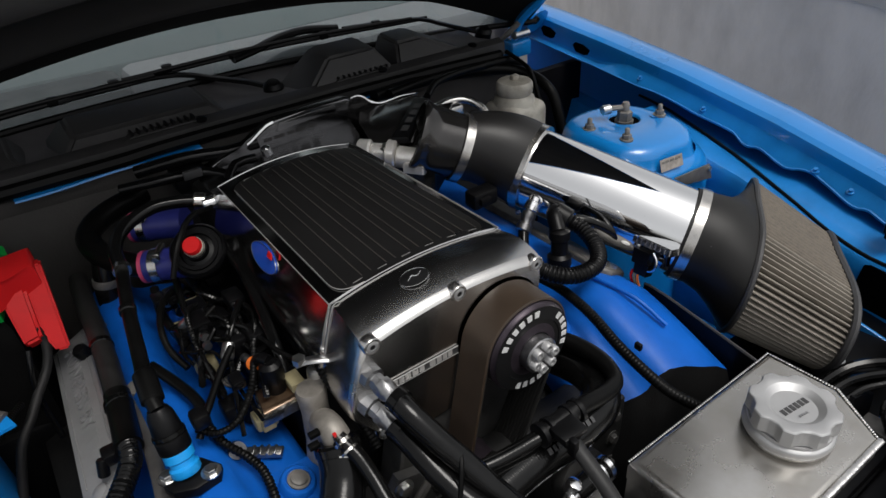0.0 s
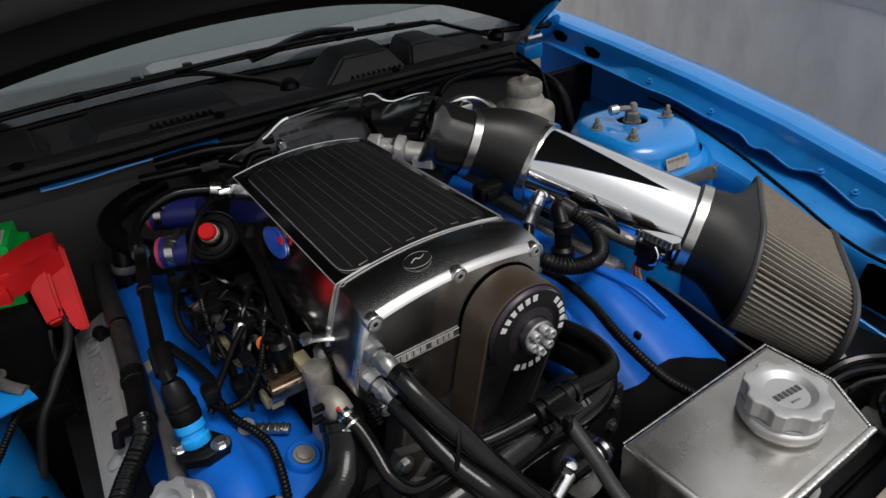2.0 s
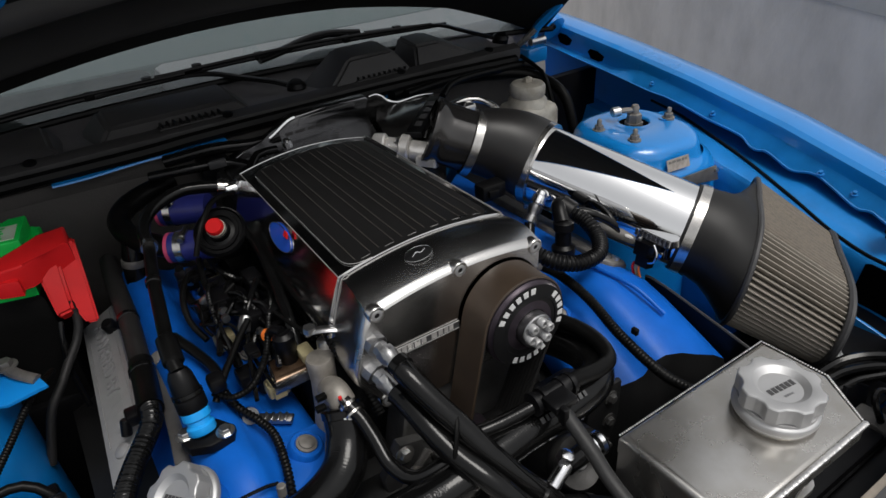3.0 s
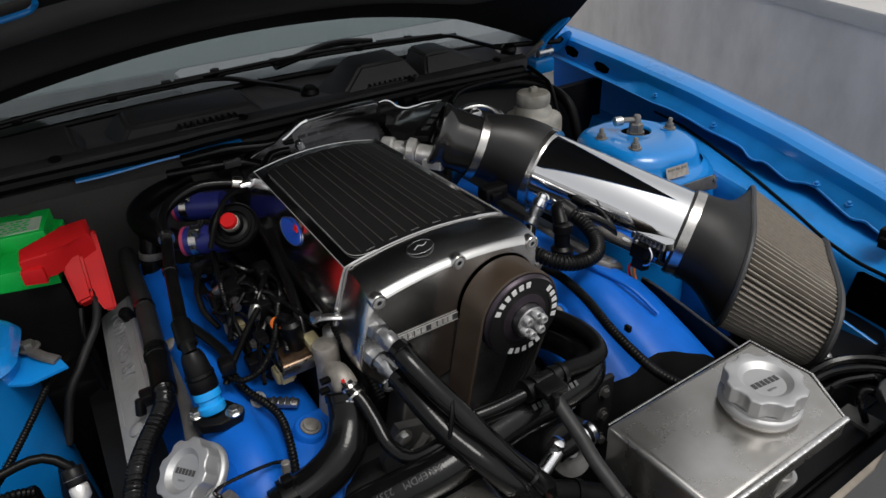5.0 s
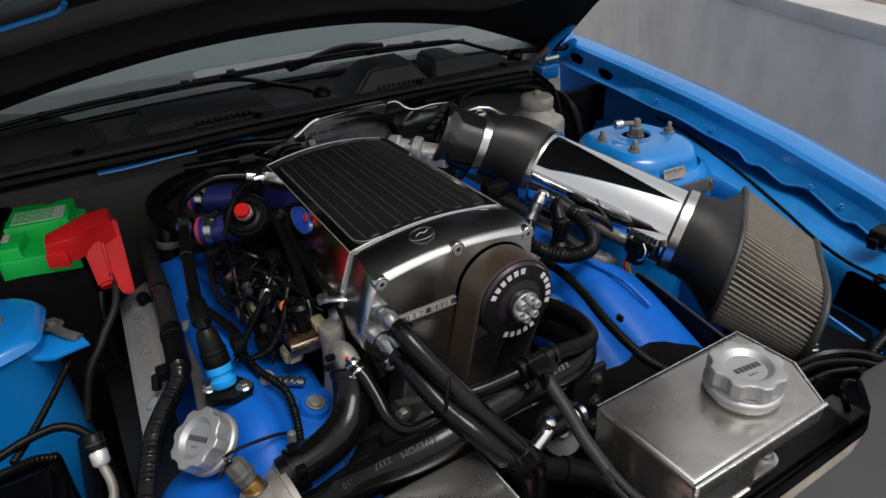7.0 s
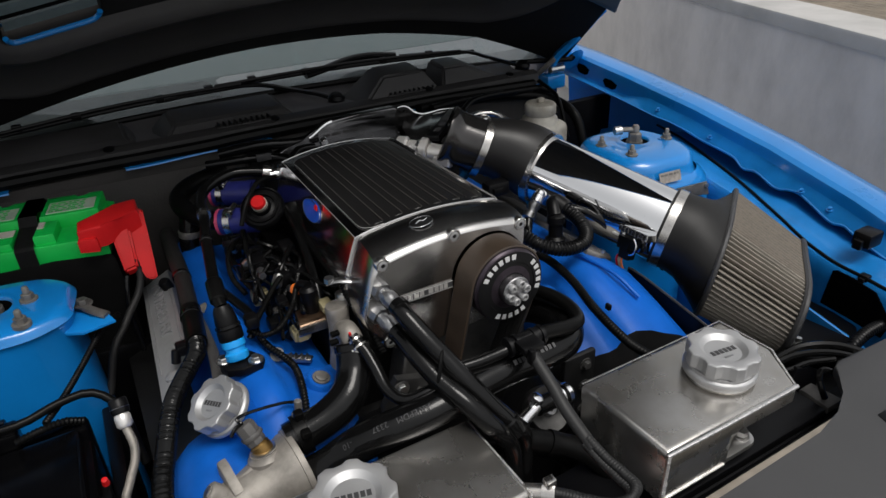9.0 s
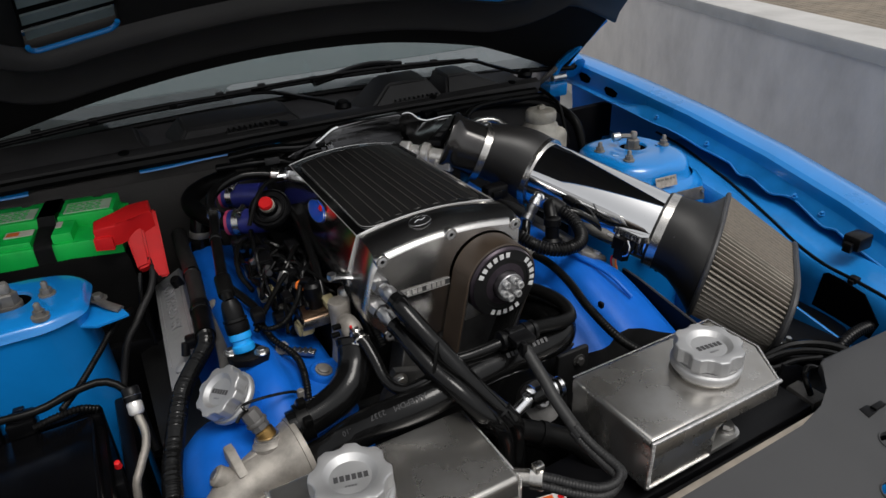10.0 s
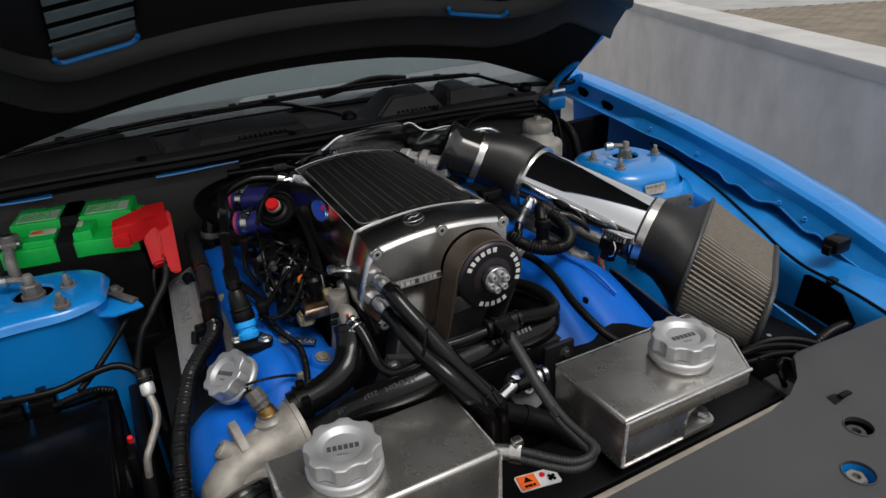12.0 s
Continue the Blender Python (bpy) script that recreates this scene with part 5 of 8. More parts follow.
    tail = [(0.128, 0.018), (0.06, 0.010), (-0.01, 0.003), (-0.045, 0.004), (-0.072, 0.016), (-0.084, 0.042), (-0.082, 0.072), (-0.065, 0.100), (-0.035, 0.120), (0.03, 0.133), (0.09, 0.126), (0.125, 0.095), (0.132, 0.05)]

    def smooth(poly, m=12):
        out, k = [], len(poly)
        for i in range(k):
            p0, p1, p2, p3 = (Vector(poly[(i + j - 1) % k]) for j in range(4))
            for j in range(m):
                t = j / m
                out.append(0.5 * (2 * p1 + (p2 - p0) * t + (2 * p0 - 5 * p1 + 4 * p2 - p3) * t * t + (3 * p1 - p0 - 3 * p2 + p3) * t ** 3))
        return out
    O_R, O_E = smooth(ring), smooth(tail)

    def place(p, n):
        return C_C + fu * p.x + fw * p.y + fn * n
    fc = thing("filter_coupler", (0.39, 0.0, 0.78), "matt black rubber filter neck", "coupler")
    cu = (fu - C_AX * fu.dot(C_AX)).normalized()
    cw = cu.cross(C_AX)
    secs = []
    for n, f, r in ((-0.006, 0.0, 0.0578), (0.018, 0.0, 0.0585), (0.036, 0.10, 0.0595), (0.052, 0.35, 0.061), (0.066, 0.68, 0.063), (0.076, 0.97, 0.065)):
        row = []
        for p in O_R:
            e = Vector((p.x - 0.030, p.y - 0.035)).normalized() * r
            a0 = C_C + C_AX * n + cu * e.x + cw * e.y
            row.append(a0.lerp(place(p, n), f))
        secs.append(row)
    part("neck", loft(secs, closed=True), M_FRUB, fc)
    band(C_C + C_AX * 0.004, C_AX, 0.0588, 0.012, fc, screw=(0.0, 0.0, -1))
    f = thing("air_filter", (0.45, -0.08, 0.70), "flat-topped conical pleated air filter, tan dusty pleats with black rubber rims", "air filter")
    part("base_rim", tube([place(p, 0.078) for p in O_R + O_R[:1]], 0.0040, 8, 0.02), M_RADCOV, f, "grey rubber base rim")
    part("end_rim", tube([place(p, 0.195) for p in O_E + O_E[:1]], 0.0050, 8, 0.02), M_RADCOV, f, "grey rubber end rim")
    part("end_cap", loft([[place(p.lerp(Vector((0.03, 0.06)), g), 0.197 + h) for p in O_E] for g, h in ((0.0, 0.0), (0.15, 0.004), (0.9, 0.005))], closed=True), M_FRUB, f)
    k = len(O_R)
    i = 0
    while i < k:
        flat = i < 28
        w = 2 if flat else 3
        amp = 0.0016 if flat else 0.0150
        rows = []
        for g in (0.0, 0.04, 0.5, 0.96, 1.0):
            cols = [O_R[(i + j) % k].lerp(O_E[(i + j) % k], g) for j in range(w + 1)]
            tx = cols[-1] - cols[0]
            nn = Vector((-tx.y, tx.x)).normalized()
            if nn.dot(cols[1] - Vector((0.03, 0.05))) < 0:
                nn = -nn
            row = []
            for q, o in ((0.0, -1.0), (0.16, -0.80), (0.30, -0.16), (0.42, 0.0), (0.58, 0.0), (0.70, -0.16), (0.84, -0.80), (1.0, -1.0)):
                x = min(w - 1e-6, q * w)
                p = cols[int(x)].lerp(cols[int(x) + 1], x - int(x))
                row.append(place(p + nn * (o * amp), 0.079 + 0.116 * g))
            rows.append(row)
        part("pleat", loft(rows), M_MESH if flat else M_PLEAT, f, "dust covered pleat" if flat else "")
        i += w
    # heat shield
    h = thing("heat_shield", (0.33, -0.10, 0.60), "black sheet metal heat shield round the filter", "heat shield")
    part("front_sheet", prism([(-0.03, 0.55), (0.115, 0.55), (0.150, 0.62), (0.150, 0.745), (0.0, 0.768), (-0.03, 0.768)], (0.312, 0.0, 0), (0, -1, 0), (0, 0, 1), 0.003, 0.0008), M_SHEET, h)
    part("return_edge", tube([(0.311, 0.03, 0.768), (0.311, -0.0, 0.768), (0.311, -0.150, 0.745)], 0.0018, 6, 0.02), M_RADCOV, h)
    part("lower_sheet", box(0.312, 0.56, -0.22, -0.03, 0.640, 0.645, 0.001), M_SHEET, h)
    # throttle body
    tb = thing("throttle_body", (0.12, 0.38, 0.80), "cast throttle body and black intake elbow behind the supercharger", "throttle body")
    part("neck", loft([ring_at(A_C + A_AX * s, A_AX, r, 32) for s, r in ((0.01, 0.0425), (-0.012, 0.0425), (-0.030, 0.0428), (-0.044, 0.0430), (-0.047, 0.0455), (-0.054, 0.0455), (-0.056, 0.041))], closed=True), M_TBODY, tb)
    # polished plenum plate standing behind the case, its left end swept down
    plate = [(-0.080, 0.850), (-0.070, 0.884), (-0.037, 0.8945), (-0.012, 0.900), (0.006, 0.906), (0.024, 0.9165), (0.036, 0.9225), (0.047, 0.9245), (0.10, 0.9245), (0.170, 0.924), (0.178, 0.920), (0.176, 0.905), (0.172, 0.890), (0.172, 0.850)]
    part("plenum_plate", prism(plate, (0.0, 0.502, 0), (0.998, 0.06, 0), (0, 0, 1), 0.016, 0.004, 3), M_DKCHROME, tb, "dark polished plenum plate")
    # Bright rod laid on the swept end imitates its highlight.
    sw = [(0.002, 0.9035), (0.008, 0.906), (0.016, 0.9105), (0.024, 0.9155), (0.036, 0.9215), (0.046, 0.9235)]
    part("edge_highlight", tube([(x, 0.4865 + 0.06 * x, z - 0.001) for x, z in sw], 0.0030, 8, 0.004, r1=0.0040), M_EDGE, tb, "bright rod standing in for the swept edge's highlight")
    bars(tb, (0.028, 0.4875, 0.8975), (0.998, 0.06, 0), (0, 0, 1), [0.012, 0.016, 0.010, 0.016, 0.012], 0.005, M_TBODY, 0.35, lift=0.0008)
    part("raised_panel", prism([(0.050, 0.908), (0.150, 0.9095), (0.148, 0.9205), (0.056, 0.9195)], (0.0, 0.4862, 0), (0.998, 0.06, 0), (0, 0, 1), 0.0016, 0.0005), M_DKCHROME, tb)
    part("plenum_floor", loft([[(-0.088, 0.350, 0.905), (0.0, 0.350, 0.914), (0.090, 0.350, 0.914)], [(-0.085, 0.372, 0.897), (0.0, 0.372, 0.905), (0.115, 0.372, 0.904)], [(-0.080, 0.430, 0.884), (0.02, 0.430, 0.890), (0.150, 0.430, 0.890)], [(-0.075, 0.490, 0.880), (0.02, 0.492, 0.886), (0.172, 0.498, 0.888)]]), M_DKCHROME, tb)
    part("plenum_side", box(-0.088, 0.150, 0.352, 0.490, 0.80, 0.880, 0.008), M_BLOCK, tb)
    # dark throttle housing with a polished, wavy back edge
    house = [(0.118, 0.340), (0.146, 0.296), (0.178, 0.284), (0.235, 0.330), (0.285, 0.400), (0.300, 0.470), (0.292, 0.494), (0.174, 0.494), (0.168, 0.440)]
    part("throttle_housing", prism(house, (0, 0, 0.840), (1, 0, 0), (0, 1, 0), 0.062, 0.010, 3), M_TBODY, tb, "dark gloss throttle housing")
    wavy = [(0.166, 0.893), (0.170, 0.912), (0.177, 0.9215), (0.188, 0.9225), (0.198, 0.918), (0.207, 0.909), (0.214, 0.905), (0.228, 0.9005), (0.248, 0.901), (0.268, 0.902), (0.300, 0.899)]
    part("housing_wall", prism([(0.166, 0.86)] + wavy + [(0.30, 0.86)], (0, 0.503, 0), (1, 0, 0), (0, 0, 1), 0.007, 0.0015), M_TBODY, tb)
    part("bright_edge", tube([(x, 0.4965, z) for x, z in wavy[2:7]], 0.0012, 8, 0.005, r1=0.0040), M_EDGE, tb, "bright cast edge")
    part("bright_edge", tube([(x, 0.4965, z) for x, z in wavy[6:]], 0.0026, 8, 0.005, r1=0.0008), M_EDGE, tb)
    # motor cover strip on top
    mu, mv = Vector((0.73, 0.683, 0.03)).normalized(), Vector((-0.683, 0.73, 0)).normalized()
    mo = Vector((0.154, 0.303, 0.9175))
    part("motor_cover", prism([(0, 0), (0.132, 0.0), (0.136, 0.022), (-0.002, 0.023)], mo, mu, mv, 0.009, 0.0025), M_PLASTIC, tb, "black motor cover with plain marks")
    bars(tb, mo + mu * 0.018 + mv * 0.006 + Vector((0, 0, 0.0092)), mu, mv, [0.017, 0.017, 0.015, 0.016], 0.010, M_RADCOV, 0.55)
    part("cover_step", prism([(0.0, 0.0), (0.135, 0.0), (0.150, -0.030), (0.02, -0.030)], mo + Vector((0.002, -0.002, -0.012)), mu, mv, 0.009, 0.003), M_TBODY, tb)
    for p, q, r in (((0.104, 0.350, 0.908), (0.116, 0.337, 0.908), 0.0150), ((0.116, 0.337, 0.907), (0.130, 0.322, 0.906), 0.0115), ((0.130, 0.322, 0.905), (0.139, 0.312, 0.904), 0.0185), ((0.139, 0.312, 0.901), (0.158, 0.292, 0.898), 0.0145), ((0.158, 0.292, 0.897), (0.167, 0.282, 0.895), 0.0185)):
        part("flange_ring", rod(p, q, r, 24, 0.002), M_FLANGE, tb, "bright cast flange")
    part("flange_plate", prism([(0, 0), (0.030, 0), (0.032, 0.024), (0.004, 0.028)], (0.150, 0.268, 0.886), (0.73, 0.683, 0), (-0.683, 0.73, 0), 0.014, 0.004), M_FLANGE, tb)
    for q in ((0.128, 0.318, 0.914), (0.160, 0.292, 0.905)):
        hexbolt(q, (0, 0, 1), 0.006, 0.006, tb)
    part("upper_lug", tube([(0.262, 0.395, 0.910), (0.290, 0.396, 0.914), (0.314, 0.386, 0.912), (0.326, 0.368, 0.904), (0.328, 0.352, 0.892)], 0.0060, 10, 0.006), M_POLISH, tb)
    part("flange_block", box(0.238, 0.300, 0.372, 0.412, 0.885, 0.914, 0.006), M_POLISH, tb)
    part("connector", join(box(0.183, 0.222, 0.205, 0.228, 0.845, 0.868, 0.004), box(0.19, 0.206, 0.2, 0.206, 0.852, 0.862, 0.001)), M_PLASTIC, tb)
    part("support_leg", box(0.08, 0.20, 0.36, 0.44, 0.60, 0.805, 0.01), M_BLOCK, tb)


intake()


# ---- coolant tanks with their caps ----
def billet_cap(parent, at, axis, r, h, spin=0.0):
    """A scalloped screw cap on a plain stepped collar."""
    a = Vector(axis).normalized()
    cap = part("cap", lathe([(r * 0.90, 0.0), (r * 1.00, 0.001), (r * 1.01, 0.0025), (r * 1.01, h * 0.22), (r * 0.985, h * 0.26), (r * 0.93, h * 0.30), (r * 0.925, h * 0.40)], at, a, 64), M_CAP, parent, "brushed billet screw cap")
    top = lathe([(r * 0.86, h * 0.36), (r * 0.965, h * 0.42), (r * 0.99, h * 0.46), (r * 0.99, h * 0.94), (r * 0.985, h * 0.965), (r * 0.96, h * 0.995), (r * 0.94, h), (r * 0.655, h), (r * 0.640, h * 0.992), (r * 0.515, h * 0.84), (r * 0.50, h * 0.83), (0, h * 0.83)], at, a, 160, lobes=8, lobe_depth=r * 0.105, lobe_from=r * 0.8)
    part("grip", top, M_CAP, cap, "", 24)
    _, u, v = frame_of(a)
    c, s = math.cos(radians(spin)), math.sin(radians(spin))
    ux, uy = u * c + v * s, v * c - u * s
    o = Vector(at) + a * (h * 0.832) - ux * (r * 0.40) - uy * (r * 0.09)
    bars(cap, o, ux, uy, [r * 0.105] * 6, r * 0.17, M_ENGRAVE, 0.35)
    bars(cap, o + ux * (r * 0.24) - uy * (r * 0.20), ux, uy, [r * 0.05] * 4, r * 0.06, M_FIT, 0.5)
    return cap


def weld(parent, pts, r=0.0028):
    line = spline(pts, 0.0028)
    bm = bmesh.new()
    rng = random.Random(7)
    for p in line:
        rr = 0.72 * r * rng.uniform(0.9, 1.1)
        m = Matrix.Translation(p) @ Matrix.Diagonal((rr, rr, rr * 0.8, 1))
        bmesh.ops.create_icosphere(bm, subdivisions=1, radius=1.0, matrix=m)
    return part("weld_seam", bm, M_WELD, parent, "rippled weld bead")


def tanks():
    t = thing("coolant_tank", (0.18, -0.20, 0.68), "welded brushed aluminium coolant tank with billet cap", "coolant tank", "coolant tanks")
    top = [(0.076, -0.264), (0.268, -0.266), (0.301, -0.211), (0.297, -0.140), (0.077, -0.140)]
    part("body", join(prism(top, (0, 0, 0.7565), (1, 0, 0), (0, 1, 0), 0.0235, 0.0075, 4),
                      prism([(0.0764, -0.2636), (0.1735, -0.2636), (0.1735, -0.205), (0.1735, -0.141), (0.0774, -0.141)], (0, 0, 0.7135), (1, 0, 0), (0, 1, 0), 0.060, 0.0055, 3)), M_BRUSH, t, "brushed aluminium box")
    part("corner_fillet", tube([(0.172, -0.2612, 0.718), (0.1722, -0.2612, 0.738), (0.1760, -0.2612, 0.750), (0.187, -0.2612, 0.757)], 0.0032, 8, 0.002), M_BRUSH, t)
    weld(t, [(0.078, -0.264, 0.7785), (0.17, -0.2655, 0.7785), (0.267, -0.266, 0.7785)], 0.0046)
    weld(t, [(0.267, -0.266, 0.7785), (0.301, -0.211, 0.7785)], 0.0020)
    weld(t, [(0.301, -0.211, 0.7785), (0.297, -0.140, 0.7785)], 0.0020)
    weld(t, [(0.297, -0.140, 0.7785), (0.19, -0.140, 0.7785), (0.078, -0.140, 0.7785)], 0.0018)
    weld(t, [(0.0778, -0.2645, 0.776), (0.0778, -0.2640, 0.718)], 0.0042)
    weld(t, [(0.078, -0.2640, 0.7155), (0.125, -0.2640, 0.7155), (0.169, -0.2640, 0.7155)], 0.0030)
    part("collar", lathe([(0.036, 0.0), (0.037, 0.004), (0.034, 0.008), (0.034, 0.014)], (0.215, -0.207, 0.777), (0, 0, 1), 48), M_BRUSH, t)
    billet_cap(t, (0.215, -0.207, 0.784), (0, 0, 1), 0.0390, 0.031, -8)
    part("mount_tab", prism([(0.170, -0.258), (0.222, -0.258)] + [(0.224 + 0.0145 * math.cos(a), -0.2435 + 0.0145 * math.sin(a)) for a in np.linspace(-1.5, 1.57, 9)] + [(0.170, -0.229)], (0, 0, 0.7040), (1, 0, 0), (0, 1, 0), 0.006, 0.0015), M_BRUSH, t, "rounded mounting ear")
    part("tab_bolt", join(lathe([(0.0095, 0), (0.0095, 0.002), (0, 0.002)], (0.224, -0.2435, 0.7098), (0, 0, 1), 20), lathe([(0.007, 0.003), (0.007, 0.010), (0, 0.010)], (0.224, -0.2435, 0.7098), (0, 0, 1), 6)), M_BRUSH, t)
    t2 = thing("coolant_tank", (-0.17, -0.20, 0.68), "welded brushed aluminium coolant tank with a scalloped cap", "coolant tank", "coolant tanks")
    part("body", box(-0.2770, -0.0595, -0.2315, -0.1180, 0.69, 0.780, 0.0055, 4), M_BRUSH, t2, "brushed aluminium box")
    weld(t2, [(-0.0600, -0.1215, 0.7775), (-0.0600, -0.2300, 0.7775)], 0.0022)
    weld(t2, [(-0.2768, -0.1200, 0.7775), (-0.2768, -0.2290, 0.7775)], 0.0026)
    weld(t2, [(-0.0605, -0.2305, 0.776), (-0.0605, -0.2305, 0.70)], 0.0026)
    part("collar", lathe([(0.036, 0.0), (0.037, 0.004), (0.034, 0.008), (0.034, 0.014)], (-0.208, -0.173, 0.777), (0, 0, 1), 48), M_BRUSH, t2)
    billet_cap(t2, (-0.208, -0.173, 0.783), (0, 0, 1), 0.0390, 0.031, -14)
    part("hose_barb", rod((-0.062, -0.219, 0.770), (-0.045, -0.233, 0.772), 0.0085, 16, 0.001), M_BRUSH, t2)


tanks()


def lettering(text, at, ux, uy, size, material, parent, thick=0.0003):
    """Raised letters from the built-in font, as a mesh part."""
    cu = bpy.data.curves.new("lettering", "FONT")
    cu.body = text
    cu.size = size
    cu.extrude = thick
    tmp = bpy.data.objects.new("lettering", cu)
    dg = bpy.context.evaluated_depsgraph_get()
    me = bpy.data.meshes.new_from_object(tmp, depsgraph=dg)
    ux, uy = Vector(ux).normalized(), Vector(uy).normalized()
    nz = ux.cross(uy)
    m = Matrix((ux, uy, nz)).transposed().to_4x4()
    m.translation = Vector(at)
    me.transform(m)
    bm = bmesh.new()
    bm.from_mesh(me)
    bpy.data.meshes.remove(me)
    bpy.data.objects.remove(tmp)
    bpy.data.curves.remove(cu)
    return part("lettering", bm, material, parent)


# ---- valve covers ----
def valve_cover(s):
    root = thing("valve_cover", (s * 0.24, 0.2, 0.66), "blue coated valve cover of the V8", "valve cover", "valve covers")
    # section across, tilted outwards: from the inner edge up over the top and down
    sec = [(0.138, 0.715), (0.139, 0.748), (0.143, 0.758), (0.152, 0.764), (0.172, 0.768), (0.192, 0.771), (0.201, 0.776), (0.207, 0.787), (0.213, 0.794), (0.224, 0.799), (0.243, 0.795), (0.258, 0.780), (0.262, 0.762), (0.268, 0.74), (0.290, 0.700), (0.30, 0.66)]
    if s > 0:
        sec = sec[:10] + [(0.243, 0.7965), (0.262, 0.790), (0.284, 0.782), (0.298, 0.772), (0.305, 0.752), (0.308, 0.700), (0.308, 0.66)]
    rows = []
    y0 = -0.055 if s < 0 else -0.048
    for y in np.linspace(y0, 0.44, 26):
        f = 1.0
        dz = 0.0
        if y < 0.03:
            f = 1.0 + (0.03 - y) * 0.55
            dz = -0.9 * (0.03 - y) ** 1.15
        row = []
        for x, z in sec:
            w = 0.003 * math.sin(y * 26 + x * 15)
            lean = 0.34 * (x - 0.14) * min(1.0, max(0.0, (0.05 - y) / 0.1)) if s > 0 else 0.0   # the front edge runs aslant
            row.append((s * (0.22 + (x - 0.22) * f), y - lean, z + dz + (w if 0.16 < x < 0.25 else 0)))
        rows.append(row)
    part("cover", loft(rows), M_COVER_BLUE, root)
    part("cover_front", loft([rows[0], [(s * (0.22 + (x - 0.22) * 1.12), y0 - 0.013 - (0.34 * (x - 0.14) if s > 0 else 0.0), z - 0.115) for x, z in sec], [(s * (0.22 + (x - 0.22) * 1.15), y0 - 0.013 - (0.34 * (x - 0.14) if s > 0 else 0.0), z - 0.22) for x, z in sec]]), M_COVER_BLUE if s < 0 else M_BLOCK, root)
    bulge = []
    for k in range(13):
        a = math.pi * k / 12
        bulge.append([(s * (0.290 + 0.066 * math.cos(t) * math.sin(a)), -0.010 - 0.085 * math.cos(a), 0.700 + 0.066 * math.sin(t) * math.sin(a)) for t in np.linspace(0, 2 * math.pi, 20, endpoint=False)])
    if s < 0:
        part("timing_bulge", loft(bulge, closed=True), M_COVER_BLUE, root)
    for y in (0.10, 0.24, 0.37) if s < 0 else ():
        part("pad", lathe([(0.010, 0), (0.010, 0.003), (0.008, 0.004), (0, 0.004)], (s * 0.252, y, 0.784), (s * 0.5, 0, 1), 16), M_DUST, root, "worn bare pad")
    for y in (0.036, 0.20, 0.36):
        part("flange_ear", lathe([(0.0185, -0.02), (0.0165, -0.001), (0.0150, 0.0005), (0.0118, 0.0005), (0.0108, -0.0010), (0, -0.0010)], (s * 0.163, y, 0.772), (-s * 0.25, -0.20, 1), 28), M_COVER_BLUE, root)
        part("ear_washer", lathe([(0.0105, -0.0008), (0.0105, 0.0010), (0.0080, 0.0014), (0.0076, 0.0032), (0.0060, 0.0042), (0, 0.0044)], (s * 0.163, y, 0.772), (-s * 0.25, -0.20, 1), 20), M_DUST, root, "weathered washer and bolt")
    if s > 0:
        part("edge_rib", tube([(0.232, 0.110, 0.800), (0.241, 0.054, 0.798), (0.252, 0.0, 0.793), (0.262, -0.040, 0.772)], 0.0026, 8, 0.01), M_COVER_BLUE, root)
    if s < 0:
        part("front_tab", prism([(-0.215, -0.052), (-0.168, -0.045), (-0.140, 0.010), (-0.139, 0.062), (-0.180, 0.066), (-0.215, 0.030)], (0, 0, 0.752), (1, 0, 0.05), (0, 1, 0.16), 0.014, 0.003), M_COVER_BLUE, root)
    return root


vc_l = valve_cover(-1)
vc_r = valve_cover(1)


def coil_cover():
    root = thing("coil_cover", (-0.305, 0.25, 0.70), "satin grey coil cover with raised plain lettering blocks", "coil cover")
    n = Vector((-0.45, 0, 0.89))
    ux = Vector((0.06, 1, 0)).normalized()
    uy = Vector((0.89, 0, 0.45))
    c = Vector((-0.330, 0.06, 0.742))
    bm = prism([(0, 0.040), (0.022, 0.055), (0.040, 0.080), (0.047, 0.10), (0.047, 0.345), (0, 0.345)], c, uy, ux, 0.012, 0.003)
    part("cover", bm, M_COIL, root)
    lettering("POWERED BY", c + ux * 0.322 + uy * 0.0165 + n * 0.0118, -ux, uy, 0.0235, M_COIL, root, 0.0026)
    bars(root, c + ux * 0.172 + uy * 0.0165 + n * 0.0118, -ux, uy, [0.011, 0.012, 0.011, 0.011], 0.0150, M_COIL, 0.35)
    for v in (0.006, 0.041):
        part("border_line", prism([(v, 0.105), (v + 0.0016, 0.105), (v + 0.0016, 0.338), (v, 0.338)], c + n * 0.0119, uy, ux, 0.0014, 0.0004), M_COIL, root)
    part("fixing_dome", lathe([(0.009, 0), (0.008, 0.003), (0.004, 0.0045), (0, 0.0047)], c + ux * 0.088 + uy * 0.020 + n * 0.0118, n, 20), M_COIL, root)


coil_cover()


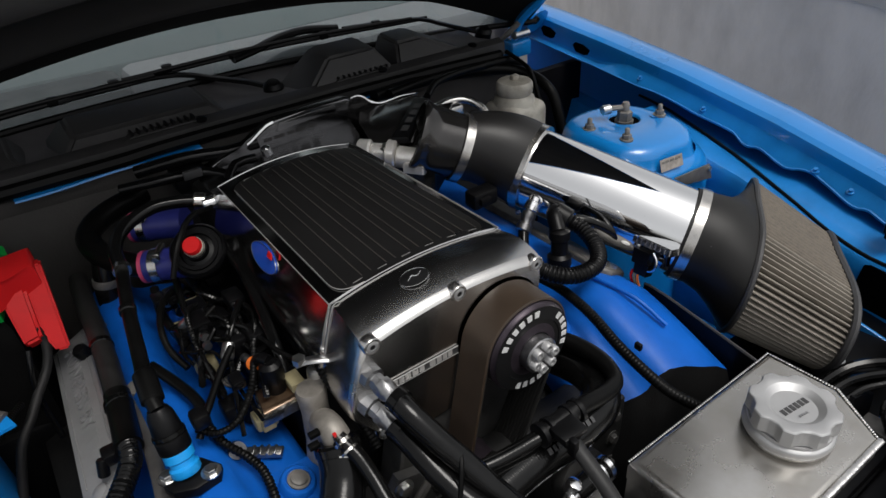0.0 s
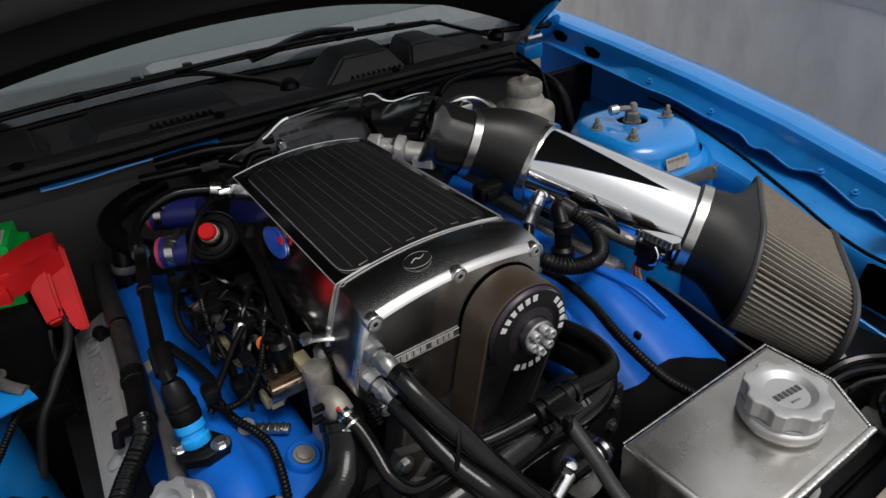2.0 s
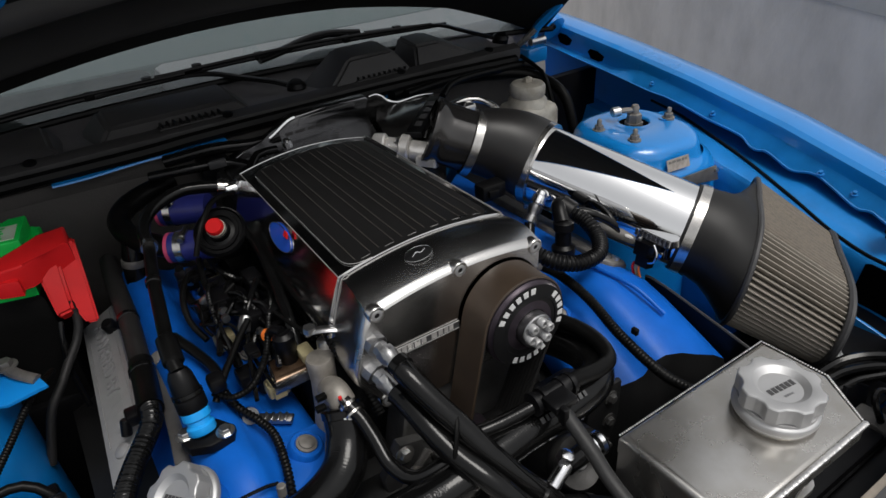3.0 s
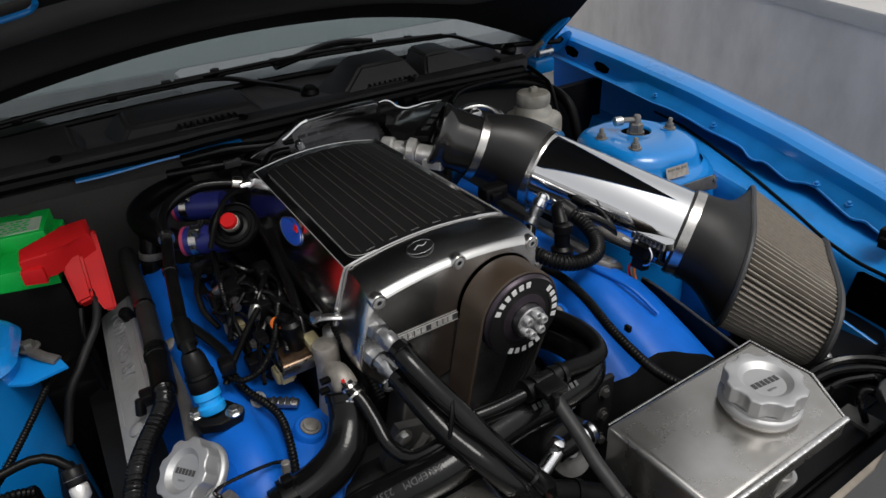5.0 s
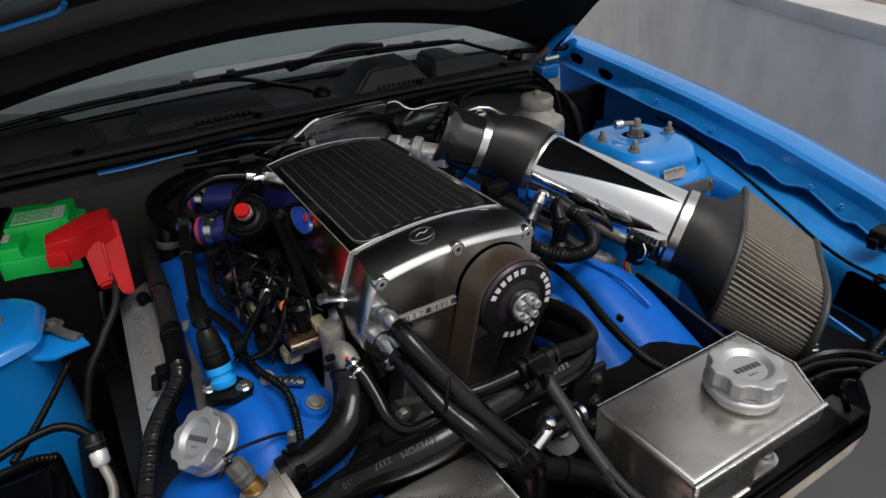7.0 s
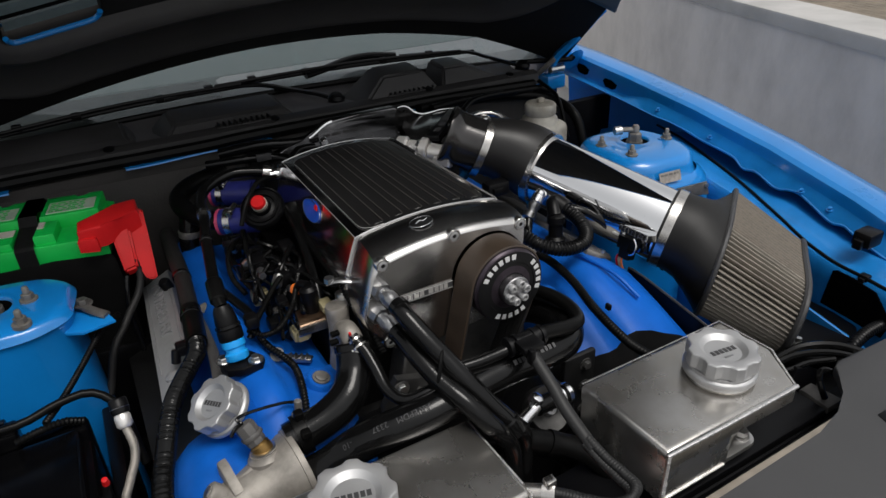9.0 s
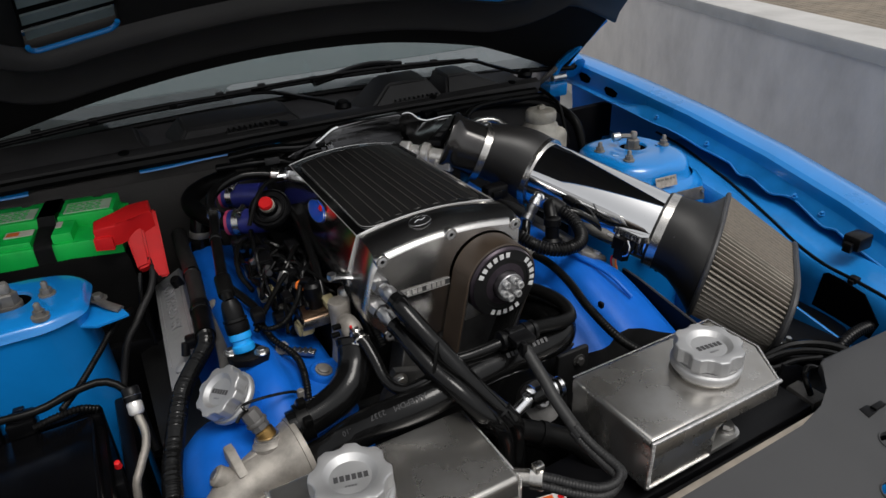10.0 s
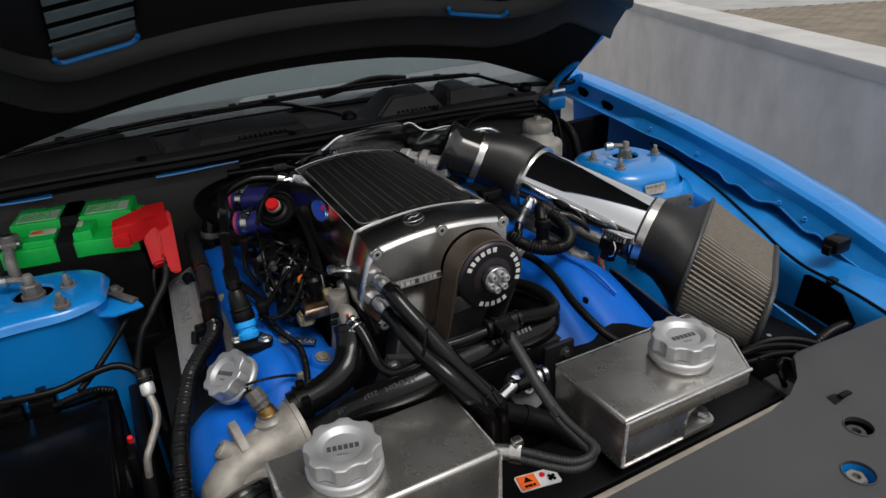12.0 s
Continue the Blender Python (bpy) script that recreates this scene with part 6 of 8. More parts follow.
# ---- battery corner ----
def battery():
    root = thing("battery", (-0.437, 0.46, 0.70), "green topped car battery with pale labels and black strap", "battery")
    bo, bu, bv = Vector((-0.5270, 0.4200, 0)), Vector((0.984, -0.18, 0)).normalized(), Vector((0.18, 0.984, 0)).normalized()
    W, D = 0.191, 0.132

    def slab(poly, z0, z1, bev=0.002):
        return prism(poly, bo + Vector((0, 0, z0)), bu, bv, z1 - z0, bev)

    def rect(a0, a1, b0, b1):
        return [(a0, b0), (a1, b0), (a1, b1), (a0, b1)]
    part("case", slab(rect(0.004, W - 0.004, 0.004, D - 0.004), 0.68, 0.836), M_PLASTIC, root, "black battery case")
    lid = part("lid", slab([(0, 0), (W, 0), (W, D), (W - 0.012, D), (W - 0.014, D + 0.004), (0.014, D + 0.004), (0.012, D), (0, D)], 0.830, 0.858, 0.003), M_GREEN, root, "bright green lid")
    for a0, a1 in ((0.006, 0.078), (0.104, W - 0.010)):
        nt = a0 + 0.62 * (a1 - a0)
        part("raised_deck", slab([(a0, 0.056), (a1, 0.056), (a1, D - 0.004), (nt + 0.008, D - 0.004), (nt + 0.007, D - 0.018), (nt - 0.007, D - 0.018), (nt - 0.008, D - 0.004), (a0, D - 0.004)], 0.858, 0.879, 0.003), M_GREEN, lid)
        part("deck_label", slab(rect(a0 + 0.008, a1 - 0.006, 0.062, D - 0.030), 0.8790, 0.8800, 0.0), M_LABEL, lid, "pale printed label")
        for k in range(5):
            o = bo + bu * (a0 + 0.011) + bv * (0.0655 + k * 0.0072) + Vector((0, 0, 0.8800))
            bars(lid, o, bu, bv, [w * (a1 - a0) / 0.075 for w in ((0.006, 0.010, 0.004, 0.008, 0.005), (0.012, 0.005, 0.009, 0.006))[k % 2]], 0.0036, M_GREEN, 0.45)
    part("front_step", slab(rect(0.032, 0.074, 0.006, 0.054), 0.857, 0.867, 0.003), M_GREEN, lid)
    part("front_step", slab(rect(0.102, 0.128, 0.006, 0.054), 0.857, 0.872, 0.003), M_GREEN, lid)
    part("paper_label", slab(rect(0.036, 0.073, 0.030, 0.050), 0.8670, 0.8682, 0.0), M_PAPER, lid, "white warning label")
    part("label_patch", slab(rect(0.038, 0.054, 0.034, 0.046), 0.8682, 0.8688, 0.0), M_ORANGE, lid)
    part("paper_label", slab(rect(0.104, 0.112, 0.030, 0.050), 0.8720, 0.8732, 0.0), M_PAPER, lid)
    strap = thing("battery_strap", bo + bu * 0.09 + Vector((0, 0, 0.70)), "black webbing hold-down strap over the battery", "strap")
    sp = loft([[bo + bu * 0.0775 + bv * v + Vector((0, 0, z)), bo + bu * 0.1015 + bv * v + Vector((0, 0, z))] for v, z in ((-0.003, 0.78), (-0.003, 0.856), (0.003, 0.862), (0.050, 0.869), (0.058, 0.8815), (D - 0.006, 0.8815), (D + 0.006, 0.868), (D + 0.007, 0.80))])
    bmesh.ops.solidify(sp, geom=list(sp.faces), thickness=0.0016)
    part("webbing", sp, M_STRAP, strap)
    neg = thing("battery_clamp", (-0.512, 0.385, 0.860), "corroded lead battery terminal clamp", "terminal")
    part("post", lathe([(0.0088, -0.004), (0.0080, 0.018), (0, 0.018)], (-0.5120, 0.4400, 0.860), (0, 0, 1), 16), M_BOLT, neg)
    part("clamp_ring", join(lathe([(0.0090, 0.002), (0.0150, 0.002), (0.0150, 0.015), (0.0090, 0.015)], (-0.5120, 0.4400, 0.860), (0, 0, 1), 20), box(-0.520, -0.502, 0.412, 0.432, 0.862, 0.874, 0.002), box(-0.518, -0.505, 0.392, 0.414, 0.852, 0.870, 0.003)), M_DUST, neg)
    part("clamp_bolt", rod((-0.524, 0.424, 0.868), (-0.496, 0.420, 0.868), 0.0042, 8, 0.001), M_BOLT, neg)
    part("ground_cable", tube([(-0.512, 0.402, 0.862), (-0.511, 0.388, 0.850), (-0.509, 0.380, 0.82), (-0.508, 0.378, 0.74)], 0.0078, 10, 0.01), M_DUST, neg)
    boot = thing("terminal_cover", (-0.315, 0.39, 0.80), "red plastic positive terminal cover with cable spout", "terminal cover")
    hood_poly = [(-0.370, 0.366), (-0.340, 0.362), (-0.318, 0.374), (-0.290, 0.378), (-0.288, 0.424), (-0.320, 0.424), (-0.336, 0.404), (-0.368, 0.396)]
    part("cap", prism(hood_poly, (0, 0.006, 0.850), (1, 0, 0.05), (0, 1, 0.05), 0.031, 0.004, 3), M_RED, boot)
    part("tongue", prism([(-0.374, 0.366), (-0.350, 0.356), (-0.346, 0.384), (-0.368, 0.396)], (0, 0.004, 0.848), (1, 0, 0), (0, 1, 0), 0.020, 0.004), M_RED, boot)
    sp = loft([[(-0.334, 0.392, 0.874), (-0.306, 0.394, 0.878), (-0.304, 0.402, 0.856), (-0.332, 0.40, 0.852)],
               [(-0.331, 0.362, 0.842), (-0.309, 0.362, 0.845), (-0.307, 0.372, 0.826), (-0.329, 0.372, 0.823)],
               [(-0.329, 0.346, 0.816), (-0.311, 0.346, 0.819), (-0.309, 0.357, 0.804), (-0.327, 0.357, 0.802)]], closed=True, cap=True)
    bmesh.ops.bevel(sp, geom=list(sp.edges), offset=0.003, segments=2, affect="EDGES")
    part("spout", sp, M_RED, boot)
    fl = loft([[(-0.328, 0.402, 0.878), (-0.284, 0.396, 0.879), (-0.283, 0.422, 0.872), (-0.327, 0.422, 0.872)],
               [(-0.320, 0.372, 0.842), (-0.287, 0.367, 0.840), (-0.286, 0.382, 0.832), (-0.319, 0.384, 0.834)],
               [(-0.304, 0.341, 0.798), (-0.291, 0.340, 0.796), (-0.290, 0.348, 0.792), (-0.303, 0.349, 0.793)]], closed=True, cap=True)
    bmesh.ops.bevel(fl, geom=list(fl.edges), offset=0.0025, segments=2, affect="EDGES")
    part("side_flap", fl, M_RED, boot)
    c = thing("battery_cable", (-0.33, 0.30, 0.70), "black battery cables dropping from the terminal cover", "cable")
    part("cable", tube([(-0.315, 0.357, 0.826), (-0.311, 0.357, 0.812), (-0.3125, 0.351, 0.797), (-0.321, 0.342, 0.780), (-0.337, 0.326, 0.765), (-0.352, 0.310, 0.750), (-0.370, 0.292, 0.733), (-0.39, 0.27, 0.68)], 0.0052, 12, 0.008), M_LOOM, c)
    part("cable", tube([(-0.328, 0.344, 0.810), (-0.334, 0.332, 0.79), (-0.338, 0.33, 0.76), (-0.335, 0.32, 0.70)], 0.0032, 10, 0.01), M_RUBBER, c)
    tray = thing("battery_tray", (-0.44, 0.44, 0.50), "black plastic battery tray and heat wrap", "battery tray")
    part("tray", box(-0.58, -0.30, 0.372, 0.545, 0.50, 0.685, 0.01), M_PLASTIC, tray)
    rows = []
    for k, z in enumerate((0.62, 0.72, 0.80, 0.824, 0.832)):
        g = (0.012, 0.010, 0.007, 0.005, 0.001)[k]
        rows.append([bo + bu * a + bv * b + Vector((0, 0, z + 0.003 * math.sin(40 * a + k))) for a, b in ((-g, 0.10), (-g, -g), (0.06, -g - 0.004), (0.12, -g), (W + g, -g), (W + g, 0.06), (W + g, D))])
    part("wrap", loft(rows), M_WRAP, tray, "black fabric heat wrap")


battery()


def fuse_box():
    root = thing("fuse_box", (-0.48, -0.02, 0.60), "black plastic fuse box with wiring along its edge", "fuse box")
    part("box", box(-0.640, -0.408, -0.22, 0.116, 0.60, 0.745, 0.008), M_FUSE, root)
    part("lid", box(-0.634, -0.416, -0.21, 0.112, 0.744, 0.764, 0.006), M_FUSE, root)
    part("lid_rib", box(-0.420, -0.416, -0.18, 0.09, 0.763, 0.766, 0.001), M_FUSE, root)
    part("catch", box(-0.412, -0.400, 0.02, 0.05, 0.69, 0.73, 0.003), M_PLASTIC, root)
    w = thing("wiring_loom", (-0.46, 0.12, 0.72), "black taped wiring loom beside the fuse box", "wiring")
    part("trunk", tube([(-0.62, 0.146, 0.780), (-0.54, 0.128, 0.786), (-0.47, 0.122, 0.784), (-0.430, 0.134, 0.786), (-0.395, 0.136, 0.784), (-0.372, 0.118, 0.760), (-0.365, 0.09, 0.70)], 0.0048, 10, 0.01), M_RUBBER_M, w)
    part("convoluted_branch", tube([(-0.445, 0.120, 0.776), (-0.425, 0.158, 0.776), (-0.400, 0.205, 0.782), (-0.372, 0.255, 0.792), (-0.352, 0.30, 0.78)], 0.0042, 10, rib=(0.0036, 0.22)), M_RUBBER_M, w)
    part("convoluted_branch", tube([(-0.475, 0.112, 0.770), (-0.450, 0.116, 0.772), (-0.428, 0.120, 0.770), (-0.412, 0.124, 0.760)], 0.0050, 10, rib=(0.004, 0.22)), M_RUBBER_M, w)
    for k, dx in enumerate((-0.60, -0.568, -0.535, -0.50)):
        part("plug", join(box(dx, dx + 0.029, 0.112, 0.152 - 0.004 * k, 0.744, 0.778 + 0.003 * (k % 2), 0.003), box(dx + 0.008, dx + 0.020, 0.118, 0.14, 0.778, 0.786, 0.002)), M_FUSE, w)
    # Added black box hides the blue tower foot in the dark gap.
    part("added_dark_tray", box(-0.640, -0.408, 0.114, 0.140, 0.60, 0.758, 0.006), M_FUSE, w)
    part("indicator", lathe([(0.004, 0), (0.003, 0.008), (0, 0.009)], (-0.400, 0.022, 0.752), (0, -0.3, 1), 10), M_RED, w)
    a = thing("refrigerant_line", (-0.375, 0.05, 0.60), "bare aluminium refrigerant line with black service cap", "pipe")
    ca = Vector((-0.02, 0.62, 0.75)).normalized()
    fb = Vector((-0.371, 0.074, 0.770))
    part("tube", tube([fb + ca * 0.008, fb, (-0.368, 0.060, 0.757), (-0.371, 0.048, 0.745), (-0.382, 0.034, 0.730), (-0.392, 0.018, 0.708), (-0.395, 0.0, 0.61)], 0.0046, 12, 0.006), M_CAST, a)
    part("fitting", lathe([(0.0062, 0), (0.0085, 0.003), (0.0085, 0.013), (0.0072, 0.016)], fb, ca, 16), M_FLANGE, a)
    part("service_cap", lathe([(0.0088, 0), (0.0096, 0.002), (0.0096, 0.015), (0.008, 0.017), (0, 0.017)], fb + ca * 0.0155, ca, 18), M_PLASTIC, a)
    part("cap_line", lathe([(0.0097, 0.006), (0.0100, 0.0065), (0.0097, 0.007)], fb + ca * 0.0155, ca, 18), M_FIT, a)


fuse_box()


# ---- passenger bank: hoses, filler, injectors ----
def coil_loom():
    root = thing("coil_loom_hose", (-0.29, 0.2, 0.72), "black corrugated loom hose beside the coil cover", "hose")
    part("smooth_hose", tube([(-0.256, 0.47, 0.80), (-0.260, 0.40, 0.805), (-0.262, 0.31, 0.806), (-0.269, 0.22, 0.797), (-0.272, 0.195, 0.794)], 0.0112, 14, 0.012), M_LOOM, root)
    part("sleeve", tube([(-0.268, 0.225, 0.799), (-0.272, 0.19, 0.795), (-0.276, 0.148, 0.797)], 0.0128, 14, 0.008), M_RUBBER_M, root)
    part("corrugated_hose", tube([(-0.275, 0.156, 0.797), (-0.281, 0.126, 0.797), (-0.308, 0.087, 0.790), (-0.324, 0.055, 0.786), (-0.343, -0.010, 0.778), (-0.352, -0.045, 0.770), (-0.360, -0.10, 0.755), (-0.365, -0.16, 0.735)], 0.0104, 16, rib=(0.0034, 0.17)), M_RUBBER, root)
    part("p_clip", join(box(-0.300, -0.284, 0.150, 0.168, 0.782, 0.796, 0.003), rod((-0.304, 0.150, 0.776), (-0.300, 0.156, 0.792), 0.0055, 10, 0.001)), M_PLASTIC, root)
    part("fixing_clip", lathe([(0.0085, -0.010), (0.0085, 0.004), (0.006, 0.007), (0, 0.007)], (-0.2835, 0.350, 0.779), (-0.3, -0.3, 0.9), 16), M_PLASTIC, root, "round black clip")
    rail = thing("cover_rail", (-0.262, 0.25, 0.70), "dull grey rail along the valve cover edge", "rail")
    part("rail", tube([(-0.252, 0.43, 0.776), (-0.254, 0.30, 0.777), (-0.260, 0.15, 0.781), (-0.272, 0.05, 0.778)], 0.0072, 10, 0.02, flat=0.5), M_SENSOR, rail)


coil_loom()


def breather():
    root = thing("breather_hose", (-0.24, 0.08, 0.79), "black breather hose with bright blue connector on the valve cover", "breather hose")
    part("base_flange", prism([(-0.022, -0.006), (-0.014, -0.016), (0.005, -0.018), (0.024, -0.010), (0.026, 0.002), (0.010, 0.015), (-0.009, 0.016), (-0.022, 0.007)], (-0.241, 0.074, 0.797), (0.93, -0.3, 0), (0.3, 0.93, 0.06), 0.010, 0.003), M_PLASTIC, root)
    for q in ((-0.2260, 0.063, 0.8065), (-0.258, 0.082, 0.8055)):
        hexbolt(q, (0, 0, 1), 0.0058, 0.006, root)
    up = Vector((-0.03, 0.42, 0.9)).normalized()
    b = Vector((-0.2425, 0.076, 0.806))
    part("blue_connector", lathe([(0.0115, 0), (0.0130, 0.002), (0.0130, 0.008), (0.0108, 0.010), (0.0108, 0.014), (0.0130, 0.016), (0.0130, 0.023), (0.011, 0.025)], b, up, 28), M_CLIPBLUE, root, "bright blue quick connector")
    part("connector_body", lathe([(0.0115, 0.022), (0.0140, 0.025), (0.0140, 0.036), (0.0118, 0.038), (0.0128, 0.044), (0.0112, 0.058), (0.0085, 0.064)], b, up, 24), M_PLASTIC, root)
    part("connector_ring", lathe([(0.0142, 0.038), (0.0142, 0.0415), (0.0125, 0.0415)], b, up, 24), M_RUBBER, root)
    part("latch", box(-0.224, -0.208, 0.092, 0.110, 0.826, 0.842, 0.004), M_PLASTIC, root)
    e = b + up * 0.062
    part("hose", tube([e, (-0.2445, 0.122, 0.872), (-0.238, 0.165, 0.880), (-0.229, 0.225, 0.890), (-0.218, 0.283, 0.897)], 0.0070, 14, 0.01, r1=0.0064), M_RUBBER_M, root)
    part("collar", rod((-0.2445, 0.110, 0.8655), (-0.2420, 0.140, 0.8765), 0.0098, 18, 0.002), M_RUBBER_M, root)
    part("spring_clip", lathe([(0.0070, -0.003), (0.0092, -0.003), (0.0092, 0.004), (0.0070, 0.004)], (-0.2175, 0.285, 0.8975), (0.16, 0.95, 0.12), 20), M_STEEL, root)
    part("crossover", tube([(-0.218, 0.283, 0.897), (-0.214, 0.318, 0.905), (-0.196, 0.345, 0.912), (-0.16, 0.360, 0.917), (-0.125, 0.356, 0.914), (-0.098, 0.346, 0.908)], 0.0075, 12, 0.008), M_RUBBER, root)
    part("end_clip", rod((-0.116, 0.353, 0.912), (-0.104, 0.349, 0.909), 0.0105, 14, 0.001), M_STEEL, root)


breather()


def bypass_unit():
    root = thing("bypass_actuator", (-0.146, 0.29, 0.84), "black bypass actuator can with a red centre cap", "actuator")
    ax = Vector((-0.35, -0.55, 0.75)).normalized()
    c = Vector((-0.140, 0.290, 0.886))
    part("can", lathe([(0.019, -0.032), (0.027, -0.026), (0.028, -0.007), (0.0310, -0.006), (0.0310, -0.001), (0.0285, 0.002), (0.027, -0.001), (0.0235, -0.001), (0.023, 0.002), (0.019, 0.002), (0.018, -0.001), (0.0135, 0.0), (0.0128, 0.008), (0, 0.008)], c, ax, 40), M_PLASTIC, root)
    part("cap_ring", lathe([(0.0112, 0.007), (0.0112, 0.013), (0.0098, 0.014)], c, ax, 28), M_OFFWHITE, root)
    part("red_cap", lathe([(0.0102, 0.008), (0.0102, 0.018), (0.0088, 0.020), (0, 0.020)], c, ax, 28), M_RED, root, "red centre cap")
    part("vacuum_line", tube([(-0.176, 0.268, 0.876), (-0.160, 0.282, 0.902), (-0.135, 0.305, 0.918), (-0.105, 0.325, 0.912)], 0.0032, 8, 0.006), M_RUBBER_M, root)
    part("stalk", rod(c - ax * 0.03, c - ax * 0.06, 0.014, 14), M_PLASTIC, root)
    for y, z, xa, xb in ((0.352, 0.846, -0.187, -0.125), (0.440, 0.855, -0.174, -0.120)):
        h = thing("blue_hose", (xa, y, z - 0.02), "dark blue silicone hose with steel clamp", "hose", "blue coolant hoses")
        a, b = Vector((xa, y + 0.012, z)), Vector((xb, y - 0.03, z + 0.006))
        part("hose", lathe([(0.0187, 0), (0.0190, 0.002), (0.0190, (b - a).length)], a, b - a, 32), M_DKBLUE, h)
        part("lining", lathe([(0.0160, -0.0015), (0.0194, -0.0015), (0.0194, 0.003), (0.0160, 0.003)], a, b - a, 32), M_PINK, h, "red hose lining at the cut end")
        band(a + (b - a).normalized() * 0.016, b - a, 0.0194, 0.010, h, screw=(0.2, -0.3, 1))
    e = thing("heater_elbow", (-0.22, 0.42, 0.80), "large black rubber elbow hose at the firewall", "hose")
    part("elbow", tube([(-0.182, 0.362, 0.846), (-0.205, 0.385, 0.848), (-0.226, 0.430, 0.852), (-0.224, 0.475, 0.856), (-0.192, 0.508, 0.860), (-0.14, 0.528, 0.862)], 0.0145, 16, 0.012), M_RUBBER_M, e)
    part("elbow_foot", tube([(-0.222, 0.415, 0.842), (-0.230, 0.41, 0.81), (-0.234, 0.405, 0.76)], 0.0155, 14, 0.012), M_RUBBER, e)
    part("tin_band", lathe([(0.0160, 0), (0.0165, 0.001), (0.0165, 0.009), (0.0160, 0.010)], (-0.229, 0.411, 0.814), (0.15, 0.08, 1), 28), M_CASTBK, e)


bypass_unit()


def fuel_side():
    """Injectors, rail, plugs and wires in the gap beside the supercharger."""
    r = thing("fuel_rail", (-0.145, 0.2, 0.77), "dark fuel rail with injectors and brass fitting", "fuel rail")
    part("rail", tube([(-0.140, 0.40, 0.812), (-0.142, 0.25, 0.808), (-0.143, 0.12, 0.802)], 0.0095, 12, 0.02), M_BLOCK, r)
    for y in (0.135, 0.21, 0.285, 0.355):
        part("injector", lathe([(0.007, 0), (0.0085, 0.004), (0.0085, 0.022), (0.006, 0.026), (0.006, 0.036)], (-0.150, y, 0.800), (-0.55, -0.05, -0.8), 14), M_PLASTIC, r)
        part("injector_plug", box(-0.192, -0.170, y - 0.012, y + 0.010, 0.788, 0.806, 0.003), M_YELLOW if y in (0.21, 0.285) else M_PLASTIC, r)
    s = thing("fuel_sensor", (-0.145, 0.10, 0.79), "dark sensor on a polished bracket with a bronze base", "sensor")
    part("bracket", prism([(-0.168, 0.086), (-0.124, 0.086), (-0.118, 0.118), (-0.162, 0.124)], (0, 0, 0.800), (1, 0, 0), (0, 1, 0), 0.012, 0.004), M_POLISH, s, "polished bracket")
    part("base_plate", prism([(-0.164, 0.092), (-0.130, 0.092), (-0.126, 0.116), (-0.160, 0.120)], (0, 0, 0.8125), (1, 0, 0), (0, 1, 0), 0.004, 0.001), M_BRONZE, s, "bronze coloured plate")
    part("body", lathe([(0.009, 0), (0.009, 0.010), (0.011, 0.014), (0.011, 0.030), (0.007, 0.034), (0, 0.034)], (-0.142, 0.108, 0.816), (0.0, 0.1, 1), 20), M_PLASTIC, s)
    part("orange_seal", lathe([(0.0058, 0), (0.0072, 0.001), (0.0072, 0.004), (0.0058, 0.005)], (-0.1500, 0.132, 0.838), (-0.6, -0.6, 0.5), 18), M_ORPLASTIC, s, "orange seal ring")
    part("elbow", tube([(-0.142, 0.112, 0.850), (-0.146, 0.122, 0.849), (-0.149, 0.131, 0.840)], 0.0058, 10, 0.004), M_PLASTIC, s)
    p = thing("cable_plug", (-0.154, 0.115, 0.77), "yellowed plastic connector on a wire", "connector", "yellowed connectors")
    part("housing", box(-0.173, -0.151, 0.093, 0.112, 0.788, 0.803, 0.003), M_YELLOW, p)
    part("latch", join(box(-0.169, -0.156, 0.088, 0.094, 0.791, 0.801, 0.001), box(-0.170, -0.167, 0.095, 0.108, 0.802, 0.806, 0.001), box(-0.159, -0.156, 0.095, 0.108, 0.802, 0.806, 0.001)), M_YELLOW, p)
    p2 = thing("cable_plug", (-0.155, 0.29, 0.80), "yellowed plastic connector among black wires", "connector", "yellowed connectors")
    part("housing", box(-0.172, -0.150, 0.272, 0.296, 0.812, 0.828, 0.003), M_YELLOW, p2)
    w = thing("injector_loom", (-0.18, 0.18, 0.78), "tangled black injector wiring loom", "wiring")
    def lay(pts, rad, rib, m):
        part("convoluted_wire" if rib else "wire", tube(pts, rad * 0.85, 10, 0.007, rib), m, w)
    lay([(-0.112, 0.300, 0.880), (-0.110, 0.25, 0.872), (-0.116, 0.19, 0.856), (-0.124, 0.14, 0.838), (-0.128, 0.115, 0.815)], 0.0075, None, M_RUBBER)
    lay([(-0.104, 0.26, 0.858), (-0.106, 0.19, 0.846), (-0.108, 0.12, 0.836), (-0.112, 0.085, 0.845)], 0.005, None, M_RUBBER)
    lay([(-0.178, 0.300, 0.842), (-0.192, 0.28, 0.846), (-0.205, 0.252, 0.840), (-0.208, 0.225, 0.825), (-0.20, 0.20, 0.812)], 0.0042, None, M_RUBBER_M)
    lay([(-0.160, 0.165, 0.842), (-0.176, 0.150, 0.836), (-0.196, 0.128, 0.828), (-0.210, 0.112, 0.822), (-0.222, 0.100, 0.812)], 0.0042, None, M_RUBBER_M)
    lay([(-0.222, 0.104, 0.822), (-0.207, 0.094, 0.814), (-0.186, 0.094, 0.818), (-0.165, 0.108, 0.832), (-0.152, 0.128, 0.842)], 0.0044, (0.0035, 0.22), M_RUBBER_M)
    lay([(-0.212, 0.130, 0.810), (-0.205, 0.10, 0.796), (-0.192, 0.078, 0.786), (-0.186, 0.055, 0.782), (-0.190, 0.020, 0.778), (-0.199, -0.015, 0.766), (-0.206, -0.042, 0.752)], 0.0055, (0.0042, 0.2), M_RUBBER_M)
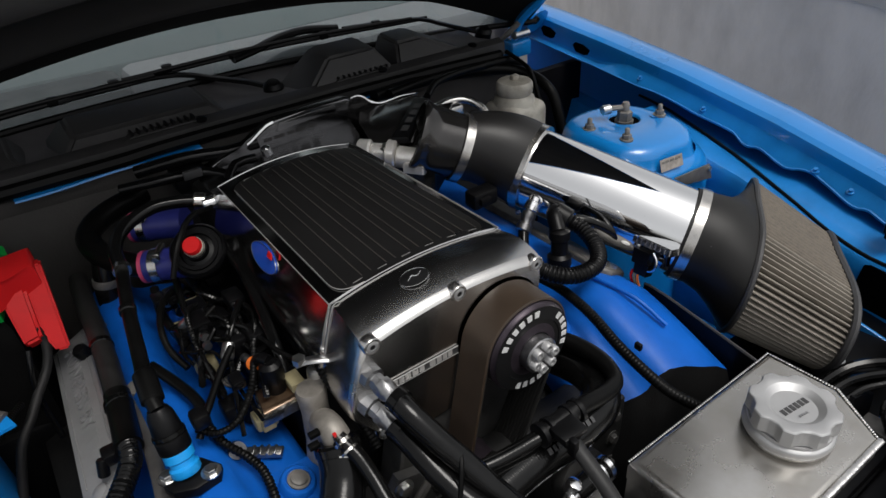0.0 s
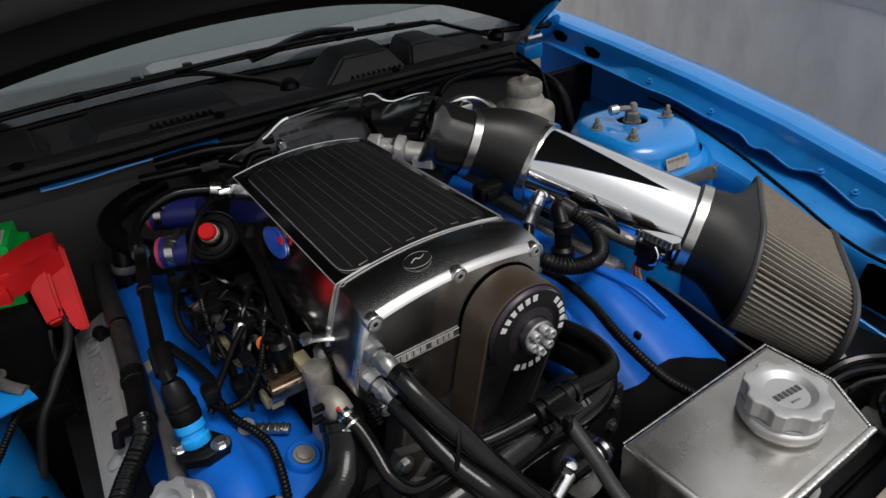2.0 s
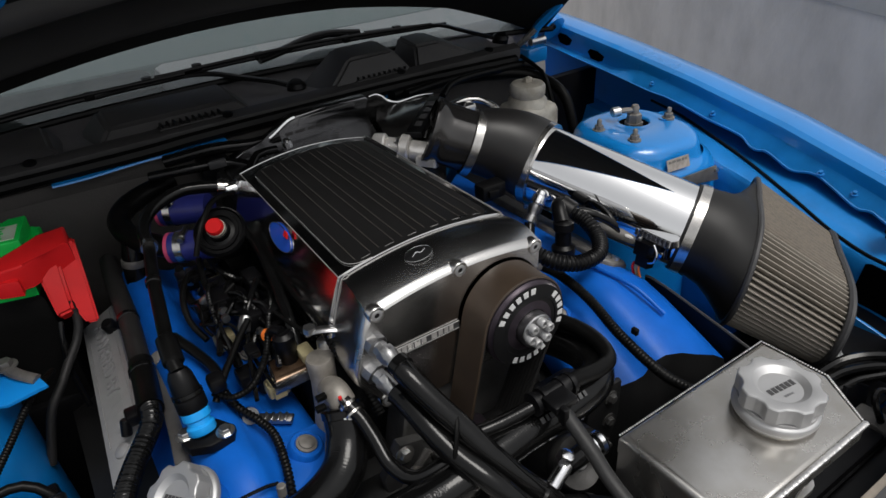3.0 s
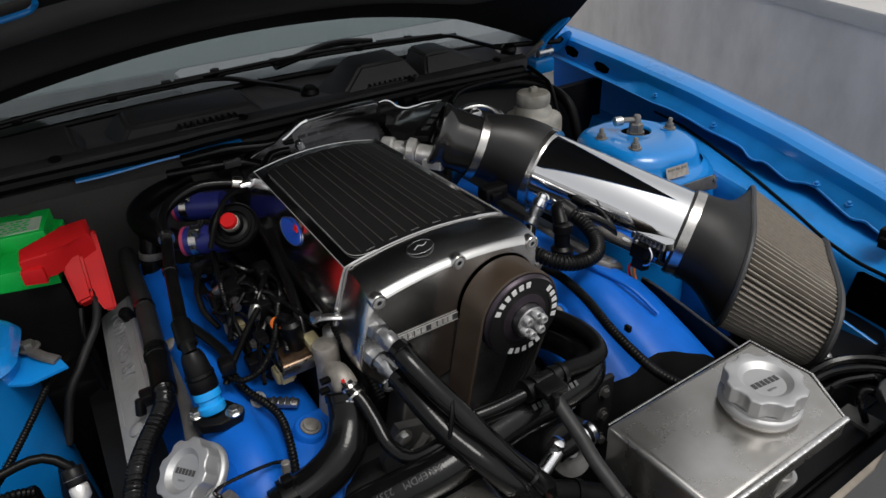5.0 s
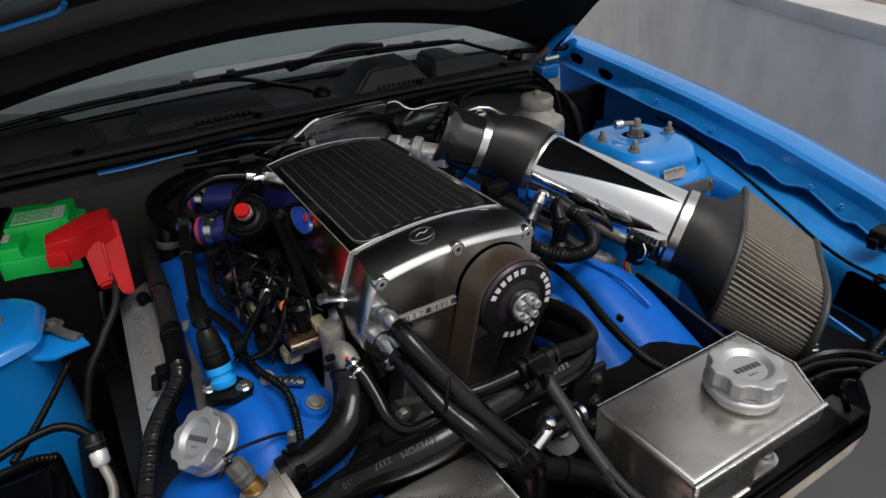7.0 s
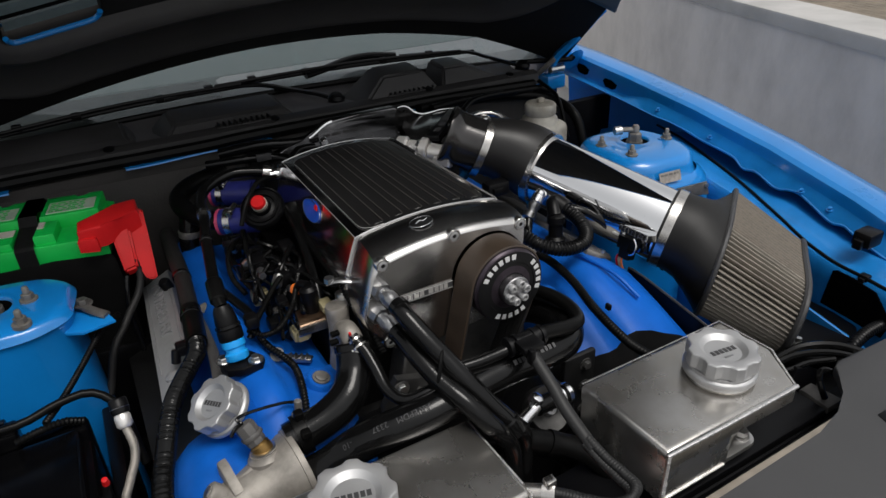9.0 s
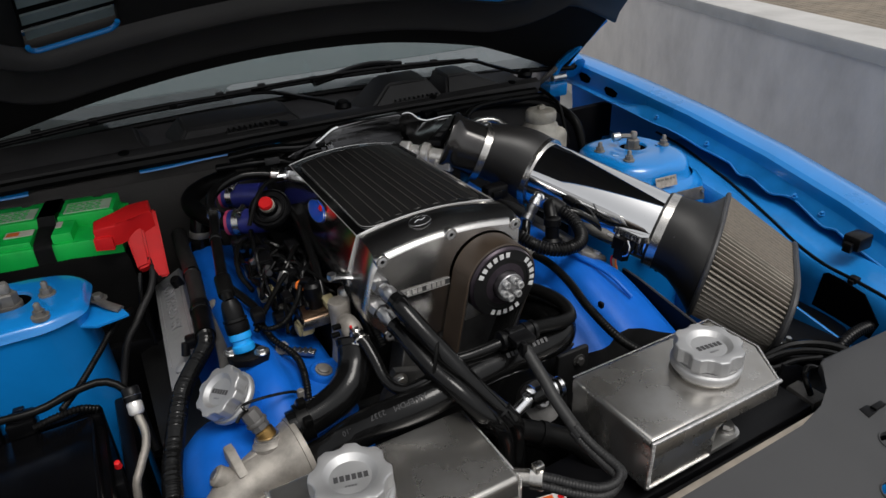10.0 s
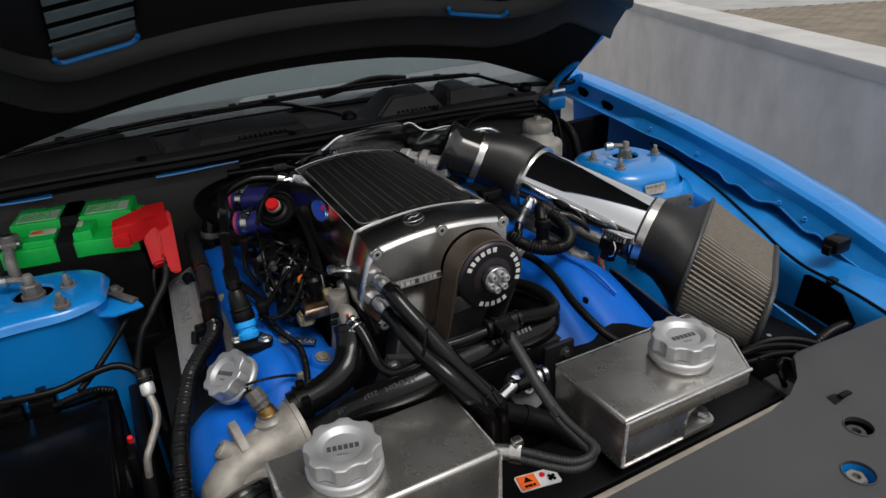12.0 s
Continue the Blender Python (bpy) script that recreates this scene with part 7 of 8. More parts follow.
    lay([(-0.230, 0.215, 0.822), (-0.216, 0.18, 0.815), (-0.208, 0.145, 0.812), (-0.212, 0.115, 0.806)], 0.0065, None, M_RUBBER_M)
    lay([(-0.190, 0.33, 0.835), (-0.196, 0.29, 0.822), (-0.190, 0.235, 0.815), (-0.184, 0.18, 0.812), (-0.186, 0.14, 0.812)], 0.0060, None, M_RUBBER_M)
    lay([(-0.168, 0.31, 0.848), (-0.176, 0.26, 0.835), (-0.170, 0.21, 0.832), (-0.158, 0.18, 0.842)], 0.0048, None, M_RUBBER)
    lay([(-0.128, 0.22, 0.850), (-0.14, 0.205, 0.846), (-0.152, 0.19, 0.838), (-0.166, 0.186, 0.822)], 0.0042, None, M_RUBBER)
    lay([(-0.132, 0.16, 0.842), (-0.126, 0.11, 0.850), (-0.116, 0.075, 0.862)], 0.0030, (0.0028, 0.25), M_RUBBER_M)
    lay([(-0.15, 0.24, 0.842), (-0.165, 0.232, 0.838), (-0.178, 0.215, 0.830), (-0.186, 0.205, 0.812)], 0.0034, None, M_RUBBER_M)
    lay([(-0.110, 0.075, 0.868), (-0.112, 0.05, 0.855), (-0.106, 0.015, 0.838), (-0.102, -0.01, 0.812)], 0.0062, (0.0038, 0.2), M_RUBBER_M)
    for q, s_ in (((-0.150, 0.195, 0.826), 0.020), ((-0.132, 0.178, 0.834), 0.014), ((-0.165, 0.262, 0.828), 0.018), ((-0.128, 0.24, 0.842), 0.014)):
        x, y, z = q
        part("plug_body", box(x - s_ * 0.7, x + s_ * 0.7, y - s_, y + s_, z - s_ * 0.55, z + s_ * 0.55, 0.004), M_PLASTIC, w)
    part("foil_tip", lathe([(0.006, 0), (0.007, 0.003), (0.006, 0.016), (0.003, 0.018)], (-0.168, 0.162, 0.832), (0.5, 0.7, 0.5), 12), M_BOLT, w, "bright metal sleeve")
    part("foil_tip", lathe([(0.006, 0), (0.007, 0.003), (0.006, 0.014), (0.003, 0.016)], (-0.185, 0.255, 0.822), (0.5, -0.3, 0.6), 12), M_BOLT, w)
    bk = thing("hose_bracket", (-0.113, 0.06, 0.86), "small bright metal hose bracket on the cover", "bracket")
    part("bracket", tube([(-0.104, 0.046, 0.878), (-0.114, 0.050, 0.880), (-0.124, 0.056, 0.880), (-0.132, 0.062, 0.876)], 0.0050, 8, 0.005, flat=0.5), M_FIT, bk)
    part("nut", lathe([(0.006, 0), (0.006, 0.006), (0, 0.006)], (-0.130, 0.060, 0.878), (0, 0, 1), 6), M_BOLT, bk)
    wt = thing("coolant_neck", (-0.125, 0.05, 0.73), "weathered cast aluminium coolant neck", "coolant pipe")
    part("tower", lathe([(0.024, 0), (0.020, 0.02), (0.015, 0.05), (0.0128, 0.085), (0.0140, 0.108), (0.0128, 0.111), (0.004, 0.111), (0, 0.1102)], (-0.126, 0.054, 0.735), (0, 0.05, 1), 32), M_CAST, wt)
    part("arm", tube([(-0.126, 0.052, 0.790), (-0.128, 0.040, 0.818), (-0.131, 0.024, 0.834), (-0.131, 0.012, 0.836), (-0.130, 0.006, 0.830)], 0.0124, 18, 0.005), M_CAST, wt)
    part("top_stub", lathe([(0.010, 0), (0.010, 0.012), (0.008, 0.014), (0, 0.014)], (-0.112, 0.072, 0.838), (0.1, 0.2, 1), 16), M_BOLT, wt)


fuel_side()


def filler_cap():
    root = thing("oil_filler", (-0.27, 0.02, 0.77), "scalloped billet oil cap on the valve cover filler neck", "oil cap")
    ax = Vector((-0.56, -0.10, 0.80)).normalized()
    c = Vector((-0.2725, 0.018, 0.789))
    part("neck", rod(c - ax * 0.038, c + ax * 0.002, 0.021, 24), M_COVER_BLUE, root)
    billet_cap(root, c, ax, 0.0305, 0.026, 205)


filler_cap()


def thermostat():
    root = thing("thermostat_housing", (-0.28, -0.05, 0.68), "cast aluminium thermostat housing with sensor", "thermostat housing")
    # flared body that ends in the two-hose flange
    rings = []
    for c, r, ax in (((-0.2235, -0.050, 0.738), 0.043, (1, 0.10, 0.10)), ((-0.2300, -0.0505, 0.738), 0.042, (1, 0.10, 0.10)), ((-0.2460, -0.052, 0.738), 0.036, (1, 0.14, 0.06)), ((-0.2640, -0.055, 0.7365), 0.031, (1, 0.2, 0.0)),
                     ((-0.2860, -0.060, 0.734), 0.0275, (1, 0.3, 0.1)), ((-0.3060, -0.067, 0.7285), 0.0260, (0.9, 0.4, 0.35)), ((-0.3200, -0.075, 0.7180), 0.0255, (0.6, 0.45, 0.7)), ((-0.3260, -0.084, 0.700), 0.0255, (0.2, 0.4, 1.0)), ((-0.328, -0.092, 0.660), 0.0255, (0.05, 0.2, 1.0))):
        rings.append(ring_at(Vector(c), Vector(ax), r, 36))
    part("body", loft(rings, closed=True, cap=True), M_CAST, root, sharp=60)
    part("flange_rim", lathe([(0.040, -0.003), (0.0445, -0.002), (0.0445, 0.004), (0.040, 0.005)], (-0.2245, -0.050, 0.738), (1, 0.10, 0.10), 40), M_CAST, root)
    part("shoulder", prism([(-0.305, -0.100), (-0.255, -0.108), (-0.232, -0.095), (-0.230, -0.030), (-0.262, -0.030), (-0.292, -0.055)], (0, 0, 0.700), (1, 0, 0), (0, 1, 0), 0.040, 0.010, 3), M_CAST, root)
    part("web", prism([(0, -0.012), (0.046, -0.016), (0.040, 0.010), (0.012, 0.024), (0.002, 0.024)], (-0.2905, -0.030, 0.7500), (0.18, -0.98, 0), (0, 0, 1), 0.010, 0.003), M_CAST, root)
    part("rib", tube([(-0.300, -0.046, 0.752), (-0.284, -0.052, 0.757), (-0.268, -0.050, 0.762), (-0.256, -0.044, 0.766)], 0.0055, 10, 0.004), M_CAST, root)
    part("side_boss", lathe([(0.011, 0), (0.011, 0.018), (0.009, 0.020), (0.0, 0.020)], (-0.300, -0.058, 0.748), (-0.55, 0.15, 0.55), 16), M_CAST, root)
    part("boss_bolt", lathe([(0.0058, 0), (0.0058, 0.006), (0, 0.006)], (-0.311, -0.055, 0.759), (-0.55, 0.15, 0.55), 6), M_BOLT, root)
    part("sensor_boss", lathe([(0.0190, -0.012), (0.0180, 0.004), (0.0150, 0.007), (0.0145, 0.010), (0, 0.010)], (-0.2535, -0.045, 0.764), (-0.05, 0.25, 1), 28), M_CAST, root)
    part("seal_ring", lathe([(0.0112, 0.010), (0.0130, 0.0105), (0.0130, 0.0125), (0.0112, 0.013)], (-0.2535, -0.045, 0.764), (-0.05, 0.25, 1), 24), M_BOLT, root)
    ax = Vector((-0.34, 0.42, 0.80)).normalized()
    b = Vector((-0.2540, -0.0425, 0.7755))
    part("brass_hex", lathe([(0.0100, -0.004), (0.0104, 0.0), (0.0104, 0.007), (0.0085, 0.009)], b, ax, 12), M_BRASS, root, "brass sensor hex")
    part("sensor_plug", join(lathe([(0.0070, 0.008), (0.0100, 0.010), (0.0105, 0.030), (0.0098, 0.033), (0.0070, 0.034), (0, 0.033)], b, ax, 8), lathe([(0.0112, 0.016), (0.0118, 0.017), (0.0118, 0.020), (0.0112, 0.021)], b, ax, 8)), M_SENSOR, root, "grey sensor plug")
    e = b + ax * 0.034
    part("sensor_wire", tube([e, e + Vector((-0.004, 0.004, 0.004)), (-0.262, -0.018, 0.806), (-0.240, -0.012, 0.800), (-0.218, -0.004, 0.790), (-0.205, 0.000, 0.782)], 0.0020, 8, 0.005, rib=(0.003, 0.3)), M_RUBBER, root)
    part("wire_tail", tube([e, e + Vector((-0.008, -0.004, 0.001)), e + Vector((-0.014, -0.008, -0.004))], 0.0019, 8, 0.004), M_RUBBER, root)
    # black hose end with its clamp tangs below the elbow
    c, a = Vector((-0.3060, -0.094, 0.7220)), Vector((0.18, -0.70, -0.55)).normalized()
    part("hose_end", lathe([(0.030, -0.004), (0.036, 0.0), (0.037, 0.004), (0.037, 0.024), (0.034, 0.030), (0.030, 0.05)], c, a, 32), M_RUBBER, root)
    part("hose_collar", lathe([(0.0375, 0.006), (0.0392, 0.007), (0.0392, 0.013), (0.0375, 0.014)], c, a, 32), M_RUBBER_M, root)
    _, u, v = frame_of(a)
    for t in (40, 65, 120, 150):
        q = c + u * 0.039 * math.cos(radians(t)) + v * 0.039 * math.sin(radians(t)) + a * 0.008
        part("clamp_tang", box(q.x - 0.003, q.x + 0.003, q.y - 0.003, q.y + 0.003, q.z - 0.003, q.z + 0.010, 0.001), M_RUBBER, root)
    for q in ((-0.207, -0.018, 0.786), (-0.214, -0.030, 0.782)):
        part("clamp_ear", rod(q, (q[0] + 0.001, q[1] + 0.001, q[2] + 0.012), 0.0042, 10, 0.001), M_DUST, root)


thermostat()


# ---- hoses in front of the engine ----
def front_hoses():
    a = thing("radiator_hose", (-0.05, -0.11, 0.78), "long glossy black radiator hose with printed marks", "hose")
    path = [(-0.232, -0.066, 0.736), (-0.200, -0.076, 0.752), (-0.163, -0.090, 0.778), (-0.096, -0.105, 0.796), (-0.010, -0.101, 0.804), (0.050, -0.100, 0.804),
            (0.092, -0.090, 0.801), (0.114, -0.066, 0.797), (0.120, -0.035, 0.792), (0.112, 0.005, 0.785), (0.092, 0.03, 0.77)]
    part("hose", tube(path, 0.0190, 28, rib=(0.0024, 0.0026)), M_RUBBER, a)
    # printed marks along the hose
    for x, y, z in ((0.004, -0.1140, 0.8183), (0.040, -0.1125, 0.8185)):
        bars(a, (x, y, z), (1, -0.02, 0.05), (0, 0.77, 0.63), [0.004, 0.003, 0.004, 0.003], 0.0055, M_PRINT, 0.5, lift=0.0006)
    hx, hn = Vector((-0.069, 0.011, -0.014)).normalized(), Vector((0.10, -0.38, 0.92)).normalized()
    hn = (hn - hx * hn.dot(hx)).normalized()
    hx2 = Vector((-0.067, 0.015, -0.018)).normalized()
    hn2 = (hn - hx2 * hn.dot(hx2)).normalized()
    lettering("2337", Vector((-0.136, -0.0965, 0.7868)) + hn2 * 0.0199, hx2, hn2.cross(hx2), 0.0085, M_PRINT, a, 0.0005)
    hx3 = Vector((-0.037, 0.014, -0.026)).normalized()
    hn3 = (hn - hx3 * hn.dot(hx3)).normalized()
    lettering("-10", Vector((-0.166, -0.0890, 0.7765)) + hn3 * 0.0199, hx3, hn3.cross(hx3), 0.0085, M_PRINT, a, 0.0005)
    lettering("AR EPDM", Vector((-0.094, -0.105, 0.7962)) + hn * 0.0197, hx, hn.cross(hx), 0.0090, M_PRINT, a, 0.0005)
    b = thing("radiator_hose", (-0.14, -0.02, 0.74), "curved glossy black coolant hose from the thermostat", "hose")
    part("hose", tube([(-0.1315, 0.004, 0.826), (-0.1330, -0.001, 0.819), (-0.139, -0.013, 0.804), (-0.155, -0.030, 0.790), (-0.184, -0.036, 0.776), (-0.226, -0.036, 0.766)], 0.0195, 28, rib=(0.0024, 0.0026)), M_RUBBER, b)
    part("spring_clamp", lathe([(0.0210, -0.006), (0.0225, -0.006), (0.0225, 0.006), (0.0210, 0.006)], (-0.212, -0.036, 0.769), (1, 0.0, 0.15), 32), M_RUBBER_M, b)
    for dz, dy in ((0.022, 0.0), (0.012, -0.02)):
        part("clamp_tang", box(-0.217, -0.207, -0.041 + dy, -0.031 + dy, 0.768 + dz, 0.778 + dz, 0.002), M_RUBBER_M, b)
    part("marked_collar", rod((-0.1312, 0.006, 0.8285), (-0.1328, 0.000, 0.8195), 0.0206, 24, 0.002), M_RUBBER, b)
    part("paint_mark", prism([(0, 0), (0.0075, 0.001), (0.0075, 0.0045), (0, 0.0035)], (-0.1395, -0.0155, 0.8330), (0.86, -0.42, -0.28), (0.15, 0.75, -0.62), 0.0012), M_WHITE, b, "white paint mark")
    for q in ((-0.150, 0.006, 0.836), (-0.146, 0.012, 0.842)):
        part("clamp_tang", box(q[0] - 0.006, q[0] + 0.004, q[1] - 0.003, q[1] + 0.003, q[2] - 0.002, q[2] + 0.003, 0.001), M_RUBBER_M, b)
    c = thing("bypass_hose", (-0.11, -0.05, 0.79), "thin black bypass hose with a wire clamp", "hose")
    part("hose", tube([(-0.133, -0.004, 0.842), (-0.126, -0.020, 0.832), (-0.123, -0.040, 0.818), (-0.122, -0.062, 0.806), (-0.112, -0.082, 0.802), (-0.090, -0.090, 0.808), (-0.060, -0.090, 0.815), (-0.03, -0.085, 0.815)], 0.0068, 14, 0.006), M_RUBBER, c)
    part("wire_clamp", join(lathe([(0.0069, -0.003), (0.0083, -0.003), (0.0083, 0.0), (0.0069, 0.0)], (-0.131, -0.010, 0.839), (0.2, -0.8, -0.5), 20), lathe([(0.0069, 0.006), (0.0083, 0.006), (0.0083, 0.008), (0.0069, 0.008)], (-0.131, -0.010, 0.839), (0.2, -0.8, -0.5), 20), box(-0.138, -0.134, -0.016, -0.004, 0.841, 0.848, 0.001)), M_STEEL, c)
    part("red_mark", box(-0.137, -0.134, -0.006, -0.003, 0.8475, 0.8495, 0.0005), M_RED, c)
    d = thing("supercharger_lines", (-0.08, -0.06, 0.83), "pair of glossy black hoses with bright metal fittings", "hose")
    upper = [(-0.088, -0.050, 0.878), (-0.078, -0.073, 0.860), (-0.068, -0.090, 0.844), (-0.054, -0.113, 0.821), (-0.038, -0.130, 0.797), (-0.019, -0.145, 0.772), (-0.010, -0.150, 0.755), (-0.008, -0.150, 0.70), (-0.008, -0.150, 0.62)]
    lower = [(-0.0905, -0.052, 0.847), (-0.087, -0.076, 0.8375), (-0.0795, -0.101, 0.8255), (-0.067, -0.128, 0.813), (-0.053, -0.146, 0.794), (-0.039, -0.155, 0.774), (-0.030, -0.157, 0.752), (-0.027, -0.157, 0.70), (-0.027, -0.157, 0.62)]
    for f0, ax, run in ((Vector((-0.0955, -0.004, 0.8890)), Vector((0.17, -0.97, -0.17)), upper), (Vector((-0.1010, -0.004, 0.8600)), Vector((0.26, -0.92, -0.26)), lower)):
        ax.normalize()
        part("fitting", lathe([(0.0105, -0.004), (0.0105, 0.005), (0.0074, 0.006), (0.0074, 0.012), (0.0092, 0.013), (0.0092, 0.022), (0.0080, 0.024), (0.0090, 0.033)], f0, ax, 8), M_FIT, d, "grey metal fitting")
        e = f0 + ax * 0.030
        path = [e] + run
        part("line", tube(path, 0.0104, 18, 0.006), M_RUBBER, d)
        part("ferrule", tube([e, e + ax * 0.008], 0.0114, 16, 0.005), M_RUBBER, d)
    e1, tg = Vector((0.010, 0.010, 0.019)).normalized(), Vector((0.45, -0.72, -0.60)).normalized()
    e2 = tg.cross(e1).normalized()
    part("zip_tie", tube([Vector((-0.0745, -0.0925, 0.8355)) + e1 * (0.0225 * math.cos(t)) + e2 * (0.0140 * math.sin(t)) for t in np.linspace(0, 2 * math.pi, 25)], 0.0020, 6, 0.003), M_RUBBER_M, d)
    part("sleeve_end", rod((-0.026, -0.141, 0.779), (-0.017, -0.149, 0.763), 0.0135, 18, 0.002), M_RUBBER, d)
    e = thing("vent_hose", (0.03, -0.11, 0.83), "thin ribbed black vent hose with plastic tee joint", "hose")
    part("left_run", tube([(-0.060, -0.088, 0.822), (-0.030, -0.096, 0.826), (0.002, -0.103, 0.833), (0.018, -0.105, 0.836)], 0.0068, 12, 0.006), M_RUBBER, e)
    part("right_run", tube([(0.028, -0.104, 0.838), (0.052, -0.103, 0.836), (0.085, -0.101, 0.829), (0.108, -0.092, 0.824), (0.118, -0.066, 0.824), (0.114, -0.030, 0.824), (0.095, 0.010, 0.822)], 0.0080, 14, 0.006), M_RUBBER_M, e)
    part("tee", join(rod((0.004, -0.104, 0.836), (0.044, -0.1035, 0.838), 0.0088, 16, 0.002), rod((0.020, -0.104, 0.837), (0.019, -0.126, 0.832), 0.0080, 16, 0.002)), M_PLASTIC, e, "black plastic tee")
    for x in (0.002, 0.012, 0.034, 0.044):
        part("tee_collar", lathe([(0.0085, -0.003), (0.0112, -0.002), (0.0112, 0.002), (0.0085, 0.003)], (x, -0.104, 0.8365), (1, 0, 0.03), 16), M_PLASTIC, e)
    part("locking_clip", join(box(0.006, 0.032, -0.128, -0.108, 0.838, 0.846, 0.002), box(0.010, 0.016, -0.134, -0.126, 0.828, 0.846, 0.001)), M_PLASTIC, e)
    part("down_run", tube([(0.018, -0.126, 0.834), (0.019, -0.159, 0.815), (0.0195, -0.181, 0.800), (0.0205, -0.222, 0.7825)], 0.0068, 14, 0.006, flat=0.9), M_SLEEVE, e, "grey woven sleeve")
    for da, db in ((0.0, 0.0045), (0.0045, 0.0), (-0.0045, -0.001), (0.0005, -0.0045)):
        run = [(0.0200, -0.213, 0.785), (0.0225, -0.235, 0.7785), (0.026, -0.256, 0.7745), (0.026, -0.272, 0.773), (0.014, -0.280, 0.772), (-0.004, -0.2775, 0.772), (-0.022, -0.262, 0.7725), (-0.036, -0.246, 0.773), (-0.046, -0.236, 0.773)]
        part("braided_line", tube([(x + (da if y < -0.24 else da * 0.8), y + (da * 0.7 if x < 0.02 else 0.0), z + db) for x, y, z in run], 0.0045, 10, 0.006, rib=(0.0030, 0.10)), M_SLEEVE, e, "grey woven sleeve")
    part("end_clamp", join(lathe([(0.0108, -0.006), (0.0122, -0.006), (0.0122, 0.006), (0.0108, 0.006)], (-0.0435, -0.2345, 0.773), (-0.72, 0.68, -0.05), 28), box(-0.049, -0.039, -0.240, -0.231, 0.784, 0.792, 0.001)), M_STEEL, e, "bright crimp clamp")
    # short metal spigots and the pump below the hoses
    p = thing("coolant_pump", (0.05, -0.10, 0.66), "dark coolant pump with bright spigots below the hoses", "pump")
    part("pump_body", lathe([(0.040, 0), (0.044, 0.010), (0.040, 0.045), (0.020, 0.055), (0, 0.055)], (0.060, -0.060, 0.70), (0.1, -1, 0.25), 32), M_BLOCK, p)
    part("spigot", rod((-0.008, -0.135, 0.752), (0.028, -0.122, 0.756), 0.0075, 14, 0.001), M_EDGE, p, "bright metal spigot")
    part("spigot_nut", lathe([(0.008, 0), (0.008, 0.010), (0.005, 0.012)], (0.026, -0.120, 0.760), (0.4, -0.2, 0.9), 6), M_EDGE, p)
    part("outlet_hose", tube([(0.030, -0.12, 0.752), (0.055, -0.118, 0.75), (0.080, -0.118, 0.75)], 0.0105, 14, 0.008), M_RUBBER, p)
    for x in (0.064, 0.074):
        part("outlet_clamp", lathe([(0.0112, -0.0025), (0.0128, -0.0025), (0.0128, 0.0025), (0.0112, 0.0025)], (x, -0.118, 0.750), (1, 0, 0), 24), M_EDGE, p)
    part("pump_bolt", lathe([(0.007, 0), (0.007, 0.006), (0, 0.006)], (0.045, -0.115, 0.715), (0, -1, 0.4), 6), M_BOLT, p)
    idl = thing("idler_pulley", (0.055, -0.112, 0.70), "small dark idler pulley with a centre bolt", "pulley")
    part("rim", lathe([(0.012, 0), (0.026, 0.001), (0.0275, 0.004), (0.0275, 0.018), (0.026, 0.021), (0.018, 0.019), (0.012, 0.016), (0, 0.016)], (0.053, -0.100, 0.722), (0, -0.75, 0.65), 32), M_CAST_D, idl)
    part("centre_bolt", lathe([(0.0085, 0.016), (0.0085, 0.022), (0.007, 0.024), (0.0035, 0.024), (0.003, 0.020), (0, 0.020)], (0.053, -0.100, 0.722), (0, -0.75, 0.65), 12), M_FIT, idl)
    bk = thing("accessory_bracket", (-0.08, -0.035, 0.70), "grey cast accessory bracket behind the hoses", "bracket")
    part("plate", prism([(-0.112, 0.70), (-0.040, 0.70), (-0.034, 0.742), (-0.058, 0.775), (-0.098, 0.788), (-0.118, 0.752)], (0, -0.024, 0), (1, 0, 0), (0, 0, 1), 0.010, 0.003), M_CAST_D, bk)
    part("rib", tube([(-0.106, -0.036, 0.720), (-0.086, -0.038, 0.750), (-0.070, -0.037, 0.766)], 0.0045, 8, 0.006), M_CASTBK, bk)
    for q in ((-0.094, -0.034, 0.774), (-0.056, -0.034, 0.752), (-0.046, -0.034, 0.716)):
        hexbolt(q, (0, -1, 0.1), 0.0065, 0.006, bk)
    part("studded_pipe", rod((-0.098, -0.052, 0.768), (-0.070, -0.060, 0.752), 0.0065, 14, 0.001), M_CAST, bk)
    part("pipe_nut", lathe([(0.0095, 0), (0.0095, 0.008), (0.007, 0.010)], (-0.072, -0.0595, 0.753), (0.28, -0.08, -0.16), 6), M_FIT, bk)
    fl = thing("front_line", (0.0, -0.125, 0.70), "black coolant line low in front of the engine", "hose")
    part("hose", tube([(-0.01, -0.146, 0.748), (0.022, -0.158, 0.735), (0.050, -0.172, 0.722), (0.072, -0.192, 0.70), (0.080, -0.205, 0.66)], 0.0125, 14, 0.008), M_RUBBER_M, fl)
    part("hose", tube([(-0.05, -0.120, 0.735), (-0.01, -0.130, 0.722), (0.03, -0.140, 0.705), (0.06, -0.150, 0.68)], 0.0100, 14, 0.008), M_RUBBER_M, fl)
    part("band_clamp", lathe([(0.0127, -0.004), (0.0140, -0.004), (0.0140, 0.004), (0.0127, 0.004)], (0.022, -0.158, 0.735), (0.8, -0.35, -0.4), 24), M_RUBBER_M, fl)
    part("pump_bolt", lathe([(0.006, 0), (0.006, 0.006), (0, 0.006)], (-0.012, -0.150, 0.735), (0, -0.8, 0.6), 8), M_EDGE, p)


front_hoses()


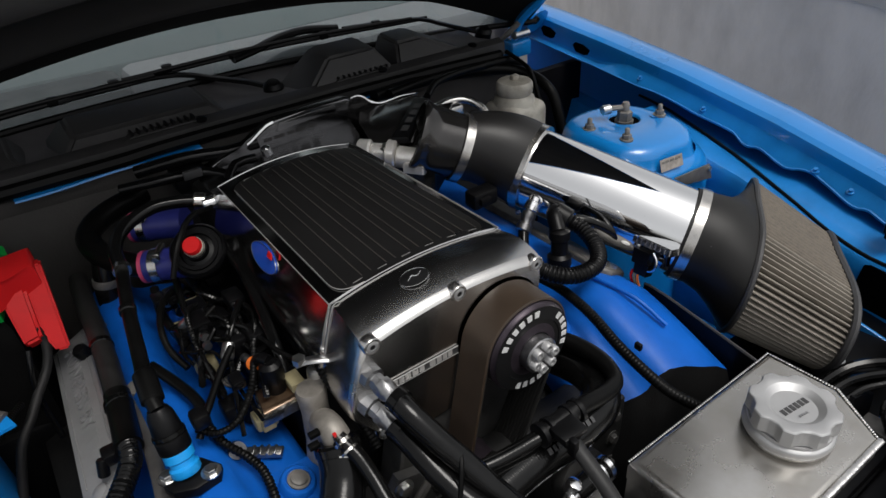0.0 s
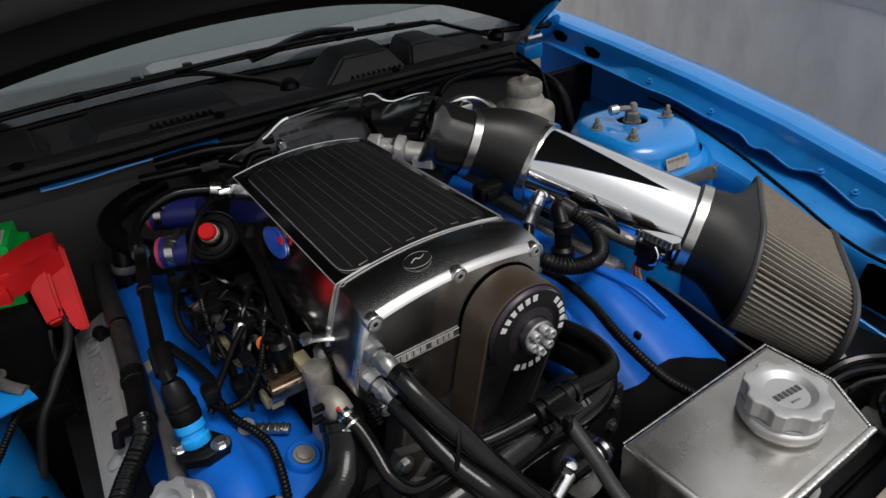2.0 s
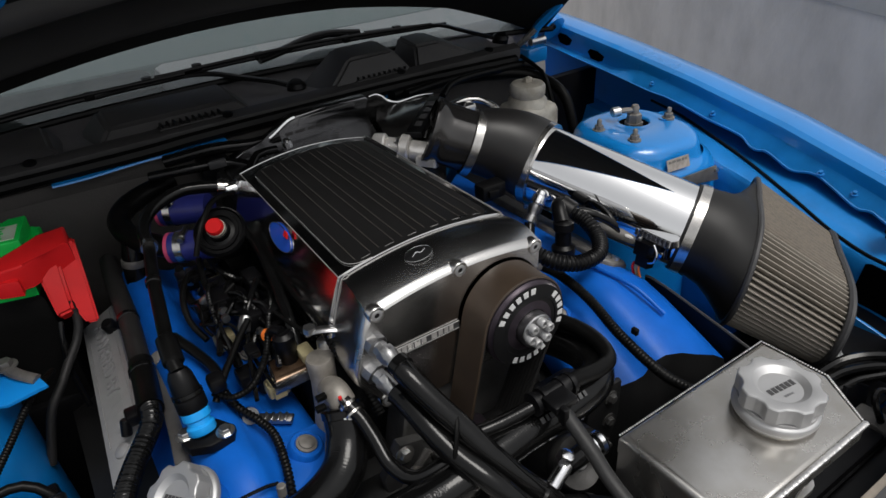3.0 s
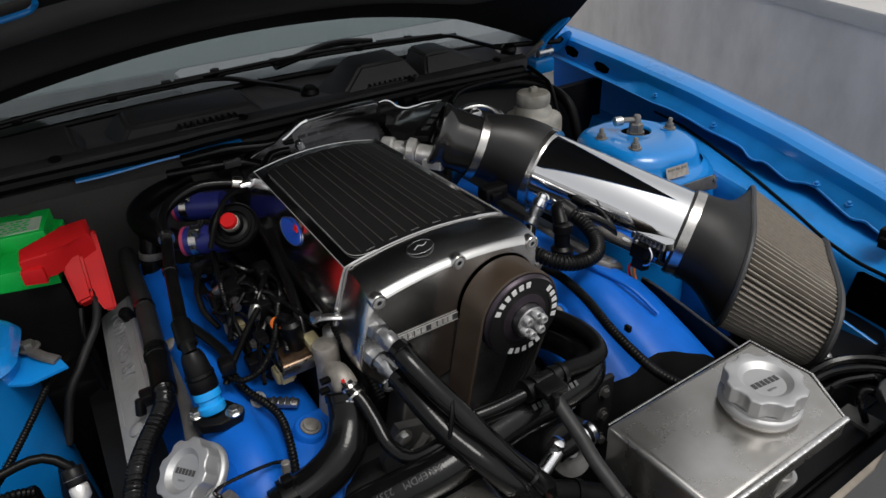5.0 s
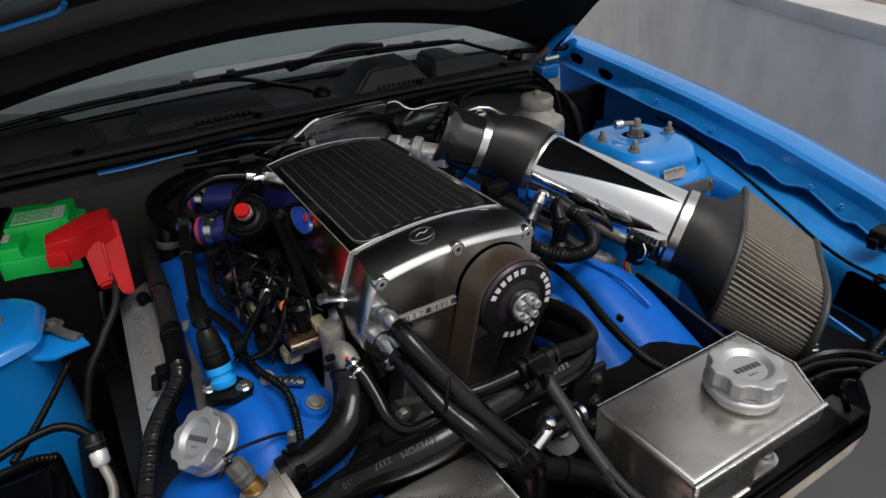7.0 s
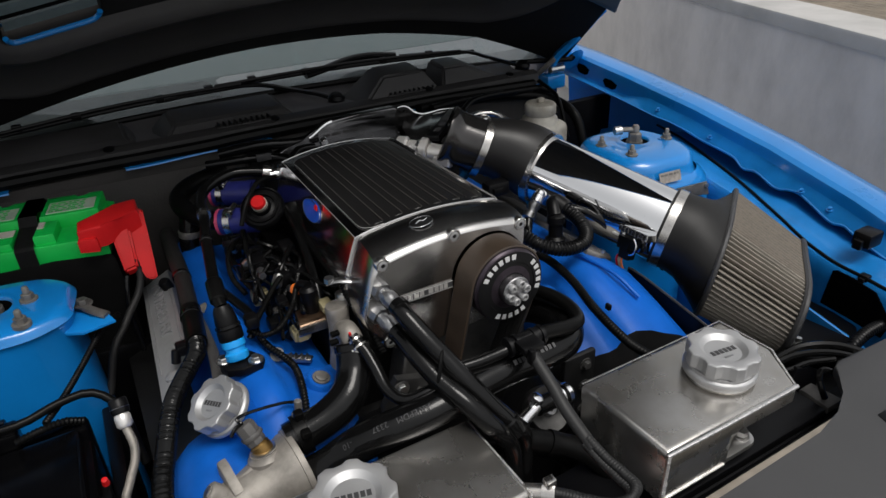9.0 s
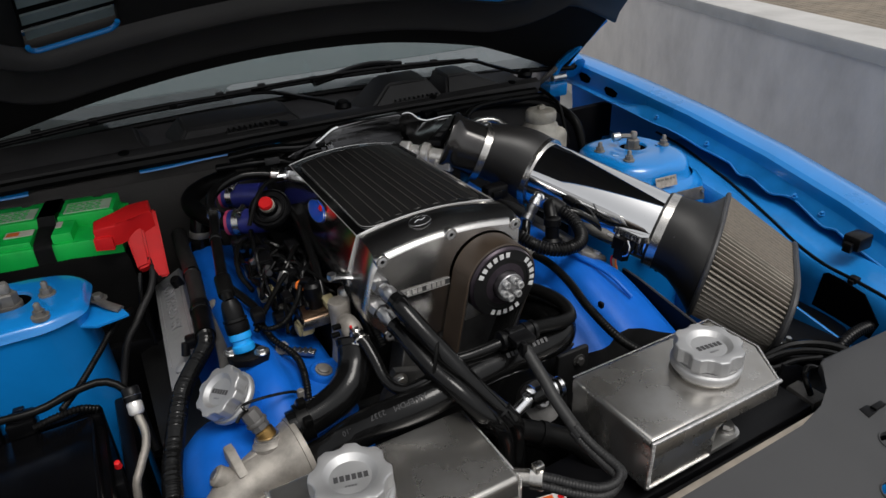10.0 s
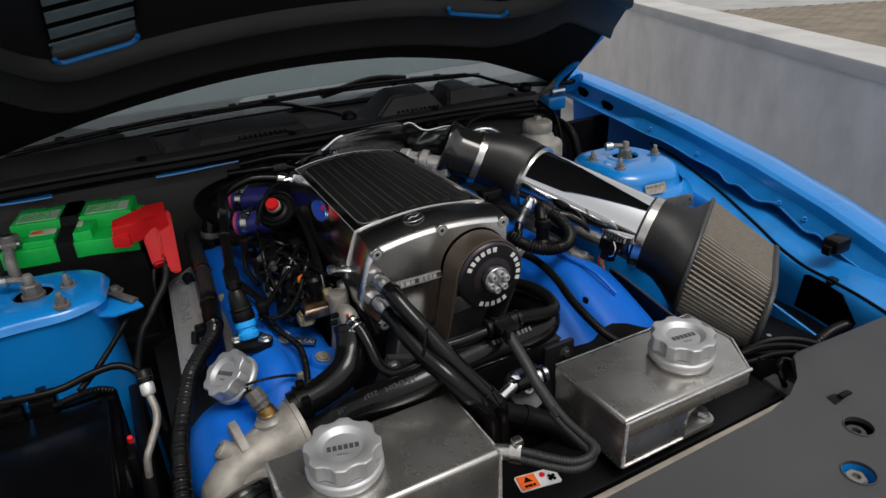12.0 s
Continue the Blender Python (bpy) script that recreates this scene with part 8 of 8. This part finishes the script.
def warning_label():
    root = thing("warning_label", (0.005, -0.21, 0.68), "orange and white fan warning sticker on the black shroud", "label")
    o = Vector((-0.0300, -0.2250, 0.6985))
    ux, uy = Vector((0.98, -0.18, 0)).normalized(), Vector((0.18, 0.98, 0)).normalized()
    part("backing", prism([(0.002, 0), (0.048, 0), (0.050, 0.002), (0.050, 0.021), (0.048, 0.023), (0.002, 0.023), (0, 0.021), (0, 0.002)], o, ux, uy, 0.0012), M_WHITE, root)
    z = Vector((0, 0, 0.0013))
    part("orange_field", prism([(0.0015, 0.0015), (0.024, 0.0015), (0.024, 0.0215), (0.0015, 0.0215)], o + z, ux, uy, 0.0004), M_ORANGE, root, "orange half")
    part("triangle", prism([(0.008, 0.011), (0.018, 0.011), (0.013, 0.019)], o + z * 1.4, ux, uy, 0.0004), M_RUBBER, root, "black warning triangle")
    bars(root, o + z * 1.4 + ux * 0.007 + uy * 0.004, ux, uy, [0.003, 0.005, 0.003], 0.003, M_RUBBER, 0.2)
    for k in range(4):
        t = radians(90 * k + 45)
        part("fan_blade", prism([(0, -0.0012), (0.0045, -0.003), (0.0055, 0.0), (0.0045, 0.002), (0, 0.0012)], o + z * 1.4 + ux * 0.041 + uy * 0.009, ux * math.cos(t) + uy * math.sin(t), uy * math.cos(t) - ux * math.sin(t), 0.0004), M_RUBBER, root)
    part("red_mark", lathe([(0.0035, 0), (0.0035, 0.0004), (0, 0.0004)], o + z * 1.4 + ux * 0.032 + uy * 0.016, (0, 0, 1), 14), M_RED, root)


warning_label()


# ---- driver side ----
def driver_side():
    h = thing("corrugated_hose", (0.22, 0.05, 0.80), "black corrugated breather hose curling beside the valve cover", "hose")
    part("hose", tube([(0.150, 0.075, 0.850), (0.168, 0.052, 0.838), (0.196, 0.040, 0.830), (0.230, 0.042, 0.828), (0.252, 0.062, 0.832), (0.258, 0.092, 0.842), (0.248, 0.118, 0.852)], 0.0102, 16, rib=(0.0048, 0.18)), M_PLASTIC, h)
    part("cuff", rod((0.252, 0.108, 0.848), (0.244, 0.126, 0.856), 0.0148, 16, 0.002), M_PLASTIC, h)
    v = thing("vent_valve", (0.235, 0.10, 0.79), "black vent valve on the driver side valve cover", "valve")
    part("body", lathe([(0.015, 0), (0.015, 0.012), (0.0105, 0.016), (0.0105, 0.034), (0.013, 0.036), (0.013, 0.046), (0.008, 0.050), (0, 0.050)], (0.228, 0.098, 0.800), (0.05, 0.1, 1), 22), M_PLASTIC, v)
    part("arm", tube([(0.228, 0.102, 0.845), (0.236, 0.118, 0.858), (0.246, 0.126, 0.856)], 0.010, 12, 0.005), M_PLASTIC, v)
    part("lead", tube([(0.258, 0.105, 0.850), (0.275, 0.092, 0.845), (0.300, 0.075, 0.825), (0.325, 0.066, 0.79)], 0.0058, 10, 0.008), M_RUBBER, v)
    n = thing("fuel_fitting", (0.215, 0.14, 0.80), "bright metal hose fitting with black plug", "fitting")
    fb, ft = Vector((0.226, 0.163, 0.818)), Vector((0.256, 0.173, 0.850))
    ax = (ft - fb).normalized()
    part("nut", lathe([(0.0080, 0), (0.0105, 0.002), (0.0105, 0.010), (0.0080, 0.012), (0.0080, 0.018), (0.0095, 0.020), (0.0095, 0.026), (0.0075, 0.028)], fb, ax, 12), M_FIT, n)
    part("nipple", lathe([(0.0080, 0.027), (0.0098, 0.029), (0.0098, 0.040), (0.0080, 0.042), (0.0080, 0.047), (0, 0.048)], fb, ax, 14), M_EDGE, n, "bright chrome nipple")
    part("hose", tube([fb + ax * 0.004, (0.216, 0.150, 0.806), (0.196, 0.122, 0.795), (0.180, 0.105, 0.788), (0.160, 0.085, 0.79)], 0.0072, 12, 0.006), M_RUBBER, n)
    part("plug", box(0.190, 0.212, 0.135, 0.160, 0.790, 0.812, 0.004), M_PLASTIC, n)
    w = thing("cover_loom", (0.18, -0.05, 0.76), "black taped loom lying across the driver side valve cover", "wiring")
    part("loom", tube([(0.188, 0.105, 0.800), (0.190, 0.060, 0.803), (0.188, 0.010, 0.797), (0.180, -0.045, 0.785), (0.184, -0.10, 0.768), (0.210, -0.135, 0.745), (0.24, -0.15, 0.70)], 0.0062, 12, 0.007, rib=(0.004, 0.08)), M_RUBBER_M, w)
    part("loom_clip", box(0.175, 0.192, 0.088, 0.104, 0.800, 0.812, 0.002), M_DUST, w)
    part("clip_tail", box(0.188, 0.193, -0.06, -0.052, 0.788, 0.796, 0.001), M_PLASTIC, w)
    c = thing("coil_cover", (0.31, 0.12, 0.70), "satin grey coil cover on the driver side bank", "coil cover")
    uy, ux = Vector((0.89, 0, -0.45)), Vector((0, 1, 0))
    part("cover", prism([(0, 0.014), (0.014, 0), (0.040, 0), (0.050, 0.012), (0.050, 0.26), (0, 0.26)], (0.258, 0.052, 0.788), uy, ux, 0.012, 0.005, 3), M_CASTBK, c)
    part("cover_bolt", lathe([(0.006, 0), (0.006, 0.004), (0, 0.004)], (0.285, 0.062, 0.788), (0.45, 0, 0.89), 8), M_BOLT, c)
    tc = thing("timing_cover", (0.14, -0.06, 0.66), "dark cast timing cover edge with bolts", "engine cover")
    part("casting", box(0.116, 0.168, -0.066, -0.057, 0.62, 0.742, 0.004), M_BLOCK, tc)
    for z in (0.65, 0.69, 0.725):
        hexbolt((0.150, -0.066, z), (0, -1, 0), 0.006, 0.006, tc, M_CAST_D)
    b = thing("front_bracket", (0.23, -0.03, 0.68), "grey cast front bracket with bolts by the pulley", "bracket")
    part("plate", prism([(0.17, -0.045), (0.25, -0.075), (0.27, -0.03), (0.20, 0.02)], (0, 0, 0.69), (1, 0, 0), (0, 1, 0), 0.012, 0.004), M_CAST, b)
    for q in ((0.205, -0.030, 0.702), (0.235, -0.045, 0.702), (0.225, -0.012, 0.702)):
        hexbolt(q, (0, 0, 1), 0.007, 0.007, b)
    # brake fluid reservoir
    r = thing("brake_reservoir", (0.46, 0.45, 0.78), "yellowed white brake fluid reservoir with screw cap", "reservoir")
    part("tank", box(0.415, 0.500, 0.395, 0.475, 0.790, 0.862, 0.016, 4), M_OFFWHITE, r)
    part("shoulder", lathe([(0.036, 0), (0.034, 0.012), (0.026, 0.020)], (0.455, 0.435, 0.856), (0, 0, 1), 28), M_OFFWHITE, r)
    part("cap", lathe([(0.029, 0.016), (0.031, 0.020), (0.031, 0.034), (0.028, 0.038), (0.010, 0.040), (0, 0.040)], (0.455, 0.435, 0.858), (0, 0, 1), 24), M_OFFWHITE, r, "white screw cap")
    part("cap_tab", box(0.448, 0.462, 0.430, 0.440, 0.896, 0.906, 0.002), M_OFFWHITE, r)
    part("cylinder", rod((0.455, 0.40, 0.775), (0.455, 0.56, 0.785), 0.024, 20, 0.002), M_BLOCK, r)
    for pts, rad in (([(0.26, 0.520, 0.900), (0.36, 0.545, 0.895), (0.48, 0.555, 0.888), (0.555, 0.555, 0.882), (0.575, 0.55, 0.86), (0.578, 0.55, 0.78)], 0.008),
                     ([(0.24, 0.535, 0.898), (0.34, 0.56, 0.890), (0.46, 0.565, 0.880), (0.55, 0.535, 0.868), (0.575, 0.47, 0.84), (0.575, 0.43, 0.76)], 0.010),
                     ([(0.545, 0.56, 0.90), (0.552, 0.52, 0.885), (0.548, 0.49, 0.87), (0.55, 0.46, 0.80)], 0.004),
                     ([(0.30, 0.47, 0.90), (0.34, 0.50, 0.905), (0.40, 0.52, 0.902), (0.47, 0.535, 0.895)], 0.006)):
        k = thing("firewall_hose", pts[0], "black hose running along the firewall", "hose", "firewall hoses")
        part("hose", tube(pts, rad, 10, 0.012), M_RUBBER_M, k)
    for pts, rad in (([(-0.14, 0.535, 0.890), (-0.08, 0.510, 0.900), (-0.02, 0.500, 0.895), (0.02, 0.49, 0.90)], 0.009),
                     ([(-0.17, 0.50, 0.888), (-0.12, 0.48, 0.892), (-0.06, 0.475, 0.886), (-0.03, 0.44, 0.88)], 0.007),
                     ([(-0.06, 0.40, 0.90), (-0.04, 0.42, 0.91), (-0.01, 0.425, 0.908)], 0.006)):
        k = thing("firewall_hose", pts[0], "black hose running along the firewall", "hose", "firewall hoses")
        part("hose", tube(pts, rad, 10, 0.012), M_RUBBER, k)
    pb = thing("firewall_plug", (-0.08, 0.49, 0.86), "black multi-pin plug at the firewall", "connector")
    part("plug", box(-0.105, -0.060, 0.475, 0.515, 0.865, 0.892, 0.004), M_PLASTIC, pb)
    part("latch", box(-0.095, -0.070, 0.470, 0.478, 0.885, 0.897, 0.002), M_RADCOV, pb)
    nt = thing("bright_nut", (0.014, 0.428, 0.90), "small bright nut on the intake elbow", "nut")
    part("nut", lathe([(0.007, 0), (0.007, 0.010), (0.005, 0.012), (0, 0.012)], (0.010, 0.430, 0.905), (-0.3, 0, 1), 8), M_EDGE, nt)


driver_side()


def front_corner():
    """Body rail, headlamp bracket and wires behind the tank."""
    r = thing("apron_rail", (0.52, -0.15, 0.60), "blue painted apron rail with a large dark patch as opening", "body rail")
    part("rail_top", prism([(0.40, -0.13), (0.455, -0.165), (0.52, -0.215), (0.60, -0.16), (0.60, 0.0), (0.44, -0.02)], (0, 0, 0.660), (1, 0, 0), (0, 1, 0), 0.012, 0.004), M_SHEET, r)
    part("rail_side", prism([(-0.02, 0.60), (0.20, 0.60), (0.22, 0.665), (0.10, 0.700), (0.0, 0.735)], (0.535, 0.02, 0), (0.12, -1, 0), (0, 0, 1), 0.004, 0.001), M_BLUE_TRIM, r)
    # Dark plate on the apron paints the shade of an opening.
    part("opening", prism([(0.035, 0.735), (0.028, 0.739), (0.0, 0.740), (-0.038, 0.738), (-0.072, 0.706), (-0.060, 0.655), (-0.011, 0.655), (0.029, 0.657), (0.042, 0.668)], (0.594, -0.14, 0), (0.196, 0.98, 0), (0, 0, 1), 0.003, 0.001), M_CAVITY_SHADE, r, "dark patch painted as the apron opening")
    part("rail_bolt", join(lathe([(0.011, 0), (0.011, 0.003), (0, 0.003)], (0.4706, -0.151, 0.672), (0, 0, 1), 18), lathe([(0.007, 0.003), (0.007, 0.010), (0.004, 0.011), (0.004, 0.018), (0, 0.018)], (0.4706, -0.151, 0.672), (0, 0, 1), 6)), M_BOLT, r)
    b = thing("headlamp_bracket", (0.39, -0.235, 0.66), "dusty grey headlamp bracket behind the tank", "bracket")
    part("plate", prism([(0.362, -0.262), (0.392, -0.262), (0.388, -0.222), (0.366, -0.222)], (0, 0, 0.688), (1, 0, 0), (0, 1, 0), 0.010, 0.003), M_CASTBK, b)
    part("upright", prism([(0.350, 0.694), (0.388, 0.694), (0.384, 0.706), (0.366, 0.712), (0.362, 0.722), (0.352, 0.722)], (0, -0.224, 0), (1, 0.2, 0), (0, 0, 1), 0.003, 0.001), M_CASTBK, b)
    part("hook", tube([(0.372, -0.250, 0.700), (0.366, -0.240, 0.726), (0.376, -0.238, 0.734), (0.392, -0.252, 0.726)], 0.004, 8, 0.004), M_RUBBER, b)
    bl = thing("bracket_plate", (0.40, -0.21, 0.61), "black angular bracket plate beside the tank", "bracket")
    part("arm", prism([(0.362, 0.700), (0.372, 0.719), (0.404, 0.706), (0.436, 0.684), (0.448, 0.640), (0.432, 0.610), (0.372, 0.610)], (0, -0.205, 0), (1, 0, 0), (0, 0, 1), 0.006, 0.002), M_SHEET, bl)
    for pts, rad in (([(0.315, -0.160, 0.70), (0.350, -0.185, 0.715), (0.390, -0.195, 0.722), (0.43, -0.215, 0.722), (0.47, -0.24, 0.71)], 0.005),
                     ([(0.330, -0.175, 0.705), (0.360, -0.200, 0.712), (0.395, -0.208, 0.716), (0.425, -0.225, 0.72)], 0.004),
                     ([(0.38, -0.165, 0.69), (0.42, -0.180, 0.712), (0.46, -0.205, 0.715), (0.50, -0.235, 0.70)], 0.006)):
        k = thing("headlamp_wire", pts[0], "black headlamp wire behind the tank", "wire", "headlamp wires")
        part("wire", tube(pts, rad, 8, 0.008), M_RUBBER, k)
    k = thing("convoluted_loom", (0.53, -0.20, 0.66), "black convoluted loom in the apron corner", "wiring")
    part("loom", tube([(0.46, -0.215, 0.686), (0.512, -0.205, 0.700), (0.56, -0.200, 0.700), (0.610, -0.200, 0.690), (0.64, -0.20, 0.66)], 0.0088, 14, rib=(0.006, 0.16)), M_PLASTIC, k)


front_corner()


# ---- small loose details ----
def branch_wiring():
    """Thin wires, clips and little plugs in the gap beside the supercharger."""
    w = thing("branch_wiring", (-0.16, 0.20, 0.80), "thin glossy black branch wires with small plugs and clips", "wiring")
    rng = random.Random(21)
    for k in range(16):
        y0, y1 = rng.uniform(0.08, 0.18), rng.uniform(0.22, 0.34)
        x0, x1 = rng.uniform(-0.205, -0.115), rng.uniform(-0.195, -0.115)
        pts = []
        for i in range(5):
            f = i / 4
            pts.append((x0 + (x1 - x0) * f + rng.uniform(-0.014, 0.014), y0 + (y1 - y0) * f, 0.812 + 0.018 * math.sin(math.pi * f) + rng.uniform(-0.008, 0.018)))
        ribbed = k % 3 == 0
        part("convoluted_wire" if ribbed else "wire", tube(pts, 0.0036 if ribbed else rng.uniform(0.0016, 0.0028), 8, 0.006, rib=(0.0034, 0.22) if ribbed else None), M_RUBBER, w)
    for k in range(9):
        x, y, z = rng.uniform(-0.20, -0.125), rng.uniform(0.10, 0.32), rng.uniform(0.815, 0.838)
        s = rng.uniform(0.006, 0.010)
        part("plug", join(box(x - s, x + s, y - s * 1.5, y + s * 1.5, z - s * 0.7, z + s * 0.7, 0.0015), box(x - s * 0.5, x + s * 0.5, y - s * 1.9, y - s * 1.4, z - s * 0.4, z + s * 0.4, 0.001)), M_YELLOW if k in (2, 6) else M_PLASTIC, w)
    for k in range(6):
        x, y, z = rng.uniform(-0.20, -0.12), rng.uniform(0.10, 0.32), rng.uniform(0.820, 0.842)
        part("wire_clip", lathe([(0.0036, -0.002), (0.0044, -0.002), (0.0044, 0.003), (0.0036, 0.003)], (x, y, z), (rng.uniform(-1, 1), 1, rng.uniform(-0.4, 0.4)), 14), M_FIT, w)
    # ties on the bigger hoses
    for c, ax, r in (((-0.2300, 0.222, 0.8895), (0.16, 0.95, 0.12), 0.0068), ((-0.2625, 0.305, 0.8058), (0.03, 1, 0.05), 0.0112), ((-0.2700, 0.212, 0.7965), (0.08, 1, 0.1), 0.0127)):
        part("tape_band", lathe([(r, -0.004), (r + 0.0012, -0.003), (r + 0.0012, 0.003), (r, 0.004)], c, ax, 20), M_RUBBER, w)


branch_wiring()


def hose_clip():
    root = thing("hose_clip", (-0.185, 0.085, 0.770), "small ribbed silver clip holding the loom on the valve cover", "clip")
    part("strap", prism([(0, 0), (0.040, 0), (0.040, 0.011), (0, 0.011)], (-0.196, 0.094, 0.7705), (0.80, -0.60, 0.0), (0.60, 0.80, 0.0), 0.004, 0.001), M_FIT, root)
    for k in range(4):
        o = Vector((-0.196, 0.094, 0.774)) + Vector((0.80, -0.60, 0.0)) * (0.011 + 0.007 * k)
        part("strap_rib", prism([(0, 0), (0.0026, 0), (0.0026, 0.011), (0, 0.011)], o, (0.80, -0.60, 0.0), (0.60, 0.80, 0.0), 0.0028, 0.0006), M_FIT, root)
    part("loop", lathe([(0.0070, -0.004), (0.0085, -0.004), (0.0085, 0.004), (0.0070, 0.004)], (-0.196, 0.099, 0.778), (0.1, -0.8, 0.5), 24), M_FIT, root)


hose_clip()
